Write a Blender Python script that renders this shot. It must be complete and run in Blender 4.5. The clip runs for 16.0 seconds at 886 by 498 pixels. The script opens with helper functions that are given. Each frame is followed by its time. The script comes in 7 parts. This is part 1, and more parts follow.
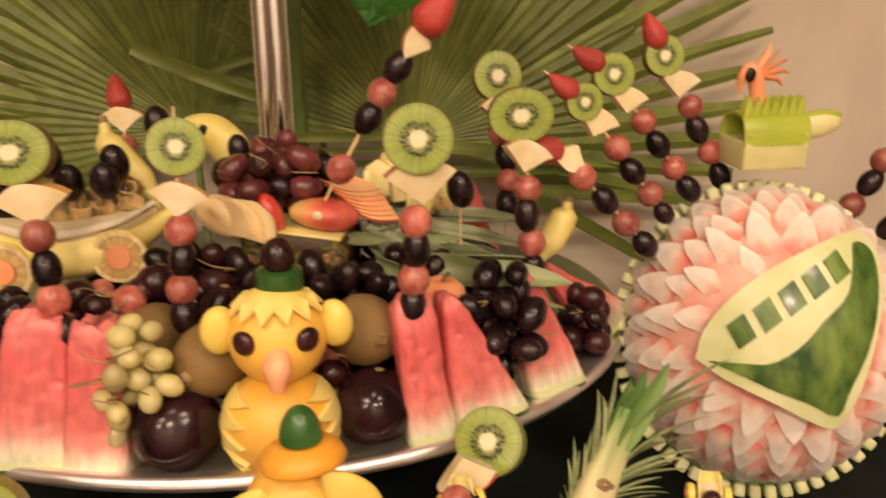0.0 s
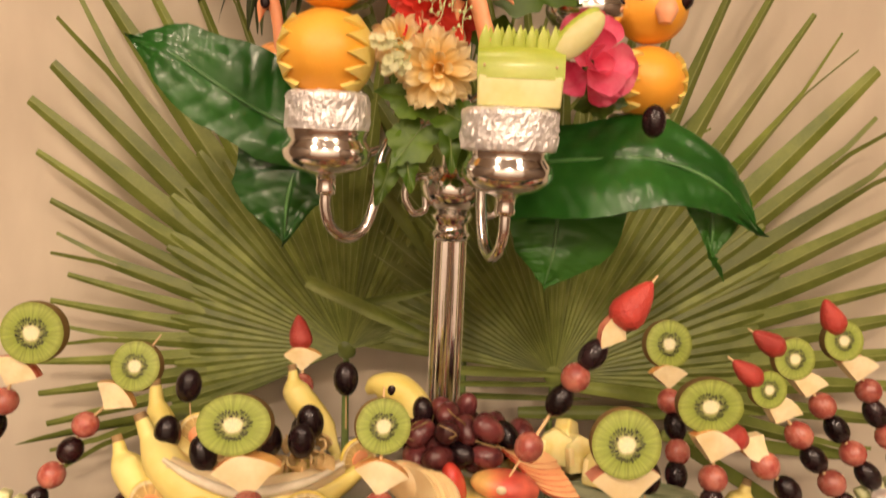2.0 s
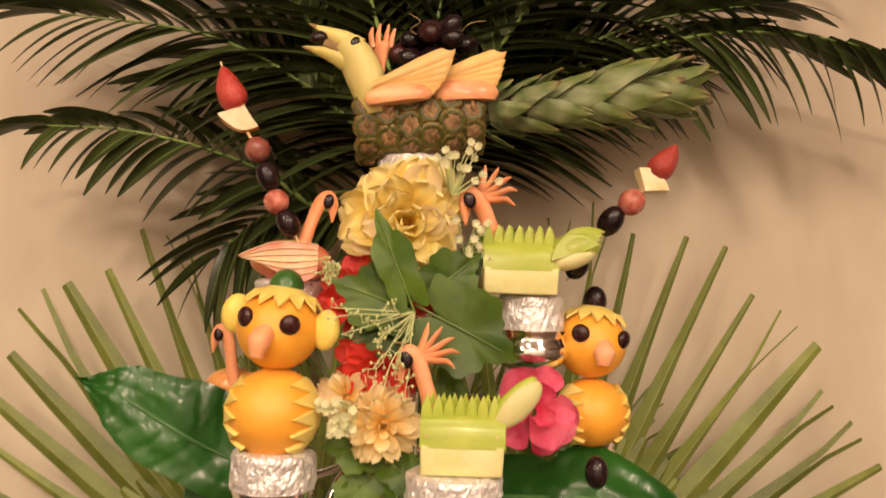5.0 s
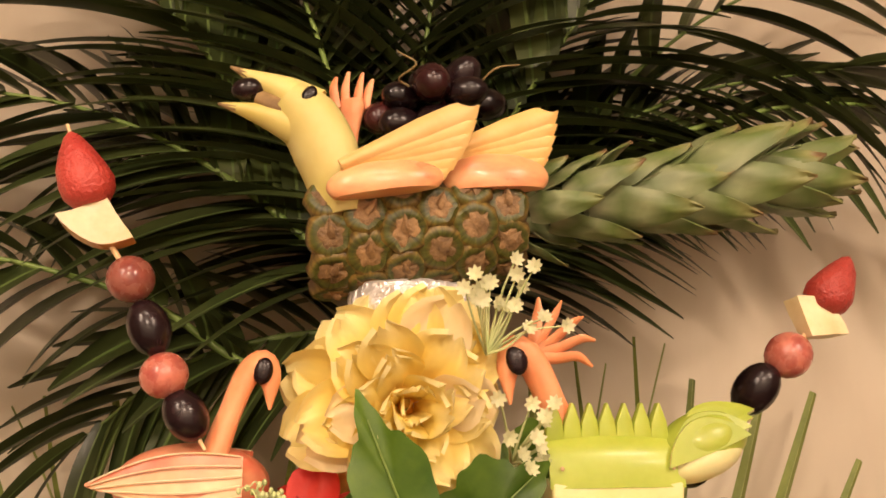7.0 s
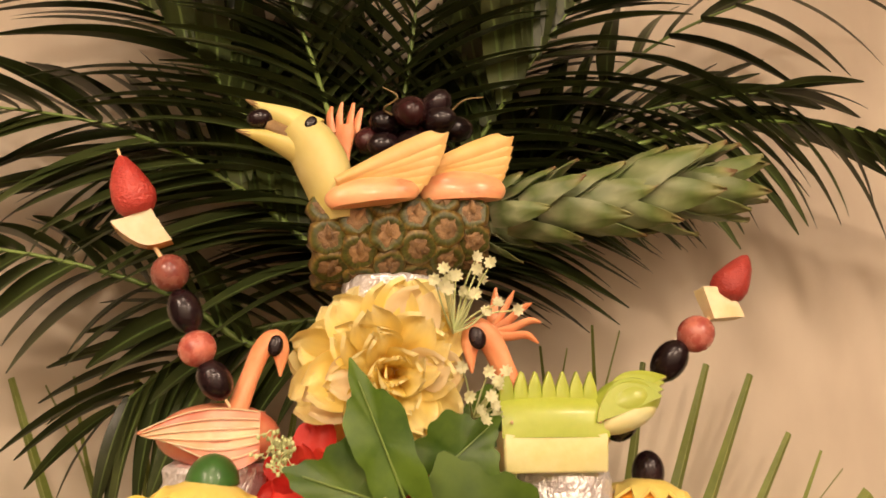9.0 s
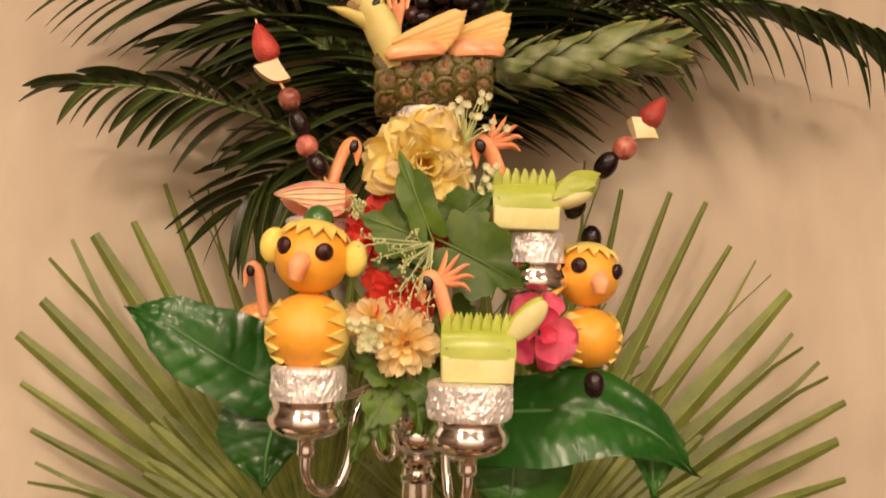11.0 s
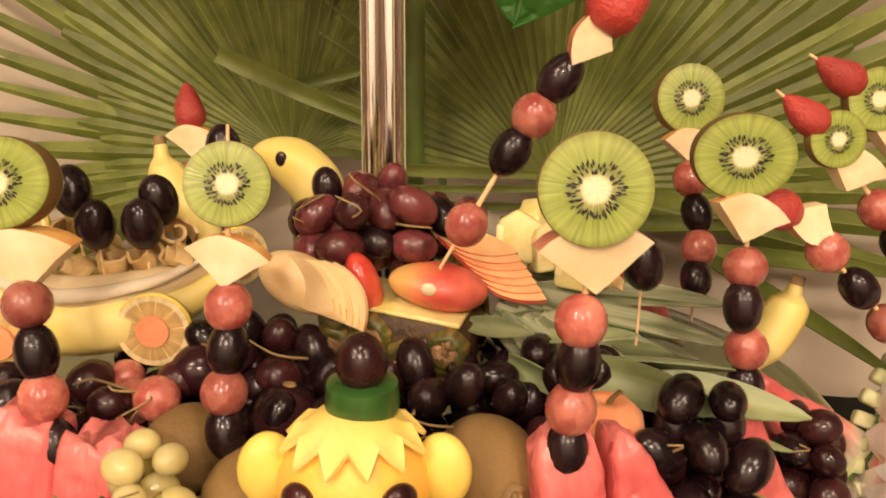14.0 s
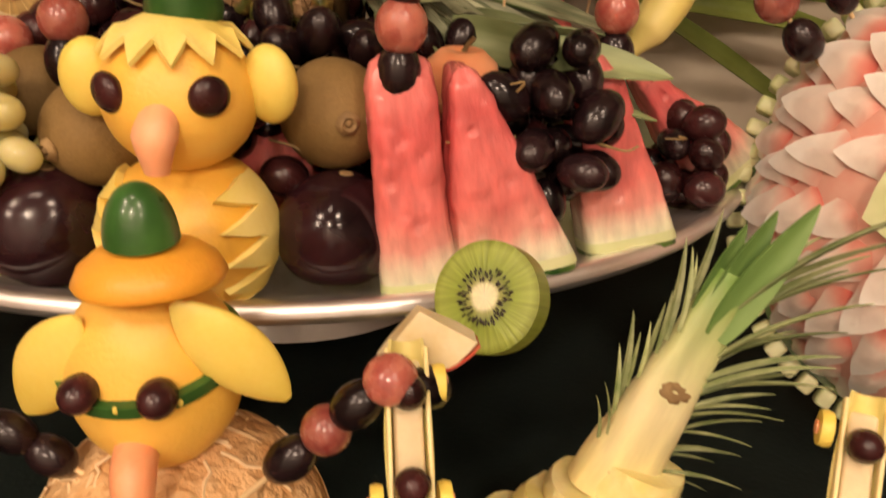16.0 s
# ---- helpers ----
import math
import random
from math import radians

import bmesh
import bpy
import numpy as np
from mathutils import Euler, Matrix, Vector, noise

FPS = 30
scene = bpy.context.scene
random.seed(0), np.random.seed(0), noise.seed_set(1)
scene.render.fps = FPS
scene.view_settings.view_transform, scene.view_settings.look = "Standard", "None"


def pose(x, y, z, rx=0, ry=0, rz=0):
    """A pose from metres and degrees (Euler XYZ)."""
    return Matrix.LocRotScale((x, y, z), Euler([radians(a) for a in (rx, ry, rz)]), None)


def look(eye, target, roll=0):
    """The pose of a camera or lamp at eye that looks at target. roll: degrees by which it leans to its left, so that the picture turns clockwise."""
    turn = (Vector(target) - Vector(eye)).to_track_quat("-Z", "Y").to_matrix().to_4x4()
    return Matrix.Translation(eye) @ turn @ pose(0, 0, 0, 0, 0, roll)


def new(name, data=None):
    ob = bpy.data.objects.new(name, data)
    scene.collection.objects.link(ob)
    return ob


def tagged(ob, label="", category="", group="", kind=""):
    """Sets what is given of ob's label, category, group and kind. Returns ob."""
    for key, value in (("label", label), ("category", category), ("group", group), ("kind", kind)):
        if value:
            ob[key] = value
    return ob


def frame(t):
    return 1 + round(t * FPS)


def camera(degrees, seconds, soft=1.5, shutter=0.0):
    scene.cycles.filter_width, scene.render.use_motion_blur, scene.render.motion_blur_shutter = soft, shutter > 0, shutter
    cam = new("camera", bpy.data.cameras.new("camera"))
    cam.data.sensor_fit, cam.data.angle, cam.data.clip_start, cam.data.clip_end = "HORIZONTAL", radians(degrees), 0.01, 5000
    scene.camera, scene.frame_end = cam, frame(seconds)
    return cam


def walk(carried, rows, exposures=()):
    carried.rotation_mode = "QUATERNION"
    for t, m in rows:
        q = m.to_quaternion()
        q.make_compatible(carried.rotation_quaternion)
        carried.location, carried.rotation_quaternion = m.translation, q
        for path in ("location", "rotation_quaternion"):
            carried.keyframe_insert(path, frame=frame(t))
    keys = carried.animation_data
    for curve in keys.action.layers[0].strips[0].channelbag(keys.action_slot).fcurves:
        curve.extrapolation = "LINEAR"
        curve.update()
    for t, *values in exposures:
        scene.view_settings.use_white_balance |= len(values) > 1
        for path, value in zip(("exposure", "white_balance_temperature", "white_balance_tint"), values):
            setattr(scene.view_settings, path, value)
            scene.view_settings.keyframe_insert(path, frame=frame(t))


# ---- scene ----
cam = camera(59.0, 16.0, 1.6, 0.35)
PATH = [
    (0, (0.067, -0.822, 1.484), (0.31, 1.058, 0.848), 0.0),
    (0.5, (-0.007, -0.826, 1.512), (0.162, 1.081, 0.933), 1.9),
    (1, (-0.029, -0.822, 1.522), (0.067, 1.114, 1.029), 2.5),
    (1.5, (-0.038, -0.815, 1.548), (0.047, 1.147, 1.166), 2.6),
    (2, (-0.036, -0.81, 1.589), (0.034, 1.171, 1.323), 2.6),
    (2.5, (-0.039, -0.812, 1.633), (0.022, 1.181, 1.479), 2.9),
    (3, (-0.043, -0.816, 1.661), (0.015, 1.183, 1.594), 3.3),
    (3.5, (-0.039, -0.824, 1.686), (0.021, 1.175, 1.687), 2.9),
    (4, (-0.024, -0.832, 1.71), (0.042, 1.167, 1.758), 2.4),
    (4.5, (-0.015, -0.838, 1.739), (0.075, 1.159, 1.82), 2.8),
    (4.7, (-0.014, -0.838, 1.752), (0.081, 1.159, 1.845), 2.4),
    (6.8, (-0.053, -0.487, 1.837), (0.231, 1.454, 2.226), -0.5),
    (7, (-0.048, -0.489, 1.837), (0.227, 1.45, 2.247), -0.1),
    (7.5, (-0.048, -0.502, 1.835), (0.25, 1.426, 2.274), -0.1),
    (8, (-0.042, -0.513, 1.838), (0.265, 1.415, 2.273), -0.3),
    (8.2, (-0.042, -0.518, 1.837), (0.265, 1.412, 2.267), -0.3),
    (10.3, (-0.079, -0.800, 1.757), (0.183, 1.169, 1.983), 0.2),
    (10.5, (-0.071, -0.827, 1.748), (0.16, 1.152, 1.923), 0.7),
    (11, (-0.057, -0.9, 1.715), (0.116, 1.091, 1.804), 1.7),
    (11.5, (-0.037, -0.922, 1.649), (0.103, 1.073, 1.668), 1.6),
    (12, (-0.015, -0.889, 1.596), (0.095, 1.105, 1.497), 2.0),
    (12.5, (-0.022, -0.793, 1.548), (0.119, 1.193, 1.361), 2.3),
    (13, (0.0, -0.679, 1.504), (0.077, 1.292, 1.17), 2.1),
    (13.5, (0.039, -0.621, 1.475), (0.009, 1.319, 0.991), 1.2),
    (14, (0.062, -0.612, 1.453), (0.017, 1.305, 0.886), 0.7),
    (14.5, (0.083, -0.617, 1.431), (0.019, 1.294, 0.845), 1.0),
    (15, (0.107, -0.618, 1.401), (0.033, 1.246, 0.68), 0.9),
    (15.5, (0.132, -0.626, 1.373), (0.053, 1.2, 0.561), 1.4),
    (16, (0.151, -0.641, 1.348), (0.088, 1.145, 0.449), 2.5),
]
STOPS = [(0, -0.62), (1, -0.46), (2.5, -0.42), (4.5, -0.46), (7, -0.18), (8, -0.18), (10.5, -0.44), (12, -0.42), (13, -0.18), (14, -0.22), (15, -0.40), (16, -0.62)]
walk(cam, [(t, look(eye, target, roll)) for t, eye, target, roll in PATH], STOPS)


# ---- world and lights ----
world = bpy.data.worlds.new("world")
scene.world = world
world.use_nodes = True
world.node_tree.nodes["Background"].inputs["Color"].default_value = (1.0, 0.86, 0.7, 1)
world.node_tree.nodes["Background"].inputs["Strength"].default_value = 0.05
scene.view_settings.exposure = 0.0
LAMP_COLOUR = (1.0, 0.742, 0.555)
LAMPS = [(-1.0, -1.6, 31), (0.9, -1.6, 27), (0.0, -2.8, 84), (-0.1, -1.05, 8), (1.6, -2.7, 44), (-1.6, -2.7, 58)]
CEILING = 3.0

# ---- materials ----
def nodes_of(name):
    m = bpy.data.materials.new(name)
    m.use_nodes = True
    return m, m.node_tree.nodes, m.node_tree.links, m.node_tree.nodes["Principled BSDF"]


def ramp(nodes, stops):
    r = nodes.new("ShaderNodeValToRGB")
    while len(r.color_ramp.elements) < len(stops):
        r.color_ramp.elements.new(0.5)
    for e, (p, c) in zip(r.color_ramp.elements, stops):
        e.position, e.color = p, (*c, 1)
    return r


def surface(name, a, b, rough=0.5, scale=8.0, fine=60.0, bump=0.15, metal=0.0, sss=0.0, sss_col=None, coat=0.0, vary=0.25, spec=0.5, depth=0.002, rough_vary=0.1, thin=0.0, stretch=None):
    """Two base colours mixed by a coarse and a fine noise, with relief and some change from thing to thing."""
    m, n, l, p = nodes_of(name)
    tc = n.new("ShaderNodeTexCoord")
    info = n.new("ShaderNodeObjectInfo")
    coarse, grain = n.new("ShaderNodeTexNoise"), n.new("ShaderNodeTexNoise")
    coarse.inputs["Scale"].default_value, grain.inputs["Scale"].default_value = scale, fine
    coarse.inputs["Detail"].default_value, grain.inputs["Detail"].default_value = 4, 3
    shift = n.new("ShaderNodeVectorMath")
    shift.operation = "ADD"
    l.new(tc.outputs["Object"], shift.inputs[0])
    l.new(info.outputs["Random"], shift.inputs[1])
    mp = n.new("ShaderNodeMapping")
    mp.inputs["Scale"].default_value = stretch or (1, 1, 1)
    l.new(shift.outputs[0], mp.inputs["Vector"])
    l.new(mp.outputs[0], coarse.inputs["Vector"])
    l.new(mp.outputs[0], grain.inputs["Vector"])
    mix = n.new("ShaderNodeMix")
    mix.data_type = "RGBA"
    mix.inputs["A"].default_value, mix.inputs["B"].default_value = (*a, 1), (*b, 1)
    blend = n.new("ShaderNodeMath")
    blend.operation = "MULTIPLY_ADD"
    blend.inputs[1].default_value, blend.inputs[2].default_value = 2.4, -0.95
    l.new(coarse.outputs["Fac"], blend.inputs[0])
    add = n.new("ShaderNodeMath")
    add.operation, add.use_clamp = "MULTIPLY_ADD", True
    add.inputs[1].default_value = 0.5
    l.new(grain.outputs["Fac"], add.inputs[0])
    l.new(blend.outputs[0], add.inputs[2])
    l.new(add.outputs[0], mix.inputs["Factor"])
    hsv = n.new("ShaderNodeHueSaturation")
    val = n.new("ShaderNodeMapRange")
    val.inputs["To Min"].default_value, val.inputs["To Max"].default_value = 1 - vary, 1 + vary
    l.new(info.outputs["Random"], val.inputs["Value"])
    l.new(val.outputs[0], hsv.inputs["Value"])
    l.new(mix.outputs["Result"], hsv.inputs["Color"])
    l.new(hsv.outputs["Color"], p.inputs["Base Color"])
    rr = n.new("ShaderNodeMapRange")
    rr.inputs["To Min"].default_value, rr.inputs["To Max"].default_value = max(0.03, rough - rough_vary), min(1, rough + rough_vary)
    l.new(coarse.outputs["Fac"], rr.inputs["Value"])
    l.new(rr.outputs[0], p.inputs["Roughness"])
    p.inputs["Metallic"].default_value = metal
    p.inputs["Specular IOR Level"].default_value = spec
    p.inputs["Coat Weight"].default_value, p.inputs["Coat Roughness"].default_value = coat, 0.12
    if sss:
        p.inputs["Subsurface Weight"].default_value = sss
        p.inputs["Subsurface Radius"].default_value = sss_col or (0.01, 0.005, 0.003)
        p.inputs["Subsurface Scale"].default_value = 0.6
    if bump:
        bp = n.new("ShaderNodeBump")
        bp.inputs["Strength"].default_value, bp.inputs["Distance"].default_value = bump, depth
        l.new(grain.outputs["Fac"], bp.inputs["Height"])
        l.new(bp.outputs["Normal"], p.inputs["Normal"])
    if thin:
        glow_through, both = n.new("ShaderNodeBsdfTranslucent"), n.new("ShaderNodeMixShader")
        l.new(hsv.outputs["Color"], glow_through.inputs["Color"])
        both.inputs["Fac"].default_value = thin
        l.new(p.outputs[0], both.inputs[1])
        l.new(glow_through.outputs[0], both.inputs[2])
        l.new(both.outputs[0], n["Material Output"].inputs["Surface"])
    return m


def polar(n, l):
    """Radius and angle about the local z axis."""
    tc, sep = n.new("ShaderNodeTexCoord"), n.new("ShaderNodeSeparateXYZ")
    l.new(tc.outputs["Object"], sep.inputs[0])
    flat = n.new("ShaderNodeCombineXYZ")
    l.new(sep.outputs["X"], flat.inputs["X"])
    l.new(sep.outputs["Y"], flat.inputs["Y"])
    length = n.new("ShaderNodeVectorMath")
    length.operation = "LENGTH"
    l.new(flat.outputs[0], length.inputs[0])
    angle = n.new("ShaderNodeMath")
    angle.operation = "ARCTAN2"
    l.new(sep.outputs["Y"], angle.inputs[0])
    l.new(sep.outputs["X"], angle.inputs[1])
    return tc, length.outputs["Value"], angle.outputs[0]


def disc_material(name, radius, stops, rays, ray_dark, warp=0.12, rough=0.28, sss=0.15):
    """A cut fruit face: rings of colour about the centre, with fine rays."""
    m, n, l, p = nodes_of(name)
    tc, rad, ang = polar(n, l)
    info = n.new("ShaderNodeObjectInfo")
    noise_node = n.new("ShaderNodeTexNoise")
    noise_node.inputs["Scale"].default_value = 60
    l.new(tc.outputs["Object"], noise_node.inputs["Vector"])
    div = n.new("ShaderNodeMath")
    div.operation = "DIVIDE"
    l.new(rad, div.inputs[0])
    div.inputs[1].default_value = radius
    off = n.new("ShaderNodeMath")
    off.operation = "MULTIPLY_ADD"
    l.new(noise_node.outputs["Fac"], off.inputs[0])
    off.inputs[1].default_value = warp
    l.new(div.outputs[0], off.inputs[2])
    sub = n.new("ShaderNodeMath")
    sub.operation = "SUBTRACT"
    l.new(off.outputs[0], sub.inputs[0])
    sub.inputs[1].default_value = warp * 0.5
    col = ramp(n, stops)
    l.new(sub.outputs[0], col.inputs["Fac"])
    vec = n.new("ShaderNodeCombineXYZ")
    k = n.new("ShaderNodeMath")
    k.operation = "MULTIPLY"
    l.new(ang, k.inputs[0])
    k.inputs[1].default_value = rays
    l.new(k.outputs[0], vec.inputs["X"])
    l.new(div.outputs[0], vec.inputs["Y"])
    l.new(info.outputs["Random"], vec.inputs["Z"])
    streak = n.new("ShaderNodeTexNoise")
    streak.inputs["Scale"].default_value = 1.0
    l.new(vec.outputs[0], streak.inputs["Vector"])
    dark = n.new("ShaderNodeMapRange")
    dark.inputs["From Min"].default_value, dark.inputs["From Max"].default_value = 0.3, 0.7
    dark.inputs["To Min"].default_value, dark.inputs["To Max"].default_value = 1 - ray_dark, 1 + ray_dark * 0.4
    l.new(streak.outputs["Fac"], dark.inputs["Value"])
    hsv = n.new("ShaderNodeHueSaturation")
    l.new(col.outputs["Color"], hsv.inputs["Color"])
    l.new(dark.outputs[0], hsv.inputs["Value"])
    l.new(hsv.outputs["Color"], p.inputs["Base Color"])
    p.inputs["Roughness"].default_value = rough
    p.inputs["Subsurface Weight"].default_value = sss
    p.inputs["Subsurface Radius"].default_value = (0.006, 0.006, 0.003)
    p.inputs["Subsurface Scale"].default_value = 0.5
    bp = n.new("ShaderNodeBump")
    bp.inputs["Strength"].default_value, bp.inputs["Distance"].default_value = 0.3, 0.001
    l.new(streak.outputs["Fac"], bp.inputs["Height"])
    l.new(bp.outputs["Normal"], p.inputs["Normal"])
    return m


def height_material(name, stops, low, high, rough=0.35, warp=0.012, axis="Z", sss=0.2, fine=90.0, bump=0.4, streak=(1, 1, 1), thin=0.0, mottle=0.22):
    """Colour layers along one local axis, waved by noise: melon flesh over its rind, petals towards their tips."""
    m, n, l, p = nodes_of(name)
    tc, sep = n.new("ShaderNodeTexCoord"), n.new("ShaderNodeSeparateXYZ")
    l.new(tc.outputs["Object"], sep.inputs[0])
    wave, grain = n.new("ShaderNodeTexNoise"), n.new("ShaderNodeTexNoise")
    wave.inputs["Scale"].default_value, grain.inputs["Scale"].default_value = 45, fine
    grain.inputs["Detail"].default_value = 5
    mp = n.new("ShaderNodeMapping")
    mp.inputs["Scale"].default_value = streak
    info = n.new("ShaderNodeObjectInfo")
    l.new(info.outputs["Random"], mp.inputs["Location"])
    l.new(tc.outputs["Object"], mp.inputs["Vector"])
    for node in (wave, grain):
        l.new(mp.outputs[0], node.inputs["Vector"])
    add = n.new("ShaderNodeMath")
    add.operation = "MULTIPLY_ADD"
    l.new(wave.outputs["Fac"], add.inputs[0])
    add.inputs[1].default_value = warp
    l.new(sep.outputs[axis], add.inputs[2])
    rng = n.new("ShaderNodeMapRange")
    rng.inputs["From Min"].default_value, rng.inputs["From Max"].default_value = low + warp / 2, high + warp / 2
    l.new(add.outputs[0], rng.inputs["Value"])
    col = ramp(n, stops)
    l.new(rng.outputs[0], col.inputs["Fac"])
    hsv = n.new("ShaderNodeHueSaturation")
    val = n.new("ShaderNodeMapRange")
    val.inputs["From Min"].default_value, val.inputs["From Max"].default_value = 0.3, 0.7
    val.inputs["To Min"].default_value, val.inputs["To Max"].default_value = 1 - mottle, 1 + mottle / 2
    l.new(grain.outputs["Fac"], val.inputs["Value"])
    l.new(val.outputs[0], hsv.inputs["Value"])
    l.new(col.outputs["Color"], hsv.inputs["Color"])
    l.new(hsv.outputs["Color"], p.inputs["Base Color"])
    p.inputs["Roughness"].default_value = rough
    p.inputs["Subsurface Weight"].default_value = sss
    p.inputs["Subsurface Radius"].default_value = (0.012, 0.005, 0.004)
    p.inputs["Subsurface Scale"].default_value = 0.6
    bp = n.new("ShaderNodeBump")
    bp.inputs["Strength"].default_value, bp.inputs["Distance"].default_value = bump, 0.0015
    l.new(grain.outputs["Fac"], bp.inputs["Height"])
    l.new(bp.outputs["Normal"], p.inputs["Normal"])
    if thin:
        glow_through, both = n.new("ShaderNodeBsdfTranslucent"), n.new("ShaderNodeMixShader")
        l.new(hsv.outputs["Color"], glow_through.inputs["Color"])
        both.inputs["Fac"].default_value = thin
        l.new(p.outputs[0], both.inputs[1])
        l.new(glow_through.outputs[0], both.inputs[2])
        l.new(both.outputs[0], n["Material Output"].inputs["Surface"])
    return m


WALL = surface("plaster", (0.582, 0.506, 0.386), (0.735, 0.656, 0.512), 0.75, 5.0, 16, 0.12, vary=0.0, depth=0.004, stretch=(1.3, 1, 0.55))
# invented off-white for the unseen south wall, which serves as a reflector
BOUNCEWALL = surface("unseen_bounce_wall", (0.74, 0.70, 0.64), (0.82, 0.78, 0.72), 0.7, 2.2, 9, 0.1, vary=0.0, depth=0.004)
# invented dark brown for the unseen side walls: cuts fill, darkens the chrome's edges
DIMWALL = surface("unseen_dim_wall", (0.13, 0.09, 0.06), (0.17, 0.12, 0.08), 0.6, 2.2, 9, 0.1, vary=0.0, depth=0.004)
CLOTH = surface("dark_cloth", (0.004, 0.010, 0.008), (0.010, 0.022, 0.018), 0.7, 5, 220, 0.3, vary=0.0)
CARPET = surface("carpet", (0.10, 0.05, 0.03), (0.16, 0.09, 0.05), 0.9, 4, 200, 0.3, vary=0.0)
CEIL = surface("ceiling_paint", (0.60, 0.52, 0.42), (0.66, 0.58, 0.47), 0.8, 2, 30, 0.05, vary=0.0)
SILVER = surface("silver", (0.84, 0.82, 0.80), (0.92, 0.90, 0.88), 0.13, 30, 90, 0.05, metal=1.0, vary=0.05, rough_vary=0.06)
STEEL = surface("brushed_tray", (0.84, 0.82, 0.80), (0.92, 0.90, 0.88), 0.42, 40, 200, 0.05, metal=1.0, vary=0.0)
FOIL = surface("foil", (0.80, 0.79, 0.78), (0.96, 0.95, 0.94), 0.34, 90, 330, 0.9, metal=0.6, vary=0.04)
BLACKGRAPE = surface("black_grape", (0.005, 0.003, 0.004), (0.020, 0.008, 0.009), 0.24, 60, 200, 0.03, vary=0.5, spec=0.42, rough_vary=0.12)
PURPLEGRAPE = surface("purple_grape", (0.016, 0.005, 0.006), (0.052, 0.013, 0.013), 0.25, 70, 220, 0.03, sss=0.1, vary=0.4, spec=0.42)
REDGRAPE = surface("red_grape", (0.27, 0.055, 0.046), (0.50, 0.190, 0.135), 0.27, 90, 320, 0.03, sss=0.6, sss_col=(0.016, 0.005, 0.004), coat=0.2, vary=0.35)
MAROONGRAPE = surface("maroon_grape", (0.050, 0.012, 0.014), (0.150, 0.034, 0.032), 0.28, 70, 220, 0.03, sss=0.15, coat=0.1, vary=0.45)
GREENGRAPE = surface("green_grape", (0.64, 0.58, 0.24), (0.77, 0.71, 0.38), 0.16, 50, 180, 0.03, sss=0.8, sss_col=(0.016, 0.014, 0.007), vary=0.2)
GREENGRAPE.node_tree.nodes["Principled BSDF"].inputs["Transmission Weight"].default_value = 0.35
PLUM = surface("plum_skin", (0.006, 0.003, 0.004), (0.032, 0.009, 0.012), 0.18, 25, 120, 0.05, vary=0.2, spec=0.38)
STEM = surface("grape_stem", (0.20, 0.13, 0.05), (0.36, 0.27, 0.11), 0.6, 80, 300, 0.3)
STICK = surface("wooden_stick", (0.62, 0.42, 0.20), (0.74, 0.55, 0.30), 0.6, 60, 400, 0.2)
STRAWBERRY = surface("strawberry", (0.34, 0.028, 0.022), (0.50, 0.070, 0.050), 0.38, 40, 520, 1.0, sss=0.12, vary=0.25, depth=0.0014)
APPLEFLESH = surface("apple_flesh", (0.70, 0.57, 0.29), (0.84, 0.75, 0.50), 0.40, 45, 220, 0.1, sss=0.25, sss_col=(0.01, 0.008, 0.004), vary=0.1)
PEACHFLESH = surface("blush_apple_flesh", (0.80, 0.34, 0.15), (0.86, 0.56, 0.27), 0.38, 26, 150, 0.08, sss=0.2, vary=0.08)
APPLERED = surface("red_apple_skin", (0.50, 0.030, 0.026), (0.72, 0.20, 0.09), 0.25, 22, 140, 0.05, coat=0.2, vary=0.15)
BLUSH = surface("blushed_cheek", (0.80, 0.27, 0.13), (0.88, 0.52, 0.24), 0.3, 34, 120, 0.08, coat=0.15, sss=0.1, vary=0.06, stretch=(1, 1, 2.2))
WINGFLESH = surface("wing_flesh", (0.84, 0.50, 0.16), (0.88, 0.60, 0.24), 0.42, 30, 150, 0.1, sss=0.15, vary=0.10)
PINKSKIN = surface("pink_apple_skin", (0.62, 0.10, 0.075), (0.84, 0.42, 0.26), 0.3, 40, 140, 0.05, coat=0.1, sss=0.1, vary=0.12)
PEACHSKIN = surface("blush_apple_skin", (0.80, 0.27, 0.10), (0.88, 0.55, 0.16), 0.28, 22, 140, 0.05, coat=0.2, sss=0.1, vary=0.1)
GREENAPPLE = surface("green_apple_skin", (0.30, 0.39, 0.028), (0.43, 0.50, 0.075), 0.32, 20, 200, 0.04, coat=0.12, sss=0.1, vary=0.1)
GREENFLESH = surface("green_apple_flesh", (0.62, 0.60, 0.24), (0.72, 0.69, 0.36), 0.42, 40, 160, 0.1, sss=0.25, vary=0.08)
ORANGE = surface("orange_peel", (0.84, 0.36, 0.030), (0.87, 0.45, 0.055), 0.42, 9, 420, 0.35, sss=0.08, vary=0.05, depth=0.0008)
YELLOWPEEL = surface("yellow_peel", (0.80, 0.60, 0.085), (0.85, 0.70, 0.17), 0.42, 14, 380, 0.25, sss=0.1, vary=0.06, depth=0.0008)
GOLDPEEL = surface("golden_peel", (0.84, 0.47, 0.055), (0.87, 0.55, 0.11), 0.42, 9, 420, 0.35, sss=0.08, vary=0.04, depth=0.0008)
PALEPEEL = surface("pale_peel_edge", (0.84, 0.68, 0.27), (0.88, 0.77, 0.42), 0.5, 30, 300, 0.2, sss=0.15, vary=0.06)
PEELWING = surface("lemon_yellow_peel", (0.82, 0.63, 0.12), (0.87, 0.74, 0.26), 0.45, 20, 340, 0.25, sss=0.1, vary=0.06, depth=0.0008)
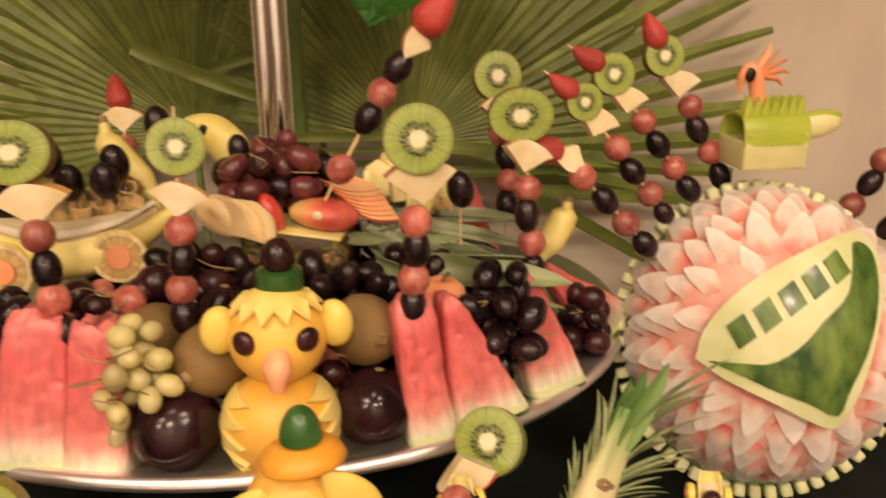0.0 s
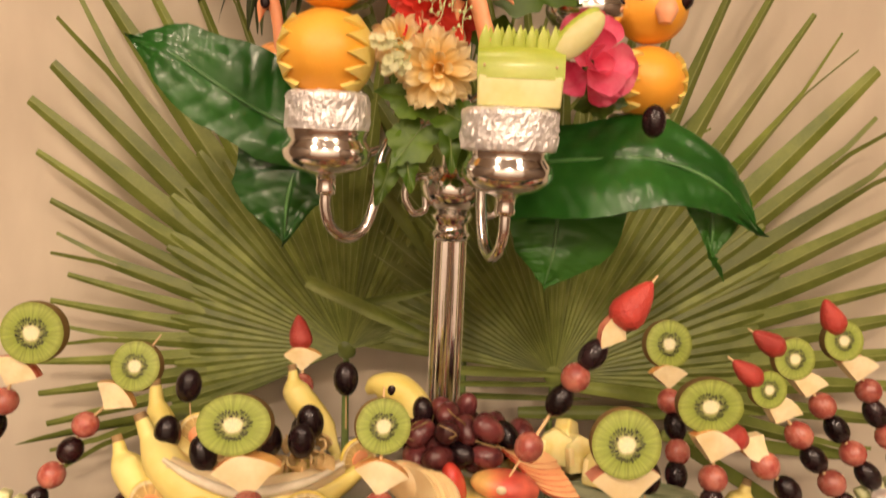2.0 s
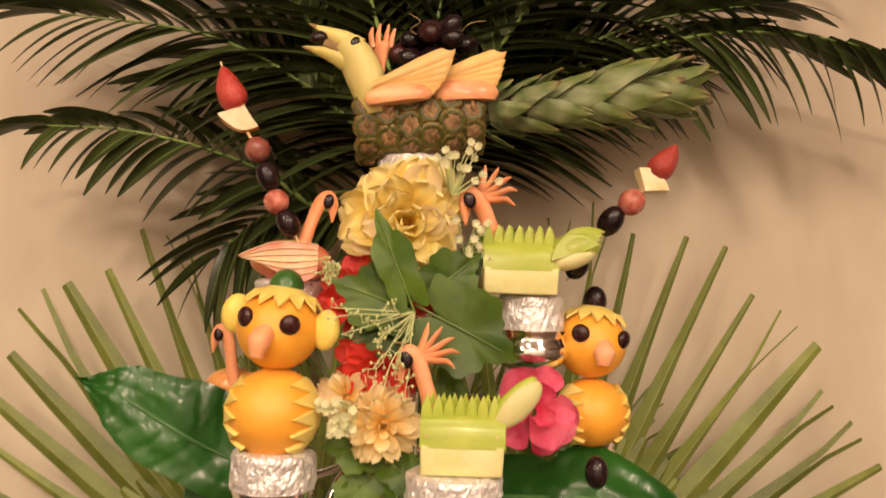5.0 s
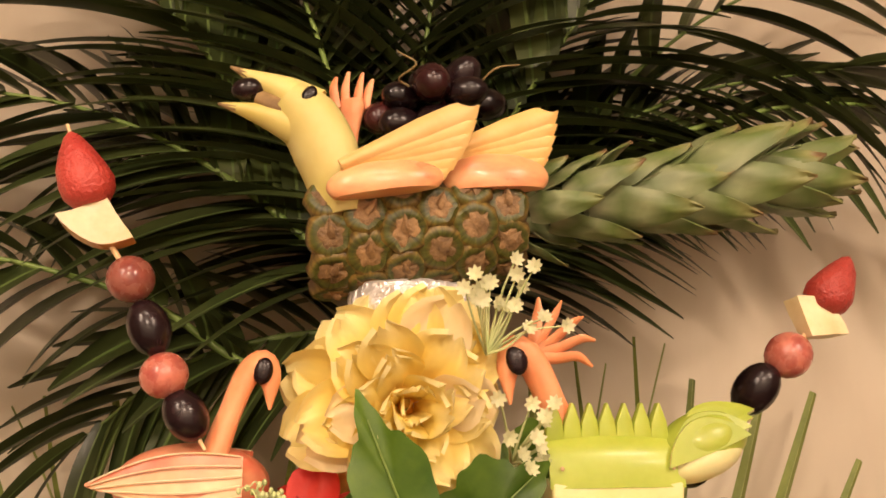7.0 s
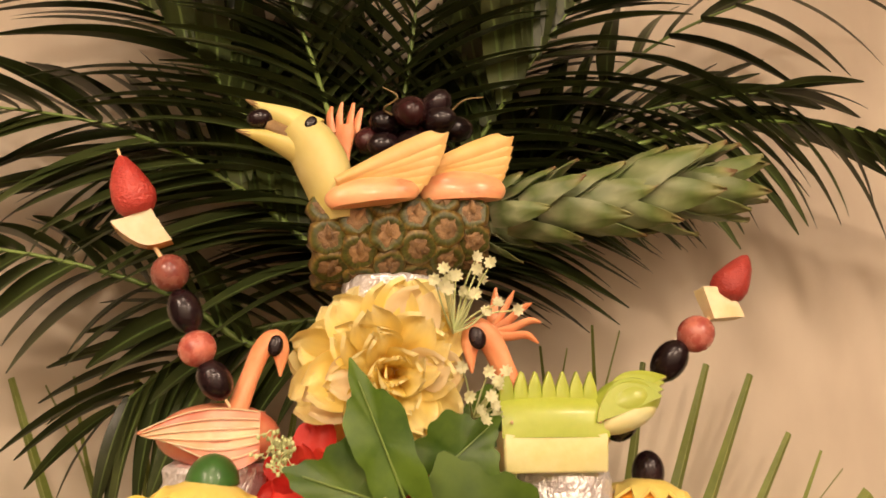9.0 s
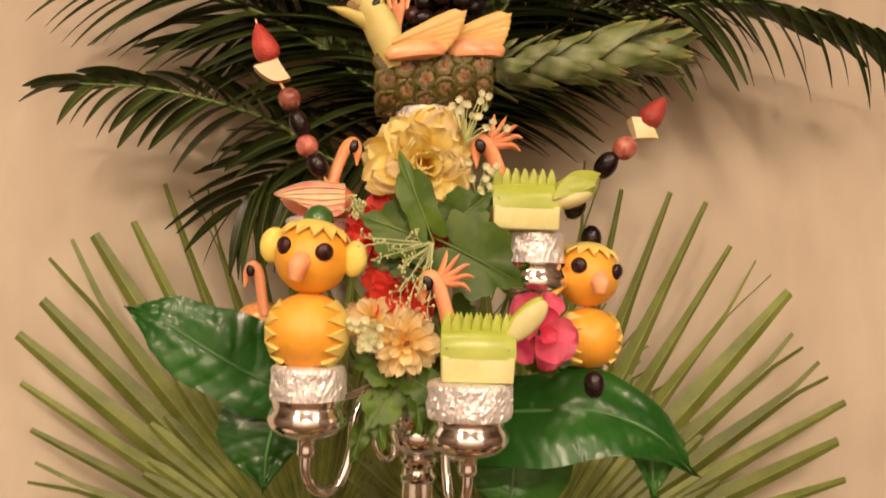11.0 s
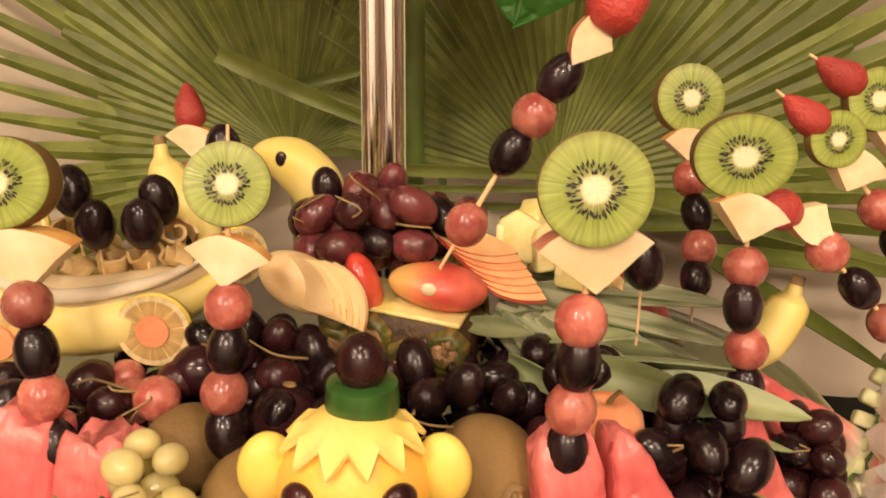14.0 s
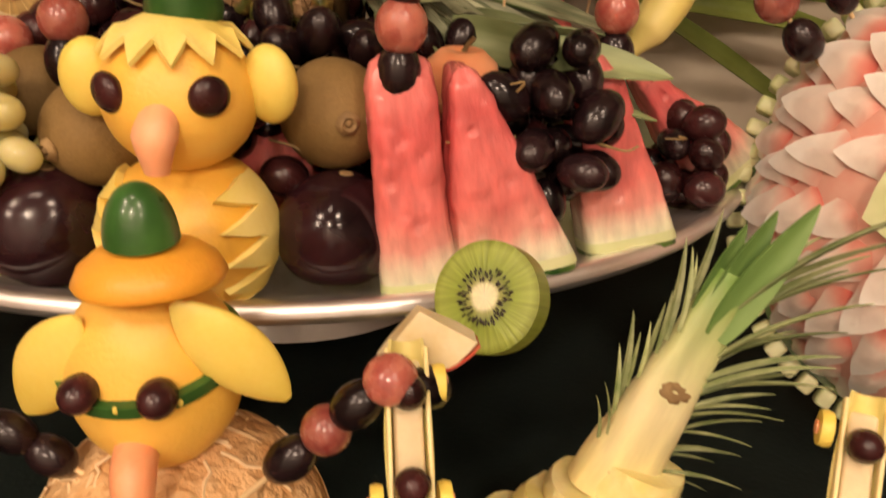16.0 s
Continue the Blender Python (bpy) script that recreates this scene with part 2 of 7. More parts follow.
BANANA = surface("banana_skin", (0.66, 0.55, 0.13), (0.76, 0.68, 0.27), 0.45, 16, 90, 0.1, vary=0.12, sss=0.05)
BANANAFLESH = surface("banana_flesh", (0.62, 0.50, 0.28), (0.78, 0.66, 0.42), 0.55, 25, 120, 0.2, sss=0.2)
BANANARIM = surface("white_banana_pith", (0.72, 0.64, 0.44), (0.84, 0.78, 0.60), 0.5, 60, 240, 0.2, sss=0.1)
CURLPEEL = surface("tan_peel", (0.46, 0.30, 0.10), (0.78, 0.60, 0.30), 0.5, 70, 260, 0.3, sss=0.1, vary=0.2)
BROWNTIP = surface("brown_tip", (0.14, 0.08, 0.03), (0.36, 0.24, 0.10), 0.7, 60, 200, 0.3)
PALECARROT = surface("pale_carrot", (0.84, 0.36, 0.17), (0.90, 0.47, 0.26), 0.42, 30, 200, 0.2, sss=0.25, vary=0.06)
CARROT = surface("carrot", (0.82, 0.30, 0.125), (0.88, 0.42, 0.22), 0.42, 30, 200, 0.2, sss=0.2, vary=0.06)
CUCUMBER = surface("cucumber_skin", (0.015, 0.06, 0.010), (0.05, 0.15, 0.03), 0.3, 35, 160, 0.12, coat=0.2, vary=0.15)
KIWISKIN = surface("kiwi_skin", (0.130, 0.078, 0.019), (0.240, 0.150, 0.048), 0.75, 12, 520, 0.6, vary=0.15, depth=0.0008)
SEED = surface("seed", (0.010, 0.008, 0.006), (0.03, 0.02, 0.012), 0.3, 60, 200, 0.0)
KIWI = disc_material("kiwi_flesh", 0.027, [(0.0, (0.84, 0.80, 0.56)), (0.20, (0.80, 0.77, 0.48)), (0.28, (0.34, 0.36, 0.12)), (0.40, (0.19, 0.24, 0.050)), (0.56, (0.27, 0.35, 0.060)), (0.85, (0.34, 0.41, 0.090)), (1.0, (0.22, 0.27, 0.040))], 13.0, 0.26, warp=0.20)
ORANGECUT = disc_material("orange_flesh", 0.027, [(0.0, (0.68, 0.48, 0.19)), (0.62, (0.64, 0.45, 0.17)), (0.80, (0.56, 0.38, 0.13)), (0.84, (0.80, 0.70, 0.42)), (0.93, (0.84, 0.70, 0.36)), (1.0, (0.78, 0.56, 0.12))], 4.0, 0.3, warp=0.05)
MELON = height_material("watermelon_flesh", [(0.0, (0.78, 0.78, 0.56)), (0.08, (0.80, 0.66, 0.50)), (0.17, (0.77, 0.34, 0.28)), (0.32, (0.72, 0.19, 0.170)), (0.75, (0.67, 0.130, 0.130)), (1.0, (0.74, 0.22, 0.20))], 0.006, 0.11, 0.24, sss=0.25, warp=0.028, fine=150, bump=1.0, streak=(1.0, 1.0, 0.30))
PETALPINK = height_material("carved_melon_flesh", [(0.0, (0.70, 0.11, 0.085)), (0.20, (0.80, 0.36, 0.28)), (0.42, (0.86, 0.70, 0.60)), (1.0, (0.88, 0.85, 0.78))], 0.0, 0.046, 0.30, warp=0.020, axis="X", sss=0.08, mottle=0.07)
MELONBODY = surface("melon_inside", (0.84, 0.34, 0.26), (0.88, 0.58, 0.47), 0.35, 18, 120, 0.3, sss=0.1, vary=0.0)
RIND = surface("melon_rind", (0.014, 0.060, 0.010), (0.17, 0.27, 0.05), 0.32, 30, 60, 0.05, vary=0.0, coat=0.15, stretch=(1.8, 0.4, 1))
PALERIND = surface("pale_rind", (0.60, 0.66, 0.30), (0.76, 0.78, 0.48), 0.4, 25, 140, 0.1, sss=0.1, vary=0.06)
CANTALOUPE = surface("cantaloupe_net", (0.62, 0.33, 0.12), (0.78, 0.53, 0.27), 0.65, 60, 170, 1.0, vary=0.0, depth=0.005)
PINESKIN = surface("pineapple_skin", (0.035, 0.022, 0.006), (0.12, 0.065, 0.016), 0.6, 60, 260, 0.6, vary=0.2)
PINEEYE = disc_material("pineapple_eye", 0.0150, [(0.0, (0.26, 0.13, 0.055)), (0.30, (0.20, 0.105, 0.034)), (0.46, (0.13, 0.095, 0.022)), (0.60, (0.070, 0.082, 0.014)), (0.74, (0.10, 0.10, 0.018)), (0.86, (0.23, 0.155, 0.035)), (1.0, (0.10, 0.055, 0.014))], 6.0, 0.55, warp=0.30, rough=0.42, sss=0.0)
BRACT = surface("dry_bract", (0.15, 0.085, 0.034), (0.36, 0.22, 0.10), 0.6, 160, 600, 0.6, vary=0.3)
BROWNNET = surface("rind_netting", (0.70, 0.49, 0.25), (0.84, 0.66, 0.40), 0.7, 40, 200, 0.3, vary=0.0)
PALELEAF = surface("grey_green_crown_leaf", (0.115, 0.155, 0.058), (0.31, 0.35, 0.18), 0.48, 40, 220, 0.2, vary=0.4, stretch=(0.2, 1, 1))
SPILLLEAF = surface("striped_crown_leaf", (0.050, 0.088, 0.020), (0.430, 0.450, 0.290), 0.45, 90, 260, 0.2, vary=0.35, stretch=(0.05, 2.4, 1))
CREAMFLESH = surface("cream_apple_flesh", (0.76, 0.54, 0.25), (0.84, 0.69, 0.39), 0.4, 40, 160, 0.1, sss=0.2, vary=0.1)
SWANSKIN = surface("pale_blushed_apple", (0.78, 0.30, 0.14), (0.90, 0.62, 0.34), 0.32, 30, 150, 0.08, sss=0.15, vary=0.15)
SALMON = surface("salmon_apple", (0.66, 0.13, 0.075), (0.82, 0.40, 0.22), 0.32, 30, 150, 0.08, sss=0.15, vary=0.15)
RUDDY = height_material("ruddy_apple_skin", [(0.0, (0.72, 0.46, 0.14)), (0.30, (0.72, 0.25, 0.10)), (0.55, (0.64, 0.095, 0.065)), (1.0, (0.70, 0.17, 0.11))], -0.028, 0.028, 0.38, warp=0.03, axis="X", sss=0.1, bump=0.1)
FRESHCROWN = surface("fresh_crown_leaf", (0.045, 0.115, 0.020), (0.15, 0.25, 0.07), 0.45, 30, 200, 0.15, vary=0.2, stretch=(0.25, 1, 1))
NECKFLESH = height_material("pale_neck", [(0.0, (0.74, 0.63, 0.25)), (0.45, (0.70, 0.64, 0.36)), (0.70, (0.54, 0.58, 0.27)), (1.0, (0.18, 0.32, 0.07))], 0.10, 0.210, 0.45, warp=0.02, sss=0.1, fine=120, bump=0.5, streak=(1, 1, 0.15))
PINEFLESH = surface("pineapple_flesh", (0.68, 0.57, 0.15), (0.80, 0.73, 0.36), 0.38, 35, 200, 0.4, sss=0.2, vary=0.05)
CROWNSKIN = height_material("waxy_crown_leaf", [(0.0, (0.28, 0.29, 0.16)), (0.25, (0.115, 0.160, 0.050)), (0.48, (0.25, 0.29, 0.14)), (0.72, (0.120, 0.175, 0.042)), (0.92, (0.24, 0.25, 0.085)), (1.0, (0.20, 0.12, 0.05))], 0.0, 0.084, 0.5, warp=0.05, axis="X", sss=0.0, fine=70, bump=0.2, streak=(0.35, 1, 1))
THORNLEAF = surface("pale_crown_leaf", (0.13, 0.185, 0.055), (0.36, 0.39, 0.19), 0.5, 28, 160, 0.15, vary=0.35)
PALMLEAF = surface("fan_palm", (0.138, 0.182, 0.029), (0.262, 0.312, 0.068), 0.42, 9, 120, 0.12, vary=0.25, thin=0.24)
PALMRIDGE = surface("fan_palm_ridge", (0.27, 0.32, 0.09), (0.37, 0.41, 0.14), 0.45, 20, 120, 0.1, vary=0.15, thin=0.2)
FROND = surface("dark_frond", (0.024, 0.037, 0.010), (0.068, 0.086, 0.024), 0.34, 14, 110, 0.1, vary=0.4, thin=0.2)
LEAFLETRIB = surface("leaflet_rib", (0.06, 0.10, 0.022), (0.13, 0.18, 0.05), 0.4, 20, 120, 0.1, vary=0.3)
RACHIS = surface("frond_stem", (0.12, 0.20, 0.035), (0.20, 0.28, 0.07), 0.45, 20, 120, 0.1)
GLOSSLEAF = surface("glossy_leaf", (0.007, 0.058, 0.006), (0.021, 0.114, 0.013), 0.30, 14, 90, 0.12, coat=0.12, vary=0.15, depth=0.002, rough_vary=0.05)
LEAFRIB = surface("leaf_rib", (0.05, 0.16, 0.04), (0.10, 0.24, 0.07), 0.35, 30, 120, 0.1)
FRESHLEAF = surface("fresh_leaf", (0.040, 0.185, 0.016), (0.085, 0.285, 0.045), 0.38, 10, 60, 0.15, coat=0.1, vary=0.1, thin=0.35)
BOUQUETLEAF = surface("bouquet_leaf", (0.040, 0.100, 0.007), (0.118, 0.210, 0.018), 0.44, 25, 120, 0.15, vary=0.3, thin=0.25)
YELLOWPETAL = height_material("yellow_petal", [(0.0, (0.93, 0.50, 0.04)), (0.30, (0.96, 0.70, 0.12)), (0.70, (0.97, 0.80, 0.23)), (1.0, (0.97, 0.87, 0.44))], 0.0, 0.046, 0.6, warp=0.012, axis="X", sss=0.0, fine=60, bump=0.1, streak=(0.2, 1, 1), thin=0.3)
YELLOWSMALL = height_material("small_yellow_petal", [(0.0, (0.90, 0.42, 0.06)), (0.30, (0.92, 0.58, 0.14)), (0.70, (0.94, 0.71, 0.28)), (1.0, (0.95, 0.82, 0.48))], -0.004, 0.026, 0.6, warp=0.012, axis="X", sss=0.0, fine=60, bump=0.1, streak=(0.2, 1, 1), thin=0.3)
WHITEPETAL = surface("cream_petal", (0.86, 0.68, 0.32), (0.90, 0.80, 0.54), 0.6, 30, 200, 0.1, vary=0.08, thin=0.3)
REDPETAL = surface("red_petal", (0.70, 0.03, 0.025), (0.86, 0.10, 0.06), 0.55, 30, 200, 0.1, vary=0.2, thin=0.3)
PINKPETAL = surface("pink_petal", (0.84, 0.07, 0.19), (0.92, 0.26, 0.38), 0.5, 25, 200, 0.15, vary=0.12, thin=0.3)
SPRIG = surface("sprig", (0.42, 0.50, 0.20), (0.64, 0.68, 0.36), 0.6, 60, 200, 0.1, vary=0.15)
BLOSSOM = surface("cream_blossom", (0.62, 0.64, 0.36), (0.78, 0.78, 0.52), 0.6, 60, 200, 0.1, vary=0.1, thin=0.25)
GLOW, gn, gl, gp = nodes_of("lamp_glass")
gp.inputs["Emission Color"].default_value = (*LAMP_COLOUR, 1)
gp.inputs["Emission Strength"].default_value = 8

# ---- building helpers ----
def rot(rx=0, ry=0, rz=0):
    return Euler((radians(rx), radians(ry), radians(rz))).to_matrix().to_4x4()


def at(x, y, z, rx=0, ry=0, rz=0, s=1.0):
    scl = s if isinstance(s, tuple) else (s, s, s)
    return pose(x, y, z, rx, ry, rz) @ Matrix.Diagonal((*scl, 1))


def data(name, bm, *mats, smooth=True, crisp=False):
    for f in bm.faces:
        f.smooth = smooth
    me = bpy.data.meshes.new(name)
    bm.to_mesh(me)
    bm.free()
    for m in mats:
        me.materials.append(m)
    if smooth:
        me.set_sharp_from_angle(angle=radians(35 if crisp else 55))
    return me


def put(name, me, parent=None, m=None, label=""):
    """One mesh object, under a thing or on its own."""
    ob = new(name, me)
    ob.parent = parent
    if m is not None:
        ob.matrix_basis = m
    return tagged(ob, label)


def part(name, bm, material, parent, label="", m=None, smooth=True):
    return put(name, data(name, bm, material, smooth=smooth), parent, m, label)


def thing(name, label, category, m=None, group="", kind=""):
    ob = new(name)
    ob.empty_display_size = 0.02
    if m is not None:
        ob.matrix_basis = m
    return tagged(ob, label, category, group, kind)


def ball(rx, ry, rz, u=20, v=12):
    bm = bmesh.new()
    bmesh.ops.create_uvsphere(bm, u_segments=u, v_segments=v, radius=1)
    bmesh.ops.scale(bm, vec=(rx, ry, rz), verts=bm.verts)
    return bm


def lumpy(bm, amount, scale, seed=0.0):
    for v in bm.verts:
        d = noise.noise(v.co * scale + Vector((seed, seed * 2.3, 0)))
        v.co += v.co.normalized() * d * amount
    return bm


def box(x, y, z, bevel=0.0, seg=2):
    bm = bmesh.new()
    bmesh.ops.create_cube(bm, size=1)
    bmesh.ops.scale(bm, vec=(x, y, z), verts=bm.verts)
    if bevel:
        bmesh.ops.bevel(bm, geom=bm.edges[:], offset=bevel, segments=seg, affect="EDGES", profile=0.5)
    return bm


def lathe(profile, seg=32, wave=None, caps=True):
    """A turned form about z from (radius, height) pairs; wave(angle, i) scales each ring's radius."""
    bm = bmesh.new()
    rings = []
    for i, (r, z) in enumerate(profile):
        ring = []
        for k in range(seg):
            a = 2 * math.pi * k / seg
            q = r * (wave(a, i) if wave else 1)
            ring.append(bm.verts.new((q * math.cos(a), q * math.sin(a), z)))
        rings.append(ring)
    for lo, hi in zip(rings, rings[1:]):
        for k in range(seg):
            bm.faces.new((lo[k], lo[(k + 1) % seg], hi[(k + 1) % seg], hi[k]))
    if caps:
        bm.faces.new(rings[0][::-1])
        bm.faces.new(rings[-1])
    return bm


def smooth_line(pts, n):
    """n points on a soft curve through pts."""
    pts = [Vector(p) for p in pts]
    ext = [2 * pts[0] - pts[1], *pts, 2 * pts[-1] - pts[-2]]
    out = []
    for i in range(n):
        s = (len(pts) - 1) * i / (n - 1)
        k = min(int(s), len(pts) - 2)
        t = s - k
        a, b, c, d = ext[k : k + 4]
        out.append(0.5 * (2 * b + (c - a) * t + (2 * a - 5 * b + 4 * c - d) * t * t + (3 * b - a - 3 * c + d) * t**3))
    return out


def tube(pts, radii, seg=8, n=0, flat=1.0):
    """A round bar along pts; radii: one number or one for each point. flat squeezes it sideways."""
    if not isinstance(radii, (list, tuple)):
        radii = [radii] * len(pts)
    if n:
        src = [(i / (len(radii) - 1)) for i in range(len(radii))]
        radii = [float(np.interp(i / (n - 1), src, radii)) for i in range(n)]
        pts = smooth_line(pts, n)
    pts = [Vector(p) for p in pts]
    bm = bmesh.new()
    rings, side = [], None
    for i, p in enumerate(pts):
        ahead = (pts[min(i + 1, len(pts) - 1)] - pts[max(i - 1, 0)]).normalized()
        if side is None:
            side = ahead.orthogonal().normalized()
        side = (side - ahead * side.dot(ahead)).normalized()
        up = ahead.cross(side)
        rings.append([bm.verts.new(p + radii[i] * (math.cos(a) * side * flat + math.sin(a) * up)) for a in (2 * math.pi * k / seg for k in range(seg))])
    for lo, hi in zip(rings, rings[1:]):
        for k in range(seg):
            bm.faces.new((lo[k], lo[(k + 1) % seg], hi[(k + 1) % seg], hi[k]))
    bm.faces.new(rings[0][::-1])
    bm.faces.new(rings[-1])
    return bm


def slab(outline, thick, bevel=0.0, skin=None):
    """An outline in x and y, thick along z. skin(i): whether the side from corner i to the next takes the second material."""
    bm = bmesh.new()
    lo = [bm.verts.new((x, y, -thick / 2)) for x, y in outline]
    hi = [bm.verts.new((x, y, thick / 2)) for x, y in outline]
    bm.faces.new(lo[::-1])
    bm.faces.new(hi)
    k = len(outline)
    for i in range(k):
        f = bm.faces.new((lo[i], lo[(i + 1) % k], hi[(i + 1) % k], hi[i]))
        if skin and skin(i):
            f.material_index = 1
    if bevel:
        bmesh.ops.bevel(bm, geom=bm.edges[:], offset=bevel, segments=2, affect="EDGES", profile=0.5, clamp_overlap=True)
    return bm


def sheet(f, nu, nv, thick):
    """A thin curved piece: f(u, v), both from 0 to 1, gives the place."""
    bm = bmesh.new()
    grid = [[bm.verts.new(f(i / nu, j / nv)) for j in range(nv + 1)] for i in range(nu + 1)]
    for i in range(nu):
        for j in range(nv):
            bm.faces.new((grid[i][j], grid[i + 1][j], grid[i + 1][j + 1], grid[i][j + 1]))
    if thick:
        bm.normal_update()
        bmesh.ops.solidify(bm, geom=bm.faces[:], thickness=thick)
    return bm


def pillar(levels, shape, n=32, power=4.5):
    """A closed upright form of rounded-box rings; shape(z) gives half width, half depth and the sideways shift."""
    bm = bmesh.new()
    rings = []
    for z in levels:
        w, d, cx = shape(z)
        ring = []
        for k in range(n):
            a = 2 * math.pi * k / n
            c, s = math.cos(a), math.sin(a)
            q = (abs(c) ** power + abs(s) ** power) ** (-1 / power)
            ring.append(bm.verts.new((cx + w * q * c, d * q * s, z)))
        rings.append(ring)
    for lo, hi in zip(rings, rings[1:]):
        for k in range(n):
            bm.faces.new((lo[k], lo[(k + 1) % n], hi[(k + 1) % n], hi[k]))
    bm.faces.new(rings[0][::-1])
    bm.faces.new(rings[-1])
    return bm


def merge(*bms):
    out = bmesh.new()
    for b in bms:
        me = bpy.data.meshes.new("tmp")
        b.to_mesh(me)
        b.free()
        out.from_mesh(me)
        bpy.data.meshes.remove(me)
    return out


def moved(bm, m):
    bm.transform(m)
    return bm


def aim(p, way, roll=0.0, s=1.0):
    """A pose at p whose x axis points along way, and whose z axis stays as upright as it can."""
    x = Vector(way).normalized()
    up = Vector((0, 0, 1)) if abs(x.z) < 0.95 else Vector((0, -1, 0))
    y = up.cross(x).normalized()
    z = x.cross(y)
    r = Matrix((x, y, z)).transposed().to_4x4() @ rot(roll)
    return Matrix.Translation(p) @ r @ Matrix.Diagonal((s, s, s, 1))


def facing(p, normal, spin=0.0, s=1.0):
    """A pose at p whose z axis points along normal."""
    return Matrix.Translation(p) @ Vector(normal).to_track_quat("Z", "Y").to_matrix().to_4x4() @ rot(0, 0, spin) @ Matrix.Diagonal((s, s, s, 1))


# ---- the room ----
def setting(name, bm, material, m=None, label="", category=""):
    ob = put(name, data(name, bm, material, smooth=False), None, m)
    return tagged(ob, label, category, "", "structure")


setting("wall_north", box(5.0, 0.12, 3.0), WALL, at(0, 0.42, 1.5), "beige mottled plaster wall behind the fruit display", "wall")
# unseen wall behind the camera, pale to brighten the silver and fill from the front
setting("wall_south", box(5.0, 0.12, 3.0), BOUNCEWALL, at(0, -3.5, 1.5), "unseen wall behind the camera, made off-white to bounce light", "wall")
# unseen side walls, kept dark so the silver shows dark streaks
setting("wall_east", box(0.12, 3.8, 3.0), DIMWALL, at(2.56, -1.54, 1.5), "unseen side wall, made dark brown to give the silver dark reflections", "wall")
setting("wall_west", box(0.12, 3.8, 3.0), DIMWALL, at(-2.56, -1.54, 1.5), "unseen side wall, made dark brown to give the silver dark reflections", "wall")
setting("floor", box(5.2, 4.1, 0.1), CARPET, at(0, -1.54, -0.05), "dark brown carpeted floor", "floor")
setting("ceiling", box(5.2, 4.1, 0.1), CEIL, at(0, -1.54, CEILING + 0.05), "plain painted ceiling", "ceiling")

for lx, ly, power in LAMPS:
    lamp = thing("ceiling_light", "round warm downlight set in the ceiling", "ceiling light", at(lx, ly, CEILING - 0.02), "downlights")
    part("trim_ring", lathe([(0.188, 0.0), (0.205, 0.0), (0.208, 0.012), (0.205, 0.02), (0.188, 0.02)], 32), SILVER, lamp)
    part("diffuser", lathe([(0.17, 0.006), (0.186, 0.008), (0.186, 0.014)], 32), GLOW, lamp)
    spot = bpy.data.lights.new("downlight", "AREA")
    spot.shape, spot.size, spot.energy, spot.color = "DISK", 0.36, power, LAMP_COLOUR
    new("downlight", spot).matrix_basis = at(lx, ly, CEILING - 0.03)

# ---- table, cloth and tray ----
TABLE = 1.0


def table_cloth():
    bm = bmesh.new()
    nx, ny = 60, 24
    grid = [[bm.verts.new((-1.0 + 2.0 * i / nx, -0.62 + 0.94 * j / ny, TABLE - 0.006 + 0.010 * noise.noise(Vector((i * 0.31 + j * 0.2, j * 0.4, 0))))) for j in range(ny + 1)] for i in range(nx + 1)]
    for i in range(nx):
        for j in range(ny):
            bm.faces.new((grid[i][j], grid[i + 1][j], grid[i + 1][j + 1], grid[i][j + 1]))
    front = [grid[i][0] for i in range(nx + 1)]
    low = [bm.verts.new((v.co.x, -0.64 - 0.035 * abs(math.sin(i * 0.55)), 0.02)) for i, v in enumerate(front)]
    for i in range(nx):
        bm.faces.new((low[i], low[i + 1], front[i + 1], front[i]))
    bmesh.ops.solidify(bm, geom=bm.faces[:], thickness=0.004)
    return bm


table = thing("buffet_table", "long buffet table hidden under a dark cloth", "table")
part("tabletop", box(1.94, 0.9, 0.03, 0.004), STICK, table, m=at(0, -0.15, TABLE - 0.04))
for x in (-0.9, 0.9):
    for y in (-0.52, 0.24):
        part("leg", box(0.05, 0.05, TABLE - 0.055, 0.004), STICK, table, m=at(x, y, (TABLE - 0.055) / 2))
cloth = put("tablecloth", data("tablecloth", table_cloth(), CLOTH))
tagged(cloth, "dark green black cloth draped over the buffet table", "tablecloth")

tray = thing("serving_tray", "oval polished silver tray raised on a foot above the cloth", "tray", at(-0.012, -0.008, 0.006) @ Matrix.Diagonal((1.11, 0.96, 1, 1)))
part("dish", lathe([(0.02, 1.118), (0.25, 1.120), (0.30, 1.132), (0.318, 1.141), (0.330, 1.146), (0.337, 1.145), (0.339, 1.140), (0.333, 1.138), (0.320, 1.136), (0.300, 1.129), (0.25, 1.1165), (0.02, 1.112)], 96), STEEL, tray)
part("rim", lathe([(0.3365 + 0.0060 * math.cos(radians(q)), 1.1430 + 0.0060 * math.sin(radians(q))) for q in range(0, 361, 24)], 96, None, False), STEEL, tray, "rounded shiny rim")
part("foot", lathe([(0.13, TABLE - 0.006), (0.125, TABLE + 0.012), (0.05, TABLE + 0.03), (0.03, TABLE + 0.06), (0.035, TABLE + 0.1), (0.06, 1.112)], 40), STEEL, tray)

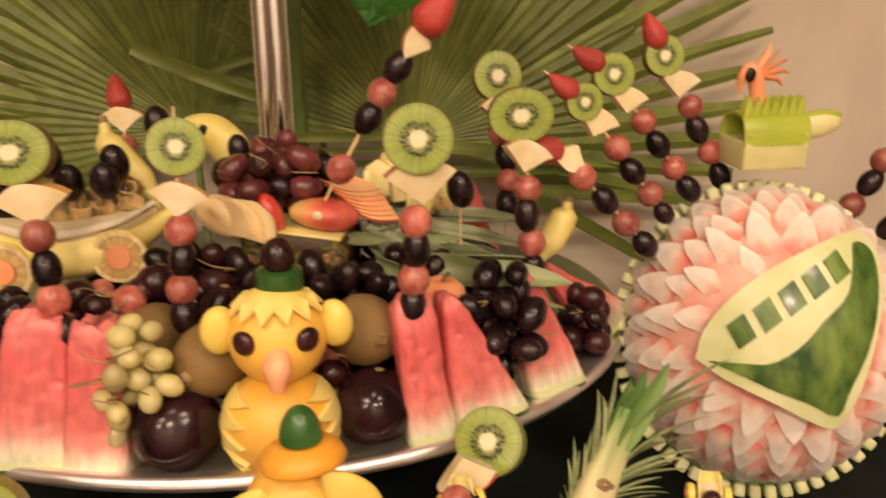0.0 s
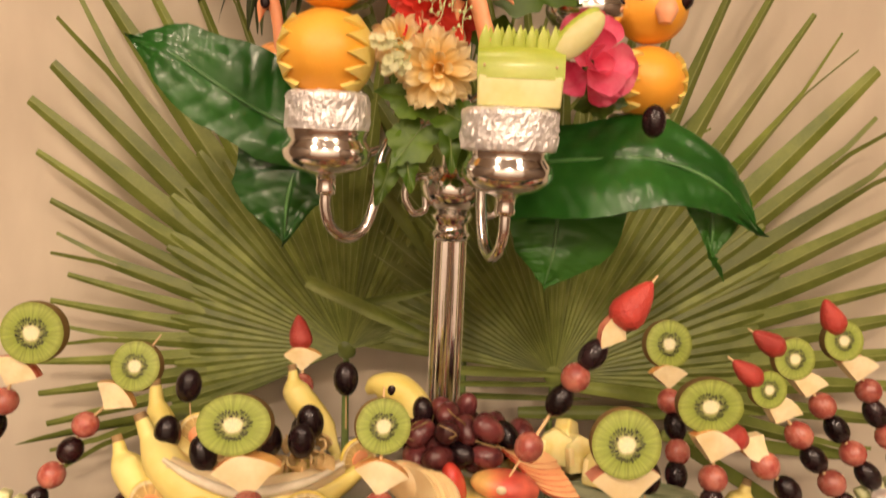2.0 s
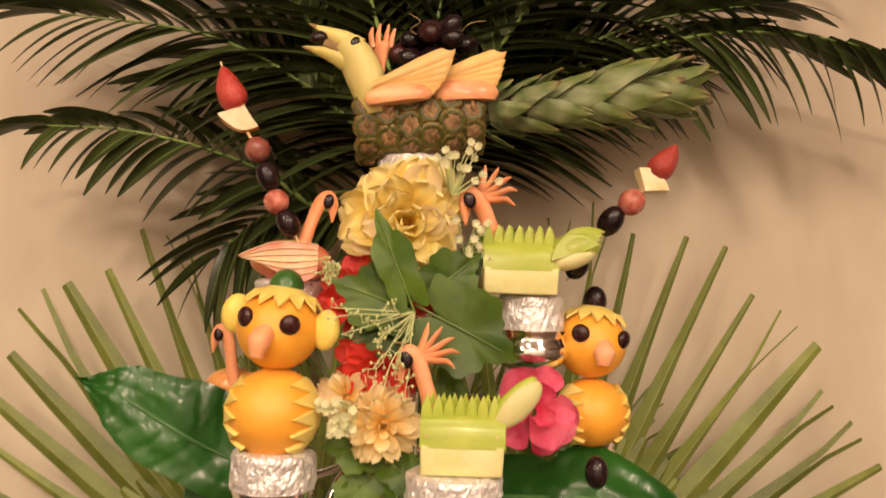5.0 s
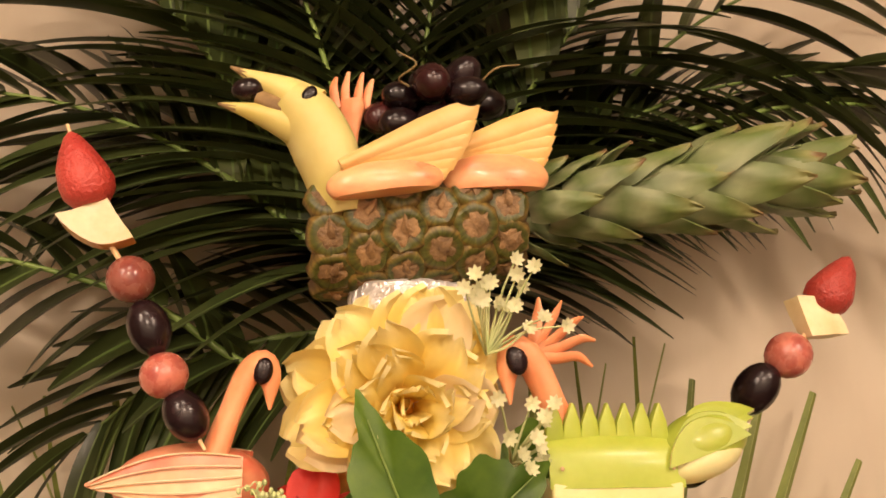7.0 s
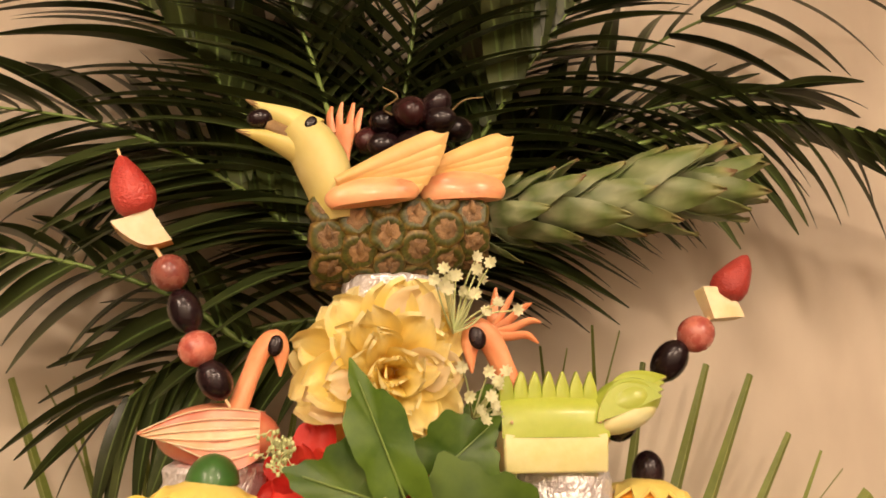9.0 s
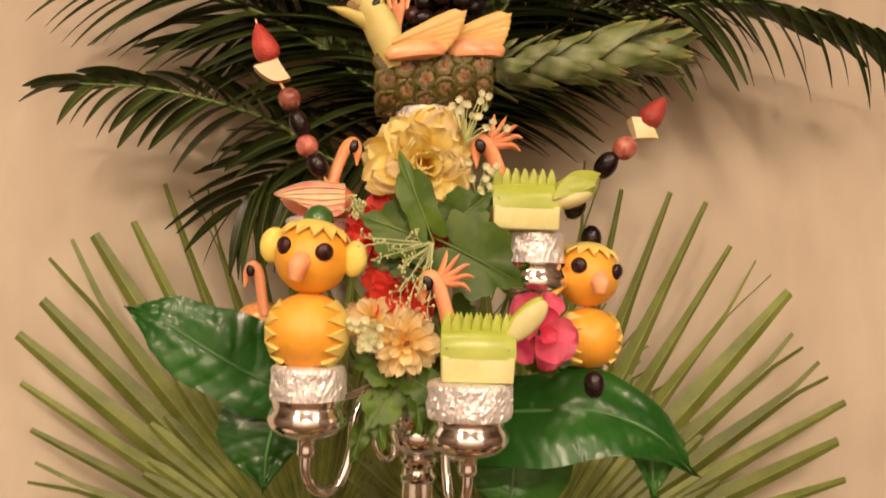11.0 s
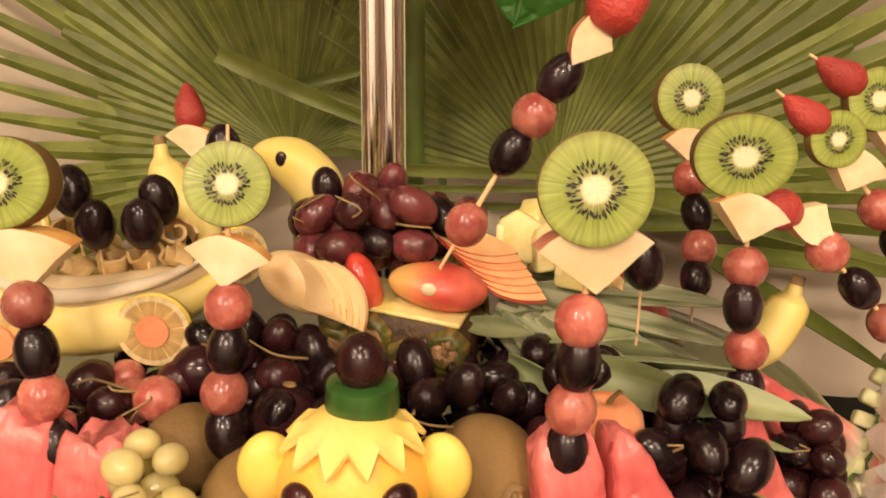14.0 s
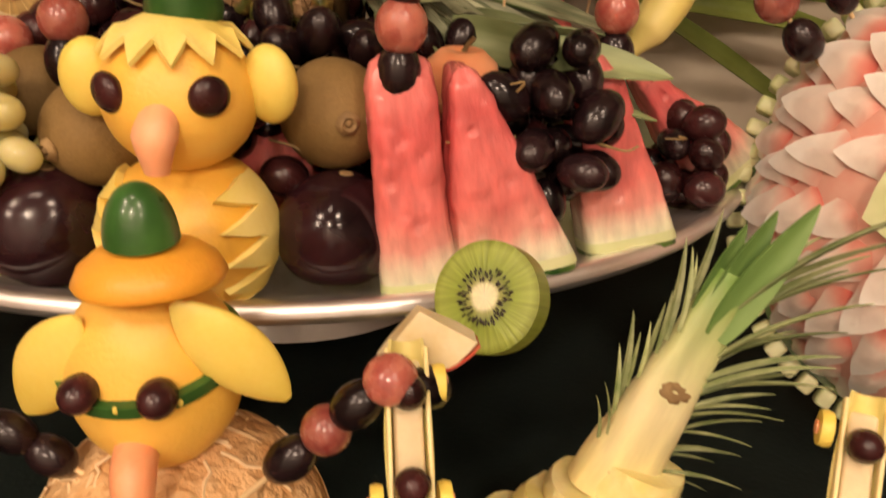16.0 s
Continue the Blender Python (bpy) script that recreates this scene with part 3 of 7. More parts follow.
# ---- candelabrum ----
stand = thing("candelabrum", "tall polished silver candelabrum with curved arms and fluted column", "candelabrum")
part("column", lathe([(0.0175, 1.10), (0.0175, 1.30), (0.0172, 1.44), (0.0168, 1.492)], 96, lambda a, i: 1 - 0.09 * abs(math.sin(6 * a)) ** 0.7), SILVER, stand)
part("collar", lathe([(0.017, 1.490), (0.021, 1.492), (0.022, 1.497), (0.018, 1.501), (0.018, 1.509), (0.022, 1.512), (0.0225, 1.517), (0.017, 1.521)], 48), SILVER, stand, "stacked silver rings")
part("capital", lathe([(0.016, 1.520), (0.024, 1.524), (0.033, 1.535), (0.035, 1.546), (0.031, 1.556), (0.027, 1.560), (0.029, 1.565), (0.020, 1.567)], 48), SILVER, stand, "bulbous silver capital")
part("upper_stem", lathe([(0.014, 1.56), (0.012, 1.62), (0.012, 1.80), (0.02, 1.872), (0.034, 1.878), (0.034, 1.884)], 24), SILVER, stand)
CUP = [(0.0060, -0.018), (0.0090, -0.016), (0.0096, -0.012), (0.0088, -0.009), (0.0092, -0.002), (0.0130, 0.001), (0.0230, 0.0030), (0.0325, 0.0075), (0.0385, 0.0140), (0.0402, 0.0205), (0.0388, 0.0265), (0.0355, 0.0310), (0.0350, 0.0345), (0.0368, 0.0380), (0.0372, 0.0410), (0.0280, 0.0440)]
cup_mesh = data("drip_cup", lathe(CUP, 48), SILVER)


def arm(cx, cy, cz):
    """A cup and the curved arm that carries it from the capital."""
    put("cup", cup_mesh, stand, at(cx, cy, cz))
    r = math.hypot(cx, cy)
    d = Vector((cx, cy, 0)) / r
    path = [d * k + Vector((0, 0, cz + z)) for k, z in ((r, -0.012), (r, -0.030), (r - 0.007, -0.047), (r - 0.025, -0.057), (r - 0.045, -0.048), (r - 0.057, -0.018), (r - 0.062, 0.020), (r - 0.09, 0.048))] + [Vector((0, 0, cz + 0.055))]
    part("arm", tube(path, [0.0054, 0.0052, 0.0054, 0.0056, 0.0056, 0.0054, 0.0052, 0.005, 0.005], 12, 50), SILVER, stand)


def scroll(angle):
    a = radians(angle)
    d = Vector((math.cos(a), math.sin(a), 0))
    pts = [d * 0.03 + Vector((0, 0, 1.556)), d * 0.048 + Vector((0, 0, 1.552)), d * 0.052 + Vector((0, 0, 1.534)), d * 0.042 + Vector((0, 0, 1.518)), d * 0.030 + Vector((0, 0, 1.522)), d * 0.030 + Vector((0, 0, 1.535))]
    part("scroll", tube(pts, 0.004, 10, 24), SILVER, stand)


def hidden_arm(cx, cy, cz):
    """A cup on a plain arm that rises behind the bouquet."""
    put("cup", cup_mesh, stand, at(cx, cy, cz))
    part("arm", tube([(0.0, 0.012, 1.62), (cx * 0.5, cy * 0.5 + 0.02, cz - 0.035), (cx * 0.92, cy + 0.004, cz - 0.04), (cx, cy, cz - 0.03), (cx, cy, cz - 0.012)], 0.005, 10, 24), SILVER, stand)


for c in [(-0.119, -0.10, 1.556), (0.040, -0.135, 1.547)]:
    arm(*c)
for c in [(0.184, 0.008, 1.586), (0.119, -0.04, 1.70), (-0.12, -0.035, 1.71), (-0.185, 0.06, 1.61)]:
    hidden_arm(*c)
for a in (200, 350):
    scroll(a)


def crumple(bm, amount, seed):
    for v in bm.verts:
        p = v.co * (120 if seed == int(seed) else 330) + Vector((seed, 0, 0))
        v.co += Vector((noise.noise(p), noise.noise(p + Vector((7, 0, 0))), 0.5 * noise.noise(p + Vector((0, 9, 0))))) * amount
    return bm


def foil_block(x, y, z, r, h, seed):
    prof = [(r * 0.86, 0), (r * 0.97, h * 0.04), (r * 1.0, h * 0.16)] + [(r * (1.0 + 0.01 * math.sin(k)), h * (0.16 + 0.68 * k / 7)) for k in range(1, 8)] + [(r * 0.98, h * 0.94), (r * 0.88, h), (r * 0.5, h), (r * 0.1, h)]
    bm = crumple(crumple(lathe(prof, 110), 0.0017, seed), 0.0017, seed + 0.5)
    ob = put("foil_block", data("foil_block", bm, FOIL, smooth=False), None, at(x, y, z))
    return tagged(ob, "round block wrapped in crumpled silver foil", "foil block", "foil blocks")


foil_block(-0.119, -0.10, 1.594, 0.037, 0.036, 1)
foil_block(0.040, -0.135, 1.585, 0.0415, 0.036, 2)

foil_block(0.119, -0.04, 1.739, 0.033, 0.036, 4)
foil_block(-0.12, -0.035, 1.749, 0.034, 0.034, 5)
foil_block(0.0, -0.005, 1.882, 0.0385, 0.032, 6)


# ---- pieces of fruit shared by many things ----
GRAPES = {
    "black": data("grape", ball(0.0108, 0.0108, 0.0150, 18, 10), BLACKGRAPE),
    "purple": data("grape", ball(0.0116, 0.0116, 0.0135, 18, 10), PURPLEGRAPE),
    "maroon": data("grape", ball(0.0112, 0.0112, 0.0162, 18, 10), MAROONGRAPE),
    "red": data("grape", ball(0.0122, 0.0122, 0.0126, 18, 10), REDGRAPE),
    "green": data("grape", ball(0.0084, 0.0084, 0.0104, 18, 12), GREENGRAPE),
}


def strawberry_mesh():
    bm = lathe([(0.001, -0.006), (0.008, -0.005), (0.0125, 0.001), (0.0135, 0.007), (0.0118, 0.016), (0.0080, 0.025), (0.0040, 0.032), (0.001, 0.035)], 24)
    return data("strawberry", lumpy(bm, 0.001, 90), STRAWBERRY)


def wedge_mesh(r, thick, skin, seed):
    """A piece of apple cut by hand: a sector with its skin on the round edge, its faces a little uneven."""
    n = 9
    arc = [(r * math.sin(a), r * (0.94 + 0.06 * math.cos(2.2 * a)) * math.cos(a)) for a in (radians(-42 + 84 * i / (n - 1)) for i in range(n))]
    bm = slab([(0.0, r * 0.16), *arc][::-1], thick, 0.0, lambda i: 0 <= i < n - 1)
    bmesh.ops.triangulate(bm, faces=[f for f in bm.faces if len(f.verts) > 4])
    bmesh.ops.subdivide_edges(bm, edges=bm.edges[:], cuts=2, use_grid_fill=True)
    for v in bm.verts:
        p = v.co * 60 + Vector((seed * 5.1, 0, seed))
        full = 1 - 0.30 * max(0.0, 1 - v.co.y / (r * 0.9)) ** 1.5
        v.co = Vector((v.co.x + 0.0016 * noise.noise(p), v.co.y + 0.0012 * noise.noise(p + Vector((9, 0, 0))), v.co.z * full + 0.0014 * noise.noise(p + Vector((0, 7, 0)))))
    return data("apple_wedge", bm, APPLEFLESH, skin, crisp=True)
STRAW = strawberry_mesh()
WEDGE = wedge_mesh(0.035, 0.016, PEACHSKIN, 1)
RUDDYWEDGE = wedge_mesh(0.035, 0.016, PINKSKIN, 2)
KIWIRIM = data("kiwi_slice", lathe([(0.0255, -0.0066), (0.0268, -0.006), (0.0272, -0.002), (0.0272, 0.003), (0.0268, 0.0060), (0.0255, 0.0066)], 40), KIWISKIN)
KIWIFACE = data("flesh", lathe([(0.0266, -0.0070), (0.0267, -0.005), (0.0267, 0.005), (0.0266, 0.0070), (0.014, 0.0076), (0.002, 0.0076)], 40), KIWI)


def seeds_mesh():
    out = []
    rng = random.Random(5)
    for k in range(110):
        a = 2 * math.pi * k / 110 + rng.uniform(-0.05, 0.05)
        r = rng.uniform(0.0078, 0.0136)
        b = moved(ball(0.0014, 0.0005, 0.0004, 6, 4), Matrix.Translation((r * math.cos(a), r * math.sin(a), 0.0077)) @ rot(0, 0, math.degrees(a)))
        out.append(b)
    return data("seed_ring", merge(*out), SEED)


KIWISEEDS = seeds_mesh()


def kiwi_slice(p, normal, parent, s=1.0, spin=0.0, oval=1.0):
    m = facing(p, normal, spin, s) @ Matrix.Diagonal((oval, 1, 1, 1))
    rim = put("kiwi_slice", KIWIRIM, parent, m)
    put("flesh", KIWIFACE, rim, None, "bright green kiwi flesh with a pale core")
    tagged(put("seed_ring", KIWISEEDS, rim), "ring of tiny black seeds", kind="stuff")
    return rim


TOWARD = (0.05, -1.0, 0.12)
SERIAL = [0]


def skewer(label, beads, over=(0.02, 0.02), tilt=0.0):
    """A wooden stick through pieces of fruit, from its top to its foot. beads: kind, x, y, z and, if need be, size and turn."""
    SERIAL[0] += 1
    rng = random.Random(SERIAL[0])
    top, foot = Vector(beads[0][1:4]), Vector(beads[-1][1:4])
    sk = thing("fruit_skewer", label, "fruit skewer", Matrix.Translation(foot), "fruit skewers")
    pts = [Vector(b[1:4]) - foot for b in beads]
    d0, d1 = (pts[0] - pts[1]).normalized(), (pts[-1] - pts[-2]).normalized()
    line = [pts[0] + d0 * over[0], *pts, pts[-1] + d1 * over[1]]
    part("stick", tube(line, [0.0009] + [0.0015] * (len(line) - 2) + [0.0009], 8, 4 * len(line)), STICK, sk)
    for i, b in enumerate(beads):
        p = pts[i]
        ax = (pts[max(i - 1, 0)] - pts[min(i + 1, len(pts) - 1)]).normalized()
        s = b[4] if len(b) > 4 else 1.0
        turn = b[5] if len(b) > 5 else 0.0
        if b[0] in GRAPES:
            q = ax.to_track_quat("Z", "Y").to_matrix().to_4x4() @ rot(0, rng.uniform(-8, 8), rng.uniform(0, 360))
            put("grape", GRAPES[b[0]], sk, Matrix.Translation(p) @ q @ Matrix.Diagonal((s, s, s * rng.uniform(0.94, 1.06), 1)))
        elif b[0] == "straw":
            q = ax.to_track_quat("Z", "Y").to_matrix().to_4x4()
            put("strawberry", STRAW, sk, Matrix.Translation(p - ax * 0.012) @ q @ Matrix.Diagonal((s, s, s, 1)), "ripe red strawberry")
        elif b[0] == "apple":
            put("apple_wedge", WEDGE if SERIAL[0] % 3 else RUDDYWEDGE, sk, facing(p, (0.1, -1, 0.1), turn, s) @ Matrix.Translation((0, -0.021, 0)), "apple wedge with its skin on")
        elif b[0] == "kiwi":
            kiwi_slice(p, (TOWARD[0] + rng.uniform(-0.2, 0.2), -1, TOWARD[2] + rng.uniform(-0.1, 0.15)), sk, s, turn, b[6] if len(b) > 6 else 1.0)
    return sk


# ---- skewers ----
KIWILABEL = "wooden skewer with a kiwi slice, an apple wedge and grapes"
STRAWLABEL = "wooden skewer with a strawberry, an apple wedge and grapes"
skewer(KIWILABEL, [("kiwi", -0.167, -0.234, 1.371, 0.86, 8, 1.25), ("apple", -0.157, -0.240, 1.335, 1.1, 5), ("red", -0.154, -0.250, 1.313), ("black", -0.150, -0.255, 1.289), ("red", -0.147, -0.260, 1.267), ("black", -0.141, -0.265, 1.243)], (0.01, 0.03))
skewer(KIWILABEL, [("kiwi", -0.056, -0.227, 1.371, 0.80), ("apple", -0.056, -0.235, 1.334, 0.9, -10), ("red", -0.056, -0.240, 1.310), ("black", -0.056, -0.245, 1.289), ("red", -0.058, -0.250, 1.267), ("black", -0.057, -0.255, 1.247)], (0.03, 0.02))
skewer(KIWILABEL, [("kiwi", 0.120, -0.275, 1.382, 0.93), ("apple", 0.121, -0.272, 1.352, 1.12, 4), ("red", 0.117, -0.280, 1.322), ("black", 0.117, -0.280, 1.301), ("red", 0.115, -0.280, 1.278), ("black", 0.114, -0.280, 1.256)], (0.01, 0.022))
skewer(KIWILABEL, [("kiwi", 0.214, -0.186, 1.383, 0.86, 0, 1.18), ("apple", 0.219, -0.190, 1.350, 0.9, -15), ("red", 0.220, -0.194, 1.322), ("black", 0.219, -0.2, 1.301), ("red", 0.224, -0.2, 1.276), ("black", 0.226, -0.2, 1.253)], (0.01, 0.02))
skewer(KIWILABEL, [("kiwi", 0.220, -0.05, 1.400, 0.90), ("apple", 0.220, -0.06, 1.370, 0.8, 0), ("red", 0.221, -0.07, 1.347), ("black", 0.225, -0.08, 1.325), ("red", 0.226, -0.09, 1.303), ("black", 0.223, -0.1, 1.284)], (0.01, 0.03))
skewer(STRAWLABEL, [("straw", 0.142, -0.188, 1.463, 1.12), ("apple", 0.128, -0.188, 1.443, 0.75, 60), ("black", 0.113, -0.188, 1.423), ("red", 0.100, -0.188, 1.403), ("black", 0.088, -0.188, 1.383), ("red", 0.065, -0.188, 1.342)], (0.034, 0.03))
skewer(STRAWLABEL, [("straw", -0.155, 0.009, 1.382, 0.92), ("apple", -0.151, 0.0, 1.358, 0.85, 0), ("red", -0.149, -0.01, 1.331), ("black", -0.147, -0.02, 1.310), ("black", -0.146, -0.03, 1.290)], (0.02, 0.04))
skewer(KIWILABEL, [("kiwi", -0.288, -0.1, 1.373, 0.86, 0), ("apple", -0.307, -0.105, 1.345, 0.85, -35), ("red", -0.332, -0.11, 1.319), ("purple", -0.344, -0.115, 1.296), ("red", -0.359, -0.12, 1.274), ("black", -0.373, -0.125, 1.250)], (0.036, 0.02))
skewer(KIWILABEL, [("kiwi", -0.356, -0.15, 1.415, 0.98), ("apple", -0.373, -0.15, 1.381, 0.85, -25), ("red", -0.384, -0.15, 1.353), ("black", -0.394, -0.15, 1.33), ("red", -0.404, -0.15, 1.307), ("black", -0.413, -0.15, 1.284)], (0.01, 0.03))
skewer(STRAWLABEL, [("straw", 0.258, -0.15, 1.403, 0.76), ("kiwi", 0.278, -0.152, 1.388, 0.62), ("apple", 0.291, -0.15, 1.370, 0.85, -20), ("red", 0.312, -0.15, 1.346), ("black", 0.328, -0.15, 1.324), ("red", 0.347, -0.15, 1.302), ("black", 0.362, -0.15, 1.283, 0.85)], (0.02, 0.03))
skewer(STRAWLABEL, [("straw", 0.289, -0.12, 1.423, 0.82), ("kiwi", 0.314, -0.12, 1.408, 0.72), ("apple", 0.329, -0.12, 1.385, 0.8, -10), ("red", 0.347, -0.12, 1.364), ("black", 0.363, -0.12, 1.342), ("red", 0.381, -0.12, 1.319), ("black", 0.398, -0.12, 1.298)], (0.022, 0.03))
skewer(STRAWLABEL, [("straw", 0.357, -0.1, 1.445, 0.85), ("kiwi", 0.369, -0.1, 1.422, 0.72), ("apple", 0.386, -0.1, 1.397, 0.85, -5), ("red", 0.401, -0.1, 1.374), ("black", 0.410, -0.1, 1.352), ("red", 0.426, -0.1, 1.329), ("black", 0.439, -0.1, 1.305)], (0.01, 0.03))
skewer("wooden skewer with a red apple wedge and grapes", [("straw", 0.238, -0.172, 1.352, 0.9), ("apple", 0.262, -0.17, 1.343, 0.8, 150), ("red", 0.275, -0.17, 1.325), ("black", 0.297, -0.17, 1.303), ("red", 0.318, -0.17, 1.281), ("black", 0.338, -0.17, 1.260)], (0.01, 0.04))
skewer("wooden skewer of alternating red and black grapes", [("red", 0.590, -0.15, 1.35), ("red", 0.576, -0.15, 1.327), ("black", 0.566, -0.15, 1.306), ("red", 0.551, -0.15, 1.284)], (0.03, 0.05))
skewer("wooden skewer of dark grapes in the melon", [("red", 0.606, -0.17, 1.295), ("black", 0.580, -0.17, 1.267)], (0.02, 0.06))
skewer(STRAWLABEL, [("straw", -0.180, -0.07, 1.960, 1.06), ("apple", -0.170, -0.07, 1.934, 0.85, 165), ("red", -0.152, -0.07, 1.905), ("black", -0.141, -0.07, 1.880), ("red", -0.132, -0.07, 1.856), ("black", -0.120, -0.07, 1.836)], (0.03, 0.02))
skewer(STRAWLABEL, [("straw", 0.243, -0.07, 1.909, 0.98), ("apple", 0.229, -0.07, 1.889, 0.8, -35), ("red", 0.211, -0.07, 1.869, 1.05), ("black", 0.192, -0.065, 1.850, 1.1), ("black", 0.168, -0.03, 1.806, 1.05)], (0.018, 0.02))

# ---- grape bunches ----
SOLID = ((-0.040, -0.268, 1.222, 0.032), (0.076, -0.252, 1.228, 0.033), (-0.085, -0.235, 1.225, 0.024), (-0.064, -0.290, 1.172, 0.033), (0.083, -0.280, 1.174, 0.031), (0.014, -0.305, 1.179, 0.043), (0.020, -0.306, 1.243, 0.035), (0.142, -0.232, 1.240, 0.021))


def bunch(label, centre, size, count, kinds, seed, shell=0.35, stems=3, spread=0.021):
    """A heap of grapes packed in an ellipsoid, nearest the outside, with bits of stem."""
    rng = random.Random(seed)
    g = thing("grape_bunch", label, "grapes", Matrix.Translation(centre), "grape bunches")
    placed, tries = [], 0
    while len(placed) < count and tries < 9000:
        tries += 1
        d = Vector((rng.gauss(0, 1), rng.gauss(0, 1), rng.gauss(0, 1))).normalized()
        r = rng.uniform(shell, 1.0) ** 0.5
        p = Vector((d.x * size[0] * r, d.y * size[1] * r, d.z * size[2] * r))
        w = p + Vector(centre)
        if any((w - Vector(o[:3])).length < o[3] + 0.008 for o in SOLID):
            continue
        if all((p - q).length > spread for q in placed):
            placed.append(p)
    for p in placed:
        put("grape", GRAPES[rng.choice(kinds)], g, Matrix.Translation(p) @ rot(rng.uniform(0, 360), rng.uniform(0, 360), rng.uniform(0, 360)) @ Matrix.Diagonal((rng.uniform(0.88, 1.1),) * 3 + (1,)))
    for _ in range(stems):
        d = Vector((rng.uniform(-1, 1), -0.7, rng.uniform(-0.2, 1))).normalized()
        a = Vector((d.x * size[0], d.y * size[1], d.z * size[2])) * 0.95
        mid = a + Vector((rng.uniform(-0.02, 0.02), -0.012, rng.uniform(0, 0.014)))
        part("stem", tube([a * 0.7, a, mid, mid + Vector((rng.uniform(-0.02, 0.02), rng.uniform(-0.006, 0.006), rng.uniform(-0.01, 0.01)))], [0.0009, 0.0008, 0.0007, 0.0005], 6, 12), STEM, g)
    return g


bunch("large heap of shiny black grapes on the tray", (0.055, -0.182, 1.210), (0.152, 0.082, 0.062), 250, ["black", "black", "black", "purple"], 3, 0.25, 8, 0.0198)
bunch("black grapes at the back of the tray", (-0.09, -0.145, 1.195), (0.10, 0.09, 0.055), 100, ["black", "purple", "purple"], 4, 0.25, 5)
bunch("bunch of red and purple grapes heaped on the fruit", (0.010, -0.135, 1.330), (0.060, 0.036, 0.025), 46, ["maroon", "maroon", "maroon", "purple", "black"], 5, 0.2, 5)
bunch("dark grapes behind the citrus slice", (-0.058, -0.185, 1.255), (0.046, 0.022, 0.026), 26, ["purple", "black"], 14, 0.1, 2)
bunch("black grapes hanging over the watermelon slices", (0.190, -0.238, 1.220), (0.034, 0.03, 0.048), 34, ["black"], 6, 0.1, 4)
bunch("purple grapes beside the watermelon slices", (0.290, -0.15, 1.178), (0.026, 0.03, 0.030), 16, ["purple", "black"], 7, 0.1, 1)
bunch("pale green grapes beside the plum", (-0.086, -0.285, 1.205), (0.030, 0.030, 0.052), 80, ["green"], 8, 0.1, 8, 0.0160)
bunch("red grapes at the edge of the tray", (-0.295, -0.11, 1.205), (0.035, 0.04, 0.035), 24, ["red", "purple"], 9, 0.1, 1)
bunch("dark grapes between the watermelon slices", (-0.205, -0.22, 1.225), (0.022, 0.03, 0.032), 14, ["black"], 10, 0.1, 1)
bunch("red grapes under the citrus slices", (-0.125, -0.215, 1.245), (0.04, 0.02, 0.014), 12, ["purple", "red"], 11, 0.1, 4)
loose = ((-0.171, -0.16, 1.351), (-0.154, -0.17, 1.333), (-0.126, -0.17, 1.334), (-0.121, -0.155, 1.345), (0.162, -0.2, 1.325), (-0.241, -0.1, 1.356), (-0.248, -0.14, 1.325), (-0.096, -0.1, 1.368), (-0.210, -0.165, 1.318))
for k, p in enumerate(loose):
    pick = thing("grape_pick", "black grape on a cocktail stick stuck in the bananas", "grape", Matrix.Translation(p), "grape picks")
    put("grape", GRAPES["black"], pick, rot(k * 37 % 40 - 20, k * 23 % 30 - 15, 0) @ Matrix.Diagonal((1.1, 1.1, 1.1, 1)))
    part("stick", tube([(0, 0, 0.008), (0.001, 0.004, -0.05)], 0.0008, 6), STICK, pick)
bunch("black grapes heaped on the pineapple boat", (0.012, -0.018, 2.031), (0.038, 0.020, 0.027), 38, ["black", "purple", "black"], 13, 0.1, 2, 0.019)


# ---- citrus figures ----
def zigzag_cap(r, teeth, low, dip):
    """A dome of peel with a toothed lower edge; low and dip are heights on a ball of radius r."""
    bm = bmesh.new()
    n, rows = teeth * 4, 5
    top = bm.verts.new((0, 0, r * 1.03))
    rings = []
    for j in range(1, rows + 1):
        ring = []
        for k in range(n):
            a = 2 * math.pi * k / n
            edge = low - dip * (1 - abs((k % 4) - 2) / 2)
            polar_end = math.acos(max(-1, min(1, edge)))
            t = polar_end * j / rows
            lift = 1.04 + (0.06 if j == rows else 0)
            ring.append(bm.verts.new((lift * r * math.sin(t) * math.cos(a), lift * r * math.sin(t) * math.sin(a), lift * r * math.cos(t))))
        rings.append(ring)
    for k in range(n):
        bm.faces.new((top, rings[0][k], rings[0][(k + 1) % n]))
    for lo, hi in zip(rings, rings[1:]):
        for k in range(n):
            bm.faces.new((lo[k], hi[k], hi[(k + 1) % n], lo[(k + 1) % n]))
    bmesh.ops.recalc_face_normals(bm, faces=bm.faces)
    bm.normal_update()
    bmesh.ops.solidify(bm, geom=bm.faces[:], thickness=-0.0022)
    return bm


def comb_strip(r, teeth, side):
    """A curved strip of peel with pointed teeth, lying on the flank of a ball of radius r."""
    def f(u, v):
        lat = radians(-52 + 100 * u)
        saw = abs(((u * teeth) % 1.0) - 0.5) * 2
        lon = radians(94 - (26 + 32 * (1 - saw)) * v)
        q = r * (1.03 + 0.05 * v)
        return Vector((side * q * math.cos(lat) * math.sin(lon), -q * math.cos(lat) * math.cos(lon), q * math.sin(lat)))
    return sheet(f, teeth * 4, 4, 0.0040 * side)


def dome(rx, rz, seg=24):
    prof = [(rx, 0)] + [(rx * math.cos(a), rz * math.sin(a)) for a in (radians(90 * k / 8) for k in range(1, 8))] + [(0.001, rz)]
    return lathe([(rx * 0.9, -0.001), *prof], seg)


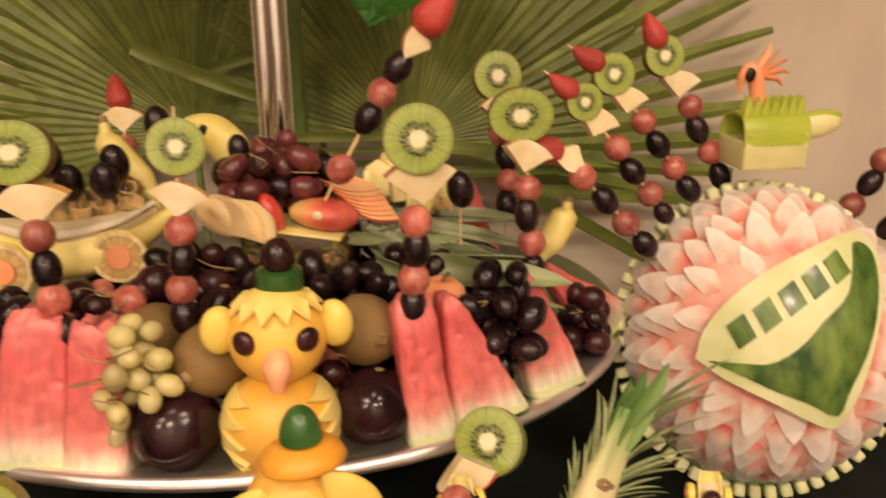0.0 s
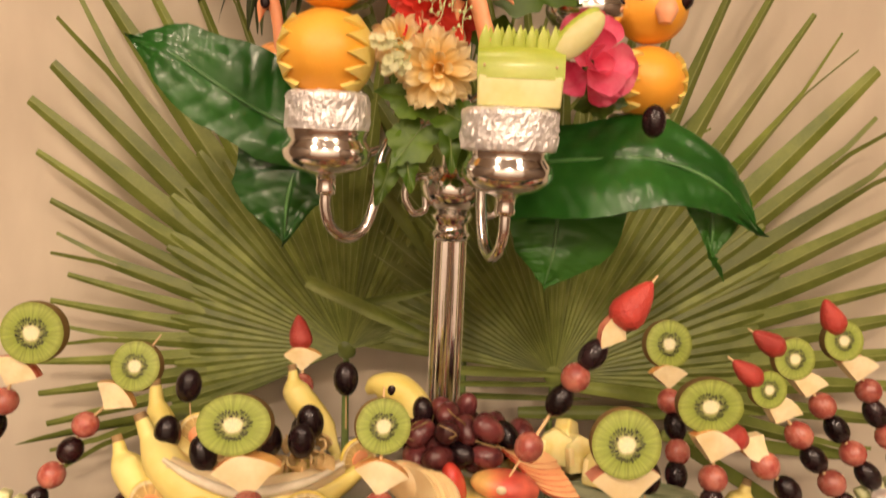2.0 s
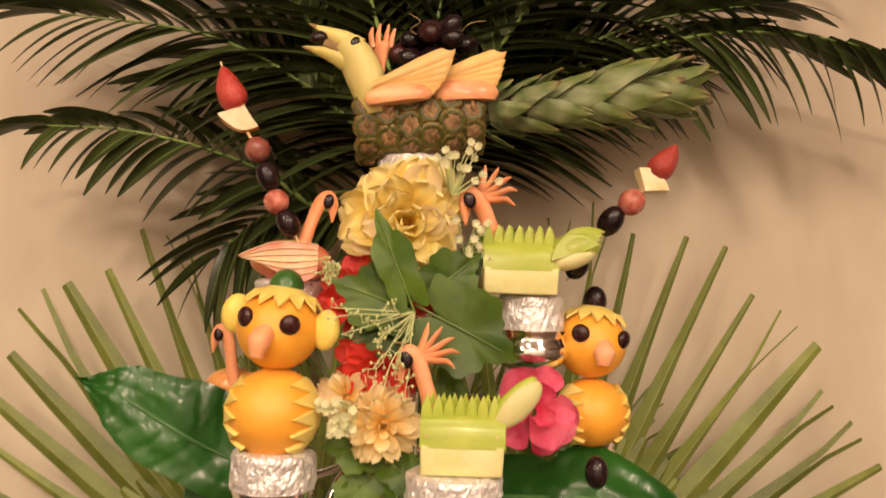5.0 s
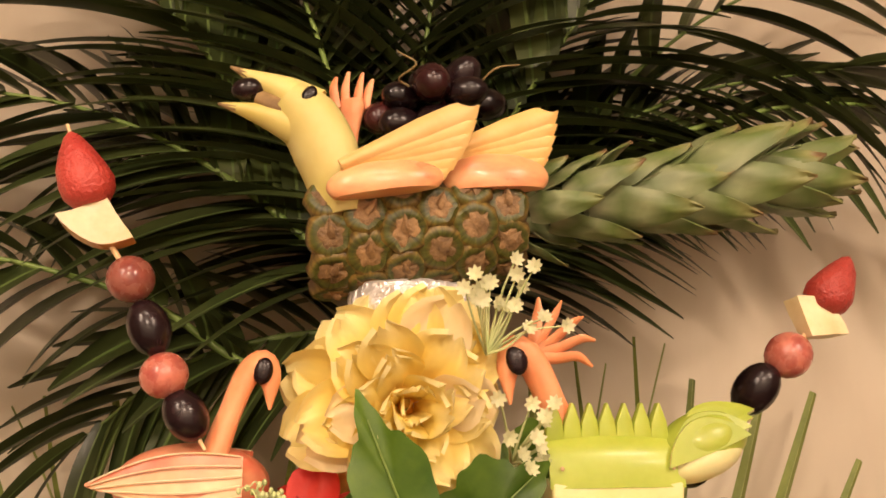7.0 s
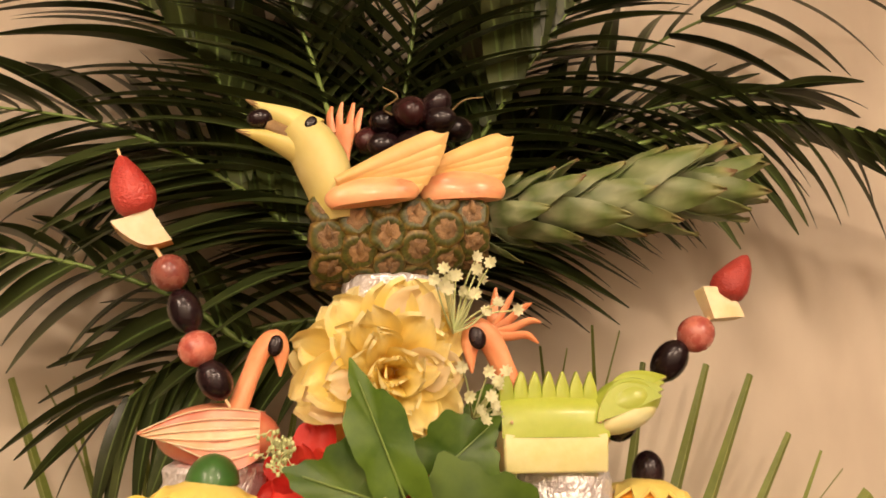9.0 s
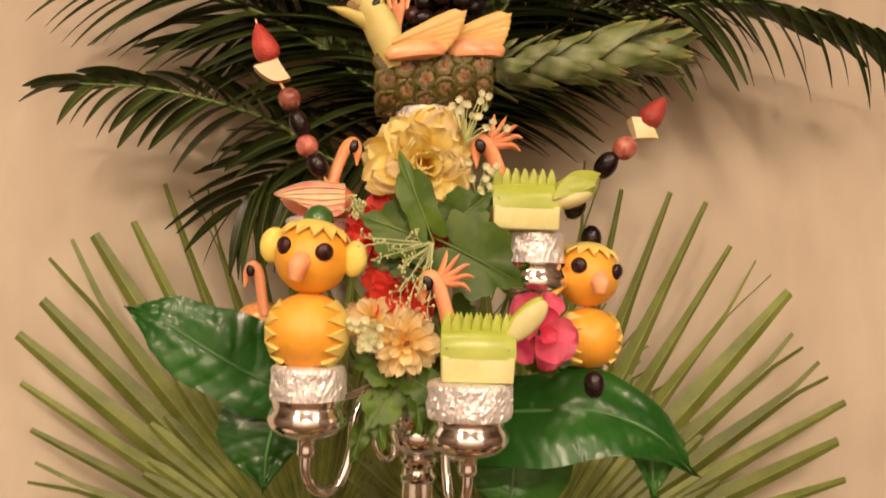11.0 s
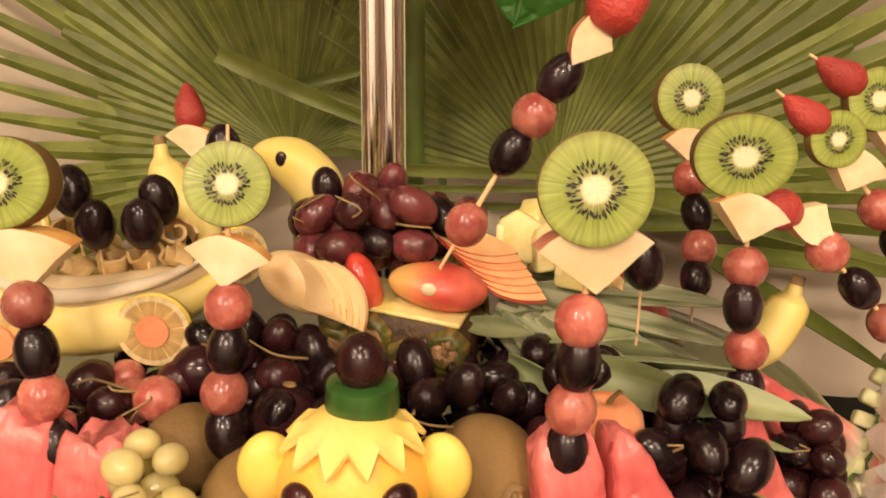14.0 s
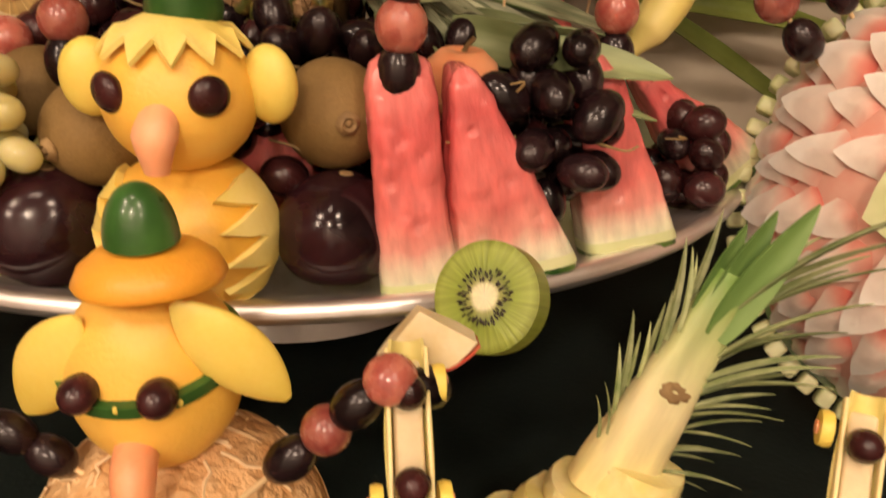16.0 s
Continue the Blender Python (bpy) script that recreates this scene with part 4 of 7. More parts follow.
EYE = data("eye", ball(0.0093, 0.006, 0.0093, 20, 12), PURPLEGRAPE)


def head(fig, x, y, z, r, turn, eye_gap, nose, ears=True, cap=True, skin=ORANGE, lean=0):
    """The head of a citrus figure, that looks along -y turned by turn degrees."""
    base = at(x, y, z, 0, lean, turn)
    hd = put("head", data("head", lumpy(ball(r * 1.02, r, r * 0.98, 32, 20), 0.0009, 40), skin), fig, base, "smooth orange citrus fruit")
    for sx in (-1, 1):
        a = math.asin(min(0.9, eye_gap / 2 / r))
        put("eye", EYE, hd, at(sx * r * math.sin(a), -r * 0.97 * math.cos(a), r * 0.22, 8, 0, sx * math.degrees(a)), "dark grape eye")
        if ears:
            part("ear", moved(ball(0.0140, 0.009, 0.0185, 20, 14), rot(0, 0, sx * -20)), YELLOWPEEL, hd, "yellow peel ear", at(sx * (r + 0.006), 0.002, r * 0.18))
    part("beak", tube([(0, -r * 0.80, -r * 0.05), (0, -r * 1.02 - nose * 0.3, -r * 0.24), (0, -r * 1.05 - nose * 0.4, -r * 0.44 - nose * 1.1)], [r * 0.25, r * 0.27, r * 0.15], 16, 9, 1.15), PALECARROT, hd, "carrot beak")
    if cap:
        part("fringe", zigzag_cap(r, 12, 0.75, 0.23), PEELWING, hd, "toothed cap of yellow peel")
    return hd


def body(fig, x, y, z, r, turn=0, wings=True, skin=ORANGE, squash=0.95):
    bd = put("body", data("body", lumpy(ball(r, r, r * squash, 36, 22), 0.001, 36), skin), fig, at(x, y, z, 0, 0, turn), "round orange citrus fruit")
    if wings:
        for sx in (-1, 1):
            part("wing", comb_strip(r, 5, sx), PEELWING, bd, "toothed strip of yellow peel")
    return bd


fig = thing("citrus_bird", "two-orange bird figure on foil with grape eyes and yellow ears", "fruit carving", at(-0.121, -0.10, 1.63), "citrus birds")
body(fig, 0, 0, 0.033, 0.0415, -6)
head(fig, 0.001, 0, 0.107, 0.037, -13, 0.041, 0.006, lean=8)
part("hat", dome(0.016, 0.018), CUCUMBER, fig, "rounded dark green cucumber end", at(0.006, 0.004, 0.144))

fig = thing("citrus_bird", "bird figure of two oranges with a black grape on its head", "fruit carving", at(0.184, -0.026, 1.625), "citrus birds")
body(fig, 0.002, 0, 0.034, 0.037, 10, True, ORANGE, 0.93)
head(fig, 0, -0.002, 0.104, 0.0355, 8, 0.045, 0.004, ears=False, lean=7)
part("hat", moved(ball(0.012, 0.012, 0.016), rot(10)), BLACKGRAPE, fig, "black grape on the head", at(0.004, 0.0, 0.146))
put("grape", GRAPES["black"], fig, at(-0.013, -0.085, -0.008), "black grape under the bird")

fig = thing("citrus_bird", "orange bird figure with cucumber hat and carrot beak on tray", "fruit carving", at(0.013, -0.288, 1.132), "citrus birds")
body(fig, 0, -0.005, 0.044, 0.043, 3, True, GOLDPEEL)
hd = head(fig, 0.002, -0.006, 0.1125, 0.035, 2, 0.043, 0.007, True, True, GOLDPEEL)
part("hat_brim", lathe([(0.0165, 0), (0.0175, 0.003), (0.0165, 0.011), (0.012, 0.012), (0.002, 0.012)], 28), CUCUMBER, fig, "thick slice of cucumber", at(0.005, 0.002, 0.146) @ Matrix.Diagonal((1, 1, 1.3, 1)))
put("grape", GRAPES["purple"], fig, at(0.005, 0.002, 0.170, s=1.05), "purple grape on top of the hat")

fig = thing("citrus_bird", "orange figure with cucumber hat and grape belt on a cantaloupe", "fruit carving", at(0.028, -0.385, 1.118), "citrus birds")
body(fig, 0, 0, 0.040, 0.035, 0, False, GOLDPEEL, 1.22)
part("hat_brim", lathe([(0.018, -0.005), (0.031, -0.006), (0.0325, -0.003), (0.029, 0.004), (0.022, 0.0095), (0.012, 0.012), (0.002, 0.012)], 36), ORANGE, fig, "curved cap of orange peel", at(0.006, -0.006, 0.089, -10, -4, 0, 0.86))
part("hat", dome(0.0135, 0.022, 20), CUCUMBER, fig, "rounded dark green cucumber end", at(0.006, -0.009, 0.1025, 0))
part("arm", moved(lathe([(0.0005 + 0.0150 * math.sin(math.pi * (0.02 + 0.96 * q / 14)) ** 0.75, -0.034 + 0.066 * q / 14) for q in range(15)], 24), Matrix.Diagonal((1, 0.42, 1, 1))), YELLOWPEEL, fig, "yellow lemon peel arm", at(-0.034, -0.016, 0.049, 0, 34, -14, 0.95))
part("arm", moved(lathe([(0.0005 + 0.0150 * math.sin(math.pi * (0.02 + 0.96 * q / 14)) ** 0.75, -0.034 + 0.066 * q / 14) for q in range(15)], 24), Matrix.Diagonal((1, 0.42, 1, 1))), YELLOWPEEL, fig, "yellow lemon peel arm", at(0.037, -0.016, 0.061, 0, -40, 12, 0.9))
part("belt", lathe([(0.0325, 0.0), (0.0362, 0.0005), (0.0362, 0.0055), (0.0325, 0.006)], 48), CUCUMBER, fig, "strip of cucumber skin", at(0, -0.001, 0.046, 6, -4))
for sx in (-0.40, 0.42):
    put("grape", GRAPES["purple"], fig, at(0.036 * math.sin(sx), -0.037 * math.cos(sx), 0.051, 90, 0, 0, 0.64), "grape on the belt")
for sx in (-0.52, 0.0, 0.62):
    part("pin", ball(0.0011, 0.0011, 0.0018, 8, 6), YELLOWPEEL, fig, "tip of a cocktail stick", at(0.0368 * math.sin(sx), -0.0372 * math.cos(sx), 0.047))
part("beak", tube([(0, -0.025, 0.022), (0.004, -0.040, 0.020), (0.006, -0.050, 0.004)], [0.0085, 0.0085, 0.007], 14, 10), CARROT, fig, "carrot peg")

gourd = thing("cantaloupe", "netted orange cantaloupe under the citrus figure", "cantaloupe", at(0.03, -0.385, 1.062))
part("rind", lumpy(ball(0.066, 0.060, 0.062, 48, 30), 0.003, 55), CANTALOUPE, gourd)
rng = random.Random(17)
threads = []
for k in range(90):
    d = Vector((rng.gauss(0, 1), rng.gauss(0, 1), rng.gauss(0.3, 1))).normalized()
    way = d.orthogonal().normalized()
    way.rotate(Matrix.Rotation(rng.uniform(0, 6.28), 3, d))
    line = []
    for j in range(7):
        q = (d + way * 0.09 * j + Vector((rng.uniform(-1, 1), rng.uniform(-1, 1), rng.uniform(-1, 1))) * 0.03).normalized()
        line.append(Vector((q.x * 0.0666, q.y * 0.0606, q.z * 0.0626)))
    threads.append(tube(line, 0.0009, 5))
tagged(part("netting", merge(*threads), BROWNNET, gourd), "raised tan netting on the rind", kind="stuff")

# ---- birds of apple and carrot ----
def carrot_head(parent, x, y, z, s=1.0, lean=0.0, comb=True, flip=1, h=0.05):
    """A bent carrot neck with a beak, a grape eye and a fringed comb."""
    base = at(x, y, z, 0, lean, 0, s)
    pts = [(0.0, 0, 0.0), (-0.004 * flip, 0, h * 0.5), (-0.008 * flip, 0, h * 0.86), (-0.0145 * flip, 0, h * 0.99), (-0.0205 * flip, 0, h * 0.86), (-0.0235 * flip, 0, h * 0.58)]
    neck = put("neck", data("neck", tube(pts, [0.0088, 0.0072, 0.0078, 0.0094, 0.0062, 0.0008], 12, 26, 0.75), CARROT), parent, base, "peeled carrot neck and beak")
    for sy in (-1, 1):
        part("eye", ball(0.0052, 0.0026, 0.0072, 14, 8), BLACKGRAPE, neck, "black grape sliver", at(-0.0165 * flip, sy * 0.0062, h * 0.93))
    if comb:
        for k, (a, ln) in enumerate(((62, 0.026), (42, 0.031), (22, 0.034), (4, 0.034), (-14, 0.030))):
            d = Vector((math.cos(radians(a)) * flip, 0, math.sin(radians(a))))
            o = Vector((-0.009 * flip, 0, h * 0.92))
            part("comb", tube([o, o + d * ln * 0.45, o + d * ln * 0.8 + Vector((0, 0, 0.001)), o + d * ln + Vector((0, 0, 0.004 - k * 0.002))], [0.004, 0.0036, 0.003, 0.0008], 8, 10, 0.5), CARROT, neck, "fringed carrot comb")
    return neck


def crescent(length, height, thick):
    n = 12
    arc = [(-length / 2 + length * i / n, height * math.sin(math.pi * i / n) ** 0.75) for i in range(n + 1)]
    out = [(length / 2 - length * i / 4, -height * 0.05 * math.sin(math.pi * i / 4)) for i in range(1, 4)]
    return slab((arc + out)[::-1], thick, 0.0, lambda i: 2 <= i)


GREENMOON = data("apple_slice", crescent(0.050, 0.018, 0.0026), GREENAPPLE, GREENFLESH, crisp=True)


def apple_block(w, d, h, crest):
    """A green apple piece: skin over the top with cut points, flesh below."""
    teeth = 7
    def f(u, v):
        a = radians(-86 + 172 * v)
        x = -w / 2 + w * u
        bulge = 1 - 0.05 * (2 * u - 1) ** 2
        sy, cz = math.copysign(abs(math.sin(a)) ** 0.7, a), max(0.0, math.cos(a)) ** 0.7
        return Vector((x, d / 2 * 1.0 * sy * bulge, h * 0.29 + h * 0.61 * cz * bulge))
    shell = sheet(f, 14, 14, 0.002)
    points = []
    for row, yy in ((0, -d * 0.30), (1, -d * 0.02)):
        for k in range(teeth):
            b = slab([(-w / teeth * 0.52, -0.006), (w / teeth * 0.52, -0.006), (w / teeth * 0.40, crest * 0.35), (w / teeth * 0.08, crest), (-w / teeth * 0.02, crest * 1.02), (-w / teeth * 0.42, crest * 0.30)], 0.004, 0.0005)
            points.append(moved(b, at(-w * 0.43 + w * 0.86 * (k + 0.45 * row) / (teeth - 0.5), yy, h * 0.86, 90 + 8 * row, 0, 0)))
    prof = [(-w * 0.485, 0), (w * 0.475, 0), (w * 0.492, h * 0.44), (-w * 0.492, h * 0.44)]
    return shell, merge(*points), moved(slab(prof, d * 0.965, 0.002), at(0, 0, 0, 90))


def apple_bird(label, x, y, z, turn, s, w, neck_at, tail=None):
    """tail: place and lean of a single wedge of apple stuck on behind."""
    b = thing("apple_bird", label, "fruit carving", at(x, y, z, 0, 0, turn, s), "apple birds")
    shell, teeth, lower = apple_block(w, 0.05, 0.060, 0.015)
    part("flesh", lower, GREENFLESH, b, "cut pale apple flesh")
    part("skin", shell, GREENAPPLE, b, "shiny green apple skin")
    part("crest", teeth, GREENAPPLE, b, "row of cut green points")
    for px in (-w * 0.42, w * 0.40):
        part("pin", ball(0.0012, 0.0008, 0.0012, 8, 6), STICK, b, "tip of a cocktail stick", at(px, -0.026, 0.033))
    carrot_head(b, *neck_at)
    if tail:
        m = at(tail[0], tail[1], tail[2], 0, -tail[3], 0)
        part("tail", moved(ball(0.027, 0.007, 0.0125, 24, 14), m), GREENFLESH, b, "pale wedge of green apple")
        part("tail_skin", moved(ball(0.0275, 0.0062, 0.0085, 24, 14), m @ at(0, 0.001, 0.0052)), GREENAPPLE, b, "green skin on the wedge")
    return b
apple_bird("green apple bird with a carrot neck on a foil block", 0.046, -0.135, 1.6215, -4, 1.0, 0.072, (-0.024, 0.004, 0.040, 1.12, -8, True, 1, 0.055), (0.046, -0.014, 0.060, 46))
bird_by_flower = apple_bird("green apple bird with a carrot neck beside the yellow flower", 0.103, -0.056, 1.7755, 0, 1.0, 0.074, (-0.017, -0.004, 0.036, 1.18, -14, True, 1, 0.055))
part("rump", moved(lumpy(ball(0.027, 0.016, 0.0165, 28, 18), 0.001, 40), rot(0, -20)), GREENAPPLE, bird_by_flower, "sliced green apple cheek", at(0.053, -0.012, 0.046))
part("rump_flesh", moved(ball(0.0235, 0.012, 0.010, 24, 14), rot(0, -20)), GREENFLESH, bird_by_flower, "pale cut underside", at(0.051, -0.0165, 0.036))
for k in range(4):
    put("apple_slice", GREENMOON, bird_by_flower, at(0.051 + 0.0022 * k, -0.026 + 0.0015 * k, 0.041 + 0.0036 * k, 78 - 9 * k, -20 - 2 * k, 0, 1.0), "thin slice of green apple")
apple_bird("green apple bird with a carrot neck on the carved watermelon", 0.463, -0.13, 1.322, 2, 1.0, 0.066, (-0.012, -0.006, 0.040, 1.0, 0, True, 1, 0.050), (0.046, -0.008, 0.038, 8))

swan = thing("apple_swan", "red apple swan with sliced wings and a carrot neck", "fruit carving", at(-0.122, -0.050, 1.7800))
part("body", moved(lumpy(ball(0.040, 0.030, 0.021, 28, 16), 0.001, 30), at(0.004, 0, 0.021)), SALMON, swan)
def wing_strip(k, n):
    """One long slice of the fanned wing, from the shoulder at +x to the point at -x."""
    def f(u, v):
        q = (k + v * 1.12) / n
        x = 0.032 - 0.074 * u * (1 - 0.36 * q * q)
        top = 0.036 + 0.007 * math.sin(math.pi * u) - 0.012 * u
        low = 0.008 - 0.013 * math.sin(math.pi * min(1, u * 0.8)) + 0.014 * u * u
        return Vector((x, -0.0012 * v - 0.004 * math.sin(math.pi * u), top + (low - top) * q * (1 - 0.25 * u * u)))
    return sheet(f, 16, 3, 0.0016)


for sy in (-1, 1):
    for k in range(6):
        strip = wing_strip(k, 6)
        m = Matrix.Translation((0, sy * (0.027 - 0.0006 * k), 0)) @ Matrix.Diagonal((1, -sy, 1, 1))
        face = part("wing_slice", strip, SWANSKIN if k in (1, 2, 3) else SALMON, swan, "thin apple slice of the wing", m)
        edge = tube([(0.031 - 0.072 * u * (1 - 0.36 * (k / 6) ** 2), -0.0016 - 0.004 * math.sin(math.pi * u), 0.036 + 0.007 * math.sin(math.pi * u) - 0.012 * u + (0.008 - 0.013 * math.sin(math.pi * min(1, u * 0.8)) + 0.014 * u * u - 0.036 - 0.007 * math.sin(math.pi * u) + 0.012 * u) * (k / 6) * (1 - 0.25 * u * u)) for u in (0, 0.2, 0.4, 0.6, 0.8, 0.98)], 0.00045, 6, 14)
        part("cut_edge", edge, APPLEFLESH, face, "cream cut edge of the slice")
carrot_head(swan, 0.014, -0.01, 0.032, 1.0, 10, False, -1, 0.054)

swan = thing("apple_swan", "small carrot and apple swan behind the orange bird", "fruit carving", at(-0.186, 0.04, 1.650))
part("body", moved(ball(0.03, 0.024, 0.02, 24, 14), at(0.0, 0, 0.018)), PEACHSKIN, swan)
carrot_head(swan, 0.004, -0.018, 0.022, 1.0, 0, False, 1, 0.056)

# ---- pineapple boat at the top ----
def leaf_blade(length, width, curl, fold, thick=0.0009, nu=10, power=0.8):
    """A pointed leaf along x, folded along its rib and curling up."""
    def f(u, v):
        w = width * (math.sin(math.pi * min(1, 0.12 + 0.88 * u)) ** power) * (1 - u) ** 0.25
        t = 2 * v - 1
        return Vector((length * u, w / 2 * t, curl * length * u * u + fold * abs(t) * w))
    return sheet(f, nu, 4, thick)


NARROWLEAF = data("crown_leaf", leaf_blade(0.072, 0.024, 0.06, 0.22, 0.0012, 12, 0.5), PALELEAF)
def scale_leaf(length, width):
    """A stiff crown leaf: broad where it clasps the stem, narrowing evenly to a sharp tip."""
    def f(u, v):
        t = 2 * v - 1
        w = width * min(1.0, 0.72 + 1.6 * u) * (1 - u ** 1.8) ** 0.75 + 0.0008
        return Vector((length * u, w / 2 * t * (1 - 0.10 * t * t), 0.004 * math.sin(math.pi * u) - 0.16 * t * t * w + 0.0012 * math.sin(11 * u + 5 * t)))
    return sheet(f, 14, 6, 0.0014)


CROWNLEAF = data("crown_leaf", scale_leaf(0.084, 0.042), CROWNSKIN)


def fruitlet_mesh(s, seed):
    """One pineapple eye: a flat six-sided cushion with a hollow middle, a ragged star of dry bract and its point."""
    cushion = lathe([(s * 0.60, -0.004), (s * 0.585, 0.0), (s * 0.54, 0.0030), (s * 0.44, 0.0046), (s * 0.32, 0.0042), (s * 0.16, 0.0032), (s * 0.02, 0.0030)], 18, lambda a, i: 1 + 0.06 * math.cos(6 * a))
    for v in cushion.verts:
        v.co += Vector((noise.noise(v.co * 260 + Vector((seed, 0, 0))), noise.noise(v.co * 260 + Vector((0, seed, 4))), 0.9 * noise.noise(v.co * 320 + Vector((3, 0, seed))))) * 0.0014
    star = lathe([(s * 0.42, 0.0034), (s * 0.30, 0.0048), (s * 0.14, 0.0046), (s * 0.02, 0.0044)], 20, lambda a, i: (0.66 + 0.36 * abs(math.cos(2.5 * a + seed)) ** 2.0 + 0.45 * noise.noise(Vector((2.2 * math.cos(a), 2.2 * math.sin(a), seed * 3.1)))))
    spike = tube([(0, 0.0, 0.004), (s * 0.06, s * 0.14, 0.0066), (s * 0.10, s * 0.36, 0.0075)], [s * 0.09, s * 0.07, s * 0.012], 6, 5, 1.6)
    for b in (star, spike):
        for q in b.faces:
            q.material_index = 1
    return data("fruitlet", merge(cushion, star, spike), PINEEYE, BRACT)


def pineapple(name, label, m, length, r, crown, top_cut, seed, rise=0.0, rows=6, around=11, blade=None, span=0.19):
    """A pineapple lying along x with its top cut off flat."""
    rng = random.Random(seed)
    p = thing(name, label, "pineapple", m)
    n = 40
    prof = []
    for i in range(n + 1):
        u = i / n
        prof.append((r * (0.86 + 0.16 * math.sin(math.pi * (0.1 + 0.8 * u))) * min(1, 0.75 + 3 * u, 0.6 + 4 * (1 - u)), length * u))
    bm = lathe(prof, 40)
    bmesh.ops.rotate(bm, verts=bm.verts, matrix=Matrix.Rotation(radians(90), 3, "Y"))
    bmesh.ops.bisect_plane(bm, geom=bm.verts[:] + bm.edges[:] + bm.faces[:], plane_co=(0, 0, top_cut), plane_no=(0, 0, 1), clear_outer=True)
    bmesh.ops.holes_fill(bm, edges=[e for e in bm.edges if e.is_boundary])
    part("body", bm, PINESKIN, p)
    part("cut_flesh", moved(slab([(0.004, -r * 0.86), (length - 0.006, -r * 0.86), (length - 0.006, r * 0.86), (0.004, r * 0.86)], 0.003, 0.001), at(0, 0, top_cut + 0.001)), PINEFLESH, p, "juicy yellow cut flesh")
    s = 2 * math.pi * r / around
    meshes = [fruitlet_mesh(s * 1.04, k) for k in range(6)]
    for i in range(rows):
        u = (i + 0.5) / rows
        rr = r * (0.86 + 0.16 * math.sin(math.pi * (0.1 + 0.8 * u))) * min(1, 0.75 + 3 * u, 0.6 + 4 * (1 - u))
        for k in range(around):
            a = 2 * math.pi * (k + 0.5 * (i % 2)) / around
            y, z = rr * math.cos(a), rr * math.sin(a)
            if z > top_cut - 0.004:
                continue
            put("fruitlet", meshes[rng.randrange(6)], p, facing((length * u, y * 0.985, z * 0.985), (0, math.cos(a), math.sin(a)), rng.uniform(-30, 30), rng.uniform(0.95, 1.08)))
    for k in range(crown):
        u = k / (crown - 1)
        a = k * 2.4
        tilt = 19 * (1 - u) ** 0.7 + 7 + rng.uniform(-6, 9)
        d = Vector((math.cos(radians(tilt)), math.sin(radians(tilt)) * math.cos(a), math.sin(radians(tilt)) * math.sin(a) + rise))
        o = Vector((length - 0.012 + span * u, 0.017 * math.cos(a) * (1 - u * 0.7), rise * span * u + 0.002 + 0.017 * math.sin(a) * (1 - u * 0.7)))
        x = d.normalized()
        out = Vector((0, math.cos(a), math.sin(a)))
        y = out.cross(x).normalized()
        z = x.cross(y)
        q = Matrix((x, y, z)).transposed().to_4x4()
        s = rng.uniform(0.8, 1.1) * (0.50 + 0.60 * min(1.0, 1.7 * u))
        put("crown_leaf", blade or CROWNLEAF, p, Matrix.Translation(o) @ q @ Matrix.Diagonal((s, s, s, 1)))
    return p


pineapple("pineapple_boat", "halved pineapple lying on foil with its long leafy crown", at(-0.062, -0.004, 1.948, 0, -6, 0), 0.128, 0.041, 38, 0.024, 21, 0.07, 6, 11)

bird = thing("banana_bird", "banana bird head with a grape in its open beak", "fruit carving", at(-0.052, -0.035, 1.955))
part("neck", tube([(0.008, 0, -0.004), (0.004, 0, 0.016), (-0.003, 0, 0.036), (-0.013, 0, 0.054), (-0.026, 0, 0.067)], [0.0165, 0.0190, 0.0215, 0.0205, 0.0145], 22, 32, 0.80), BANANA, bird, "pale yellow banana skin")
part("upper_beak", tube([(-0.010, 0, 0.062), (-0.026, 0, 0.0715), (-0.042, 0, 0.0785), (-0.058, 0, 0.0855)], [0.0140, 0.0105, 0.0062, 0.0014], 16, 18, 0.9), BANANA, bird, "upper half of the split banana tip")
part("lower_beak", tube([(-0.012, 0, 0.046), (-0.030, 0, 0.0535), (-0.048, 0, 0.0590), (-0.065, 0, 0.0625)], [0.0140, 0.0095, 0.0055, 0.0013], 16, 18, 0.9), BANANA, bird, "lower half of the split banana tip")
part("mouth", tube([(-0.016, 0, 0.0585), (-0.030, 0, 0.0640), (-0.044, 0, 0.0690)], [0.0075, 0.0062, 0.0040], 12, 10, 1.75), BROWNTIP, bird, "dark inside of the split skin")
part("beak_tip", tube([(-0.050, 0, 0.0822), (-0.061, 0, 0.0868)], [0.0036, 0.0009], 8), BROWNTIP, bird, "dry brown tip")
part("beak_tip", tube([(-0.056, 0, 0.0608), (-0.067, 0, 0.0628)], [0.0034, 0.0009], 8), BROWNTIP, bird, "dry brown tip")
put("grape", GRAPES["black"], bird, at(-0.050, -0.001, 0.0725, 0, 78, 0, 0.66), "black grape in the beak")
for sy in (-1, 1):
    part("eye", ball(0.0042, 0.002, 0.0060, 12, 8), BLACKGRAPE, bird, "black eye", at(-0.0130, sy * 0.0150, 0.0655, 0, 30, 0))
comb = thing("carrot_comb", "fringed carrot comb standing behind the banana head", "carrot", at(-0.040, -0.01, 2.012))
part("palm", tube([(0, 0, -0.02), (0, 0, 0.0), (0, 0, 0.016), (0, 0, 0.022)], [0.005, 0.007, 0.0115, 0.010], 12, 10, 0.5), CARROT, comb)
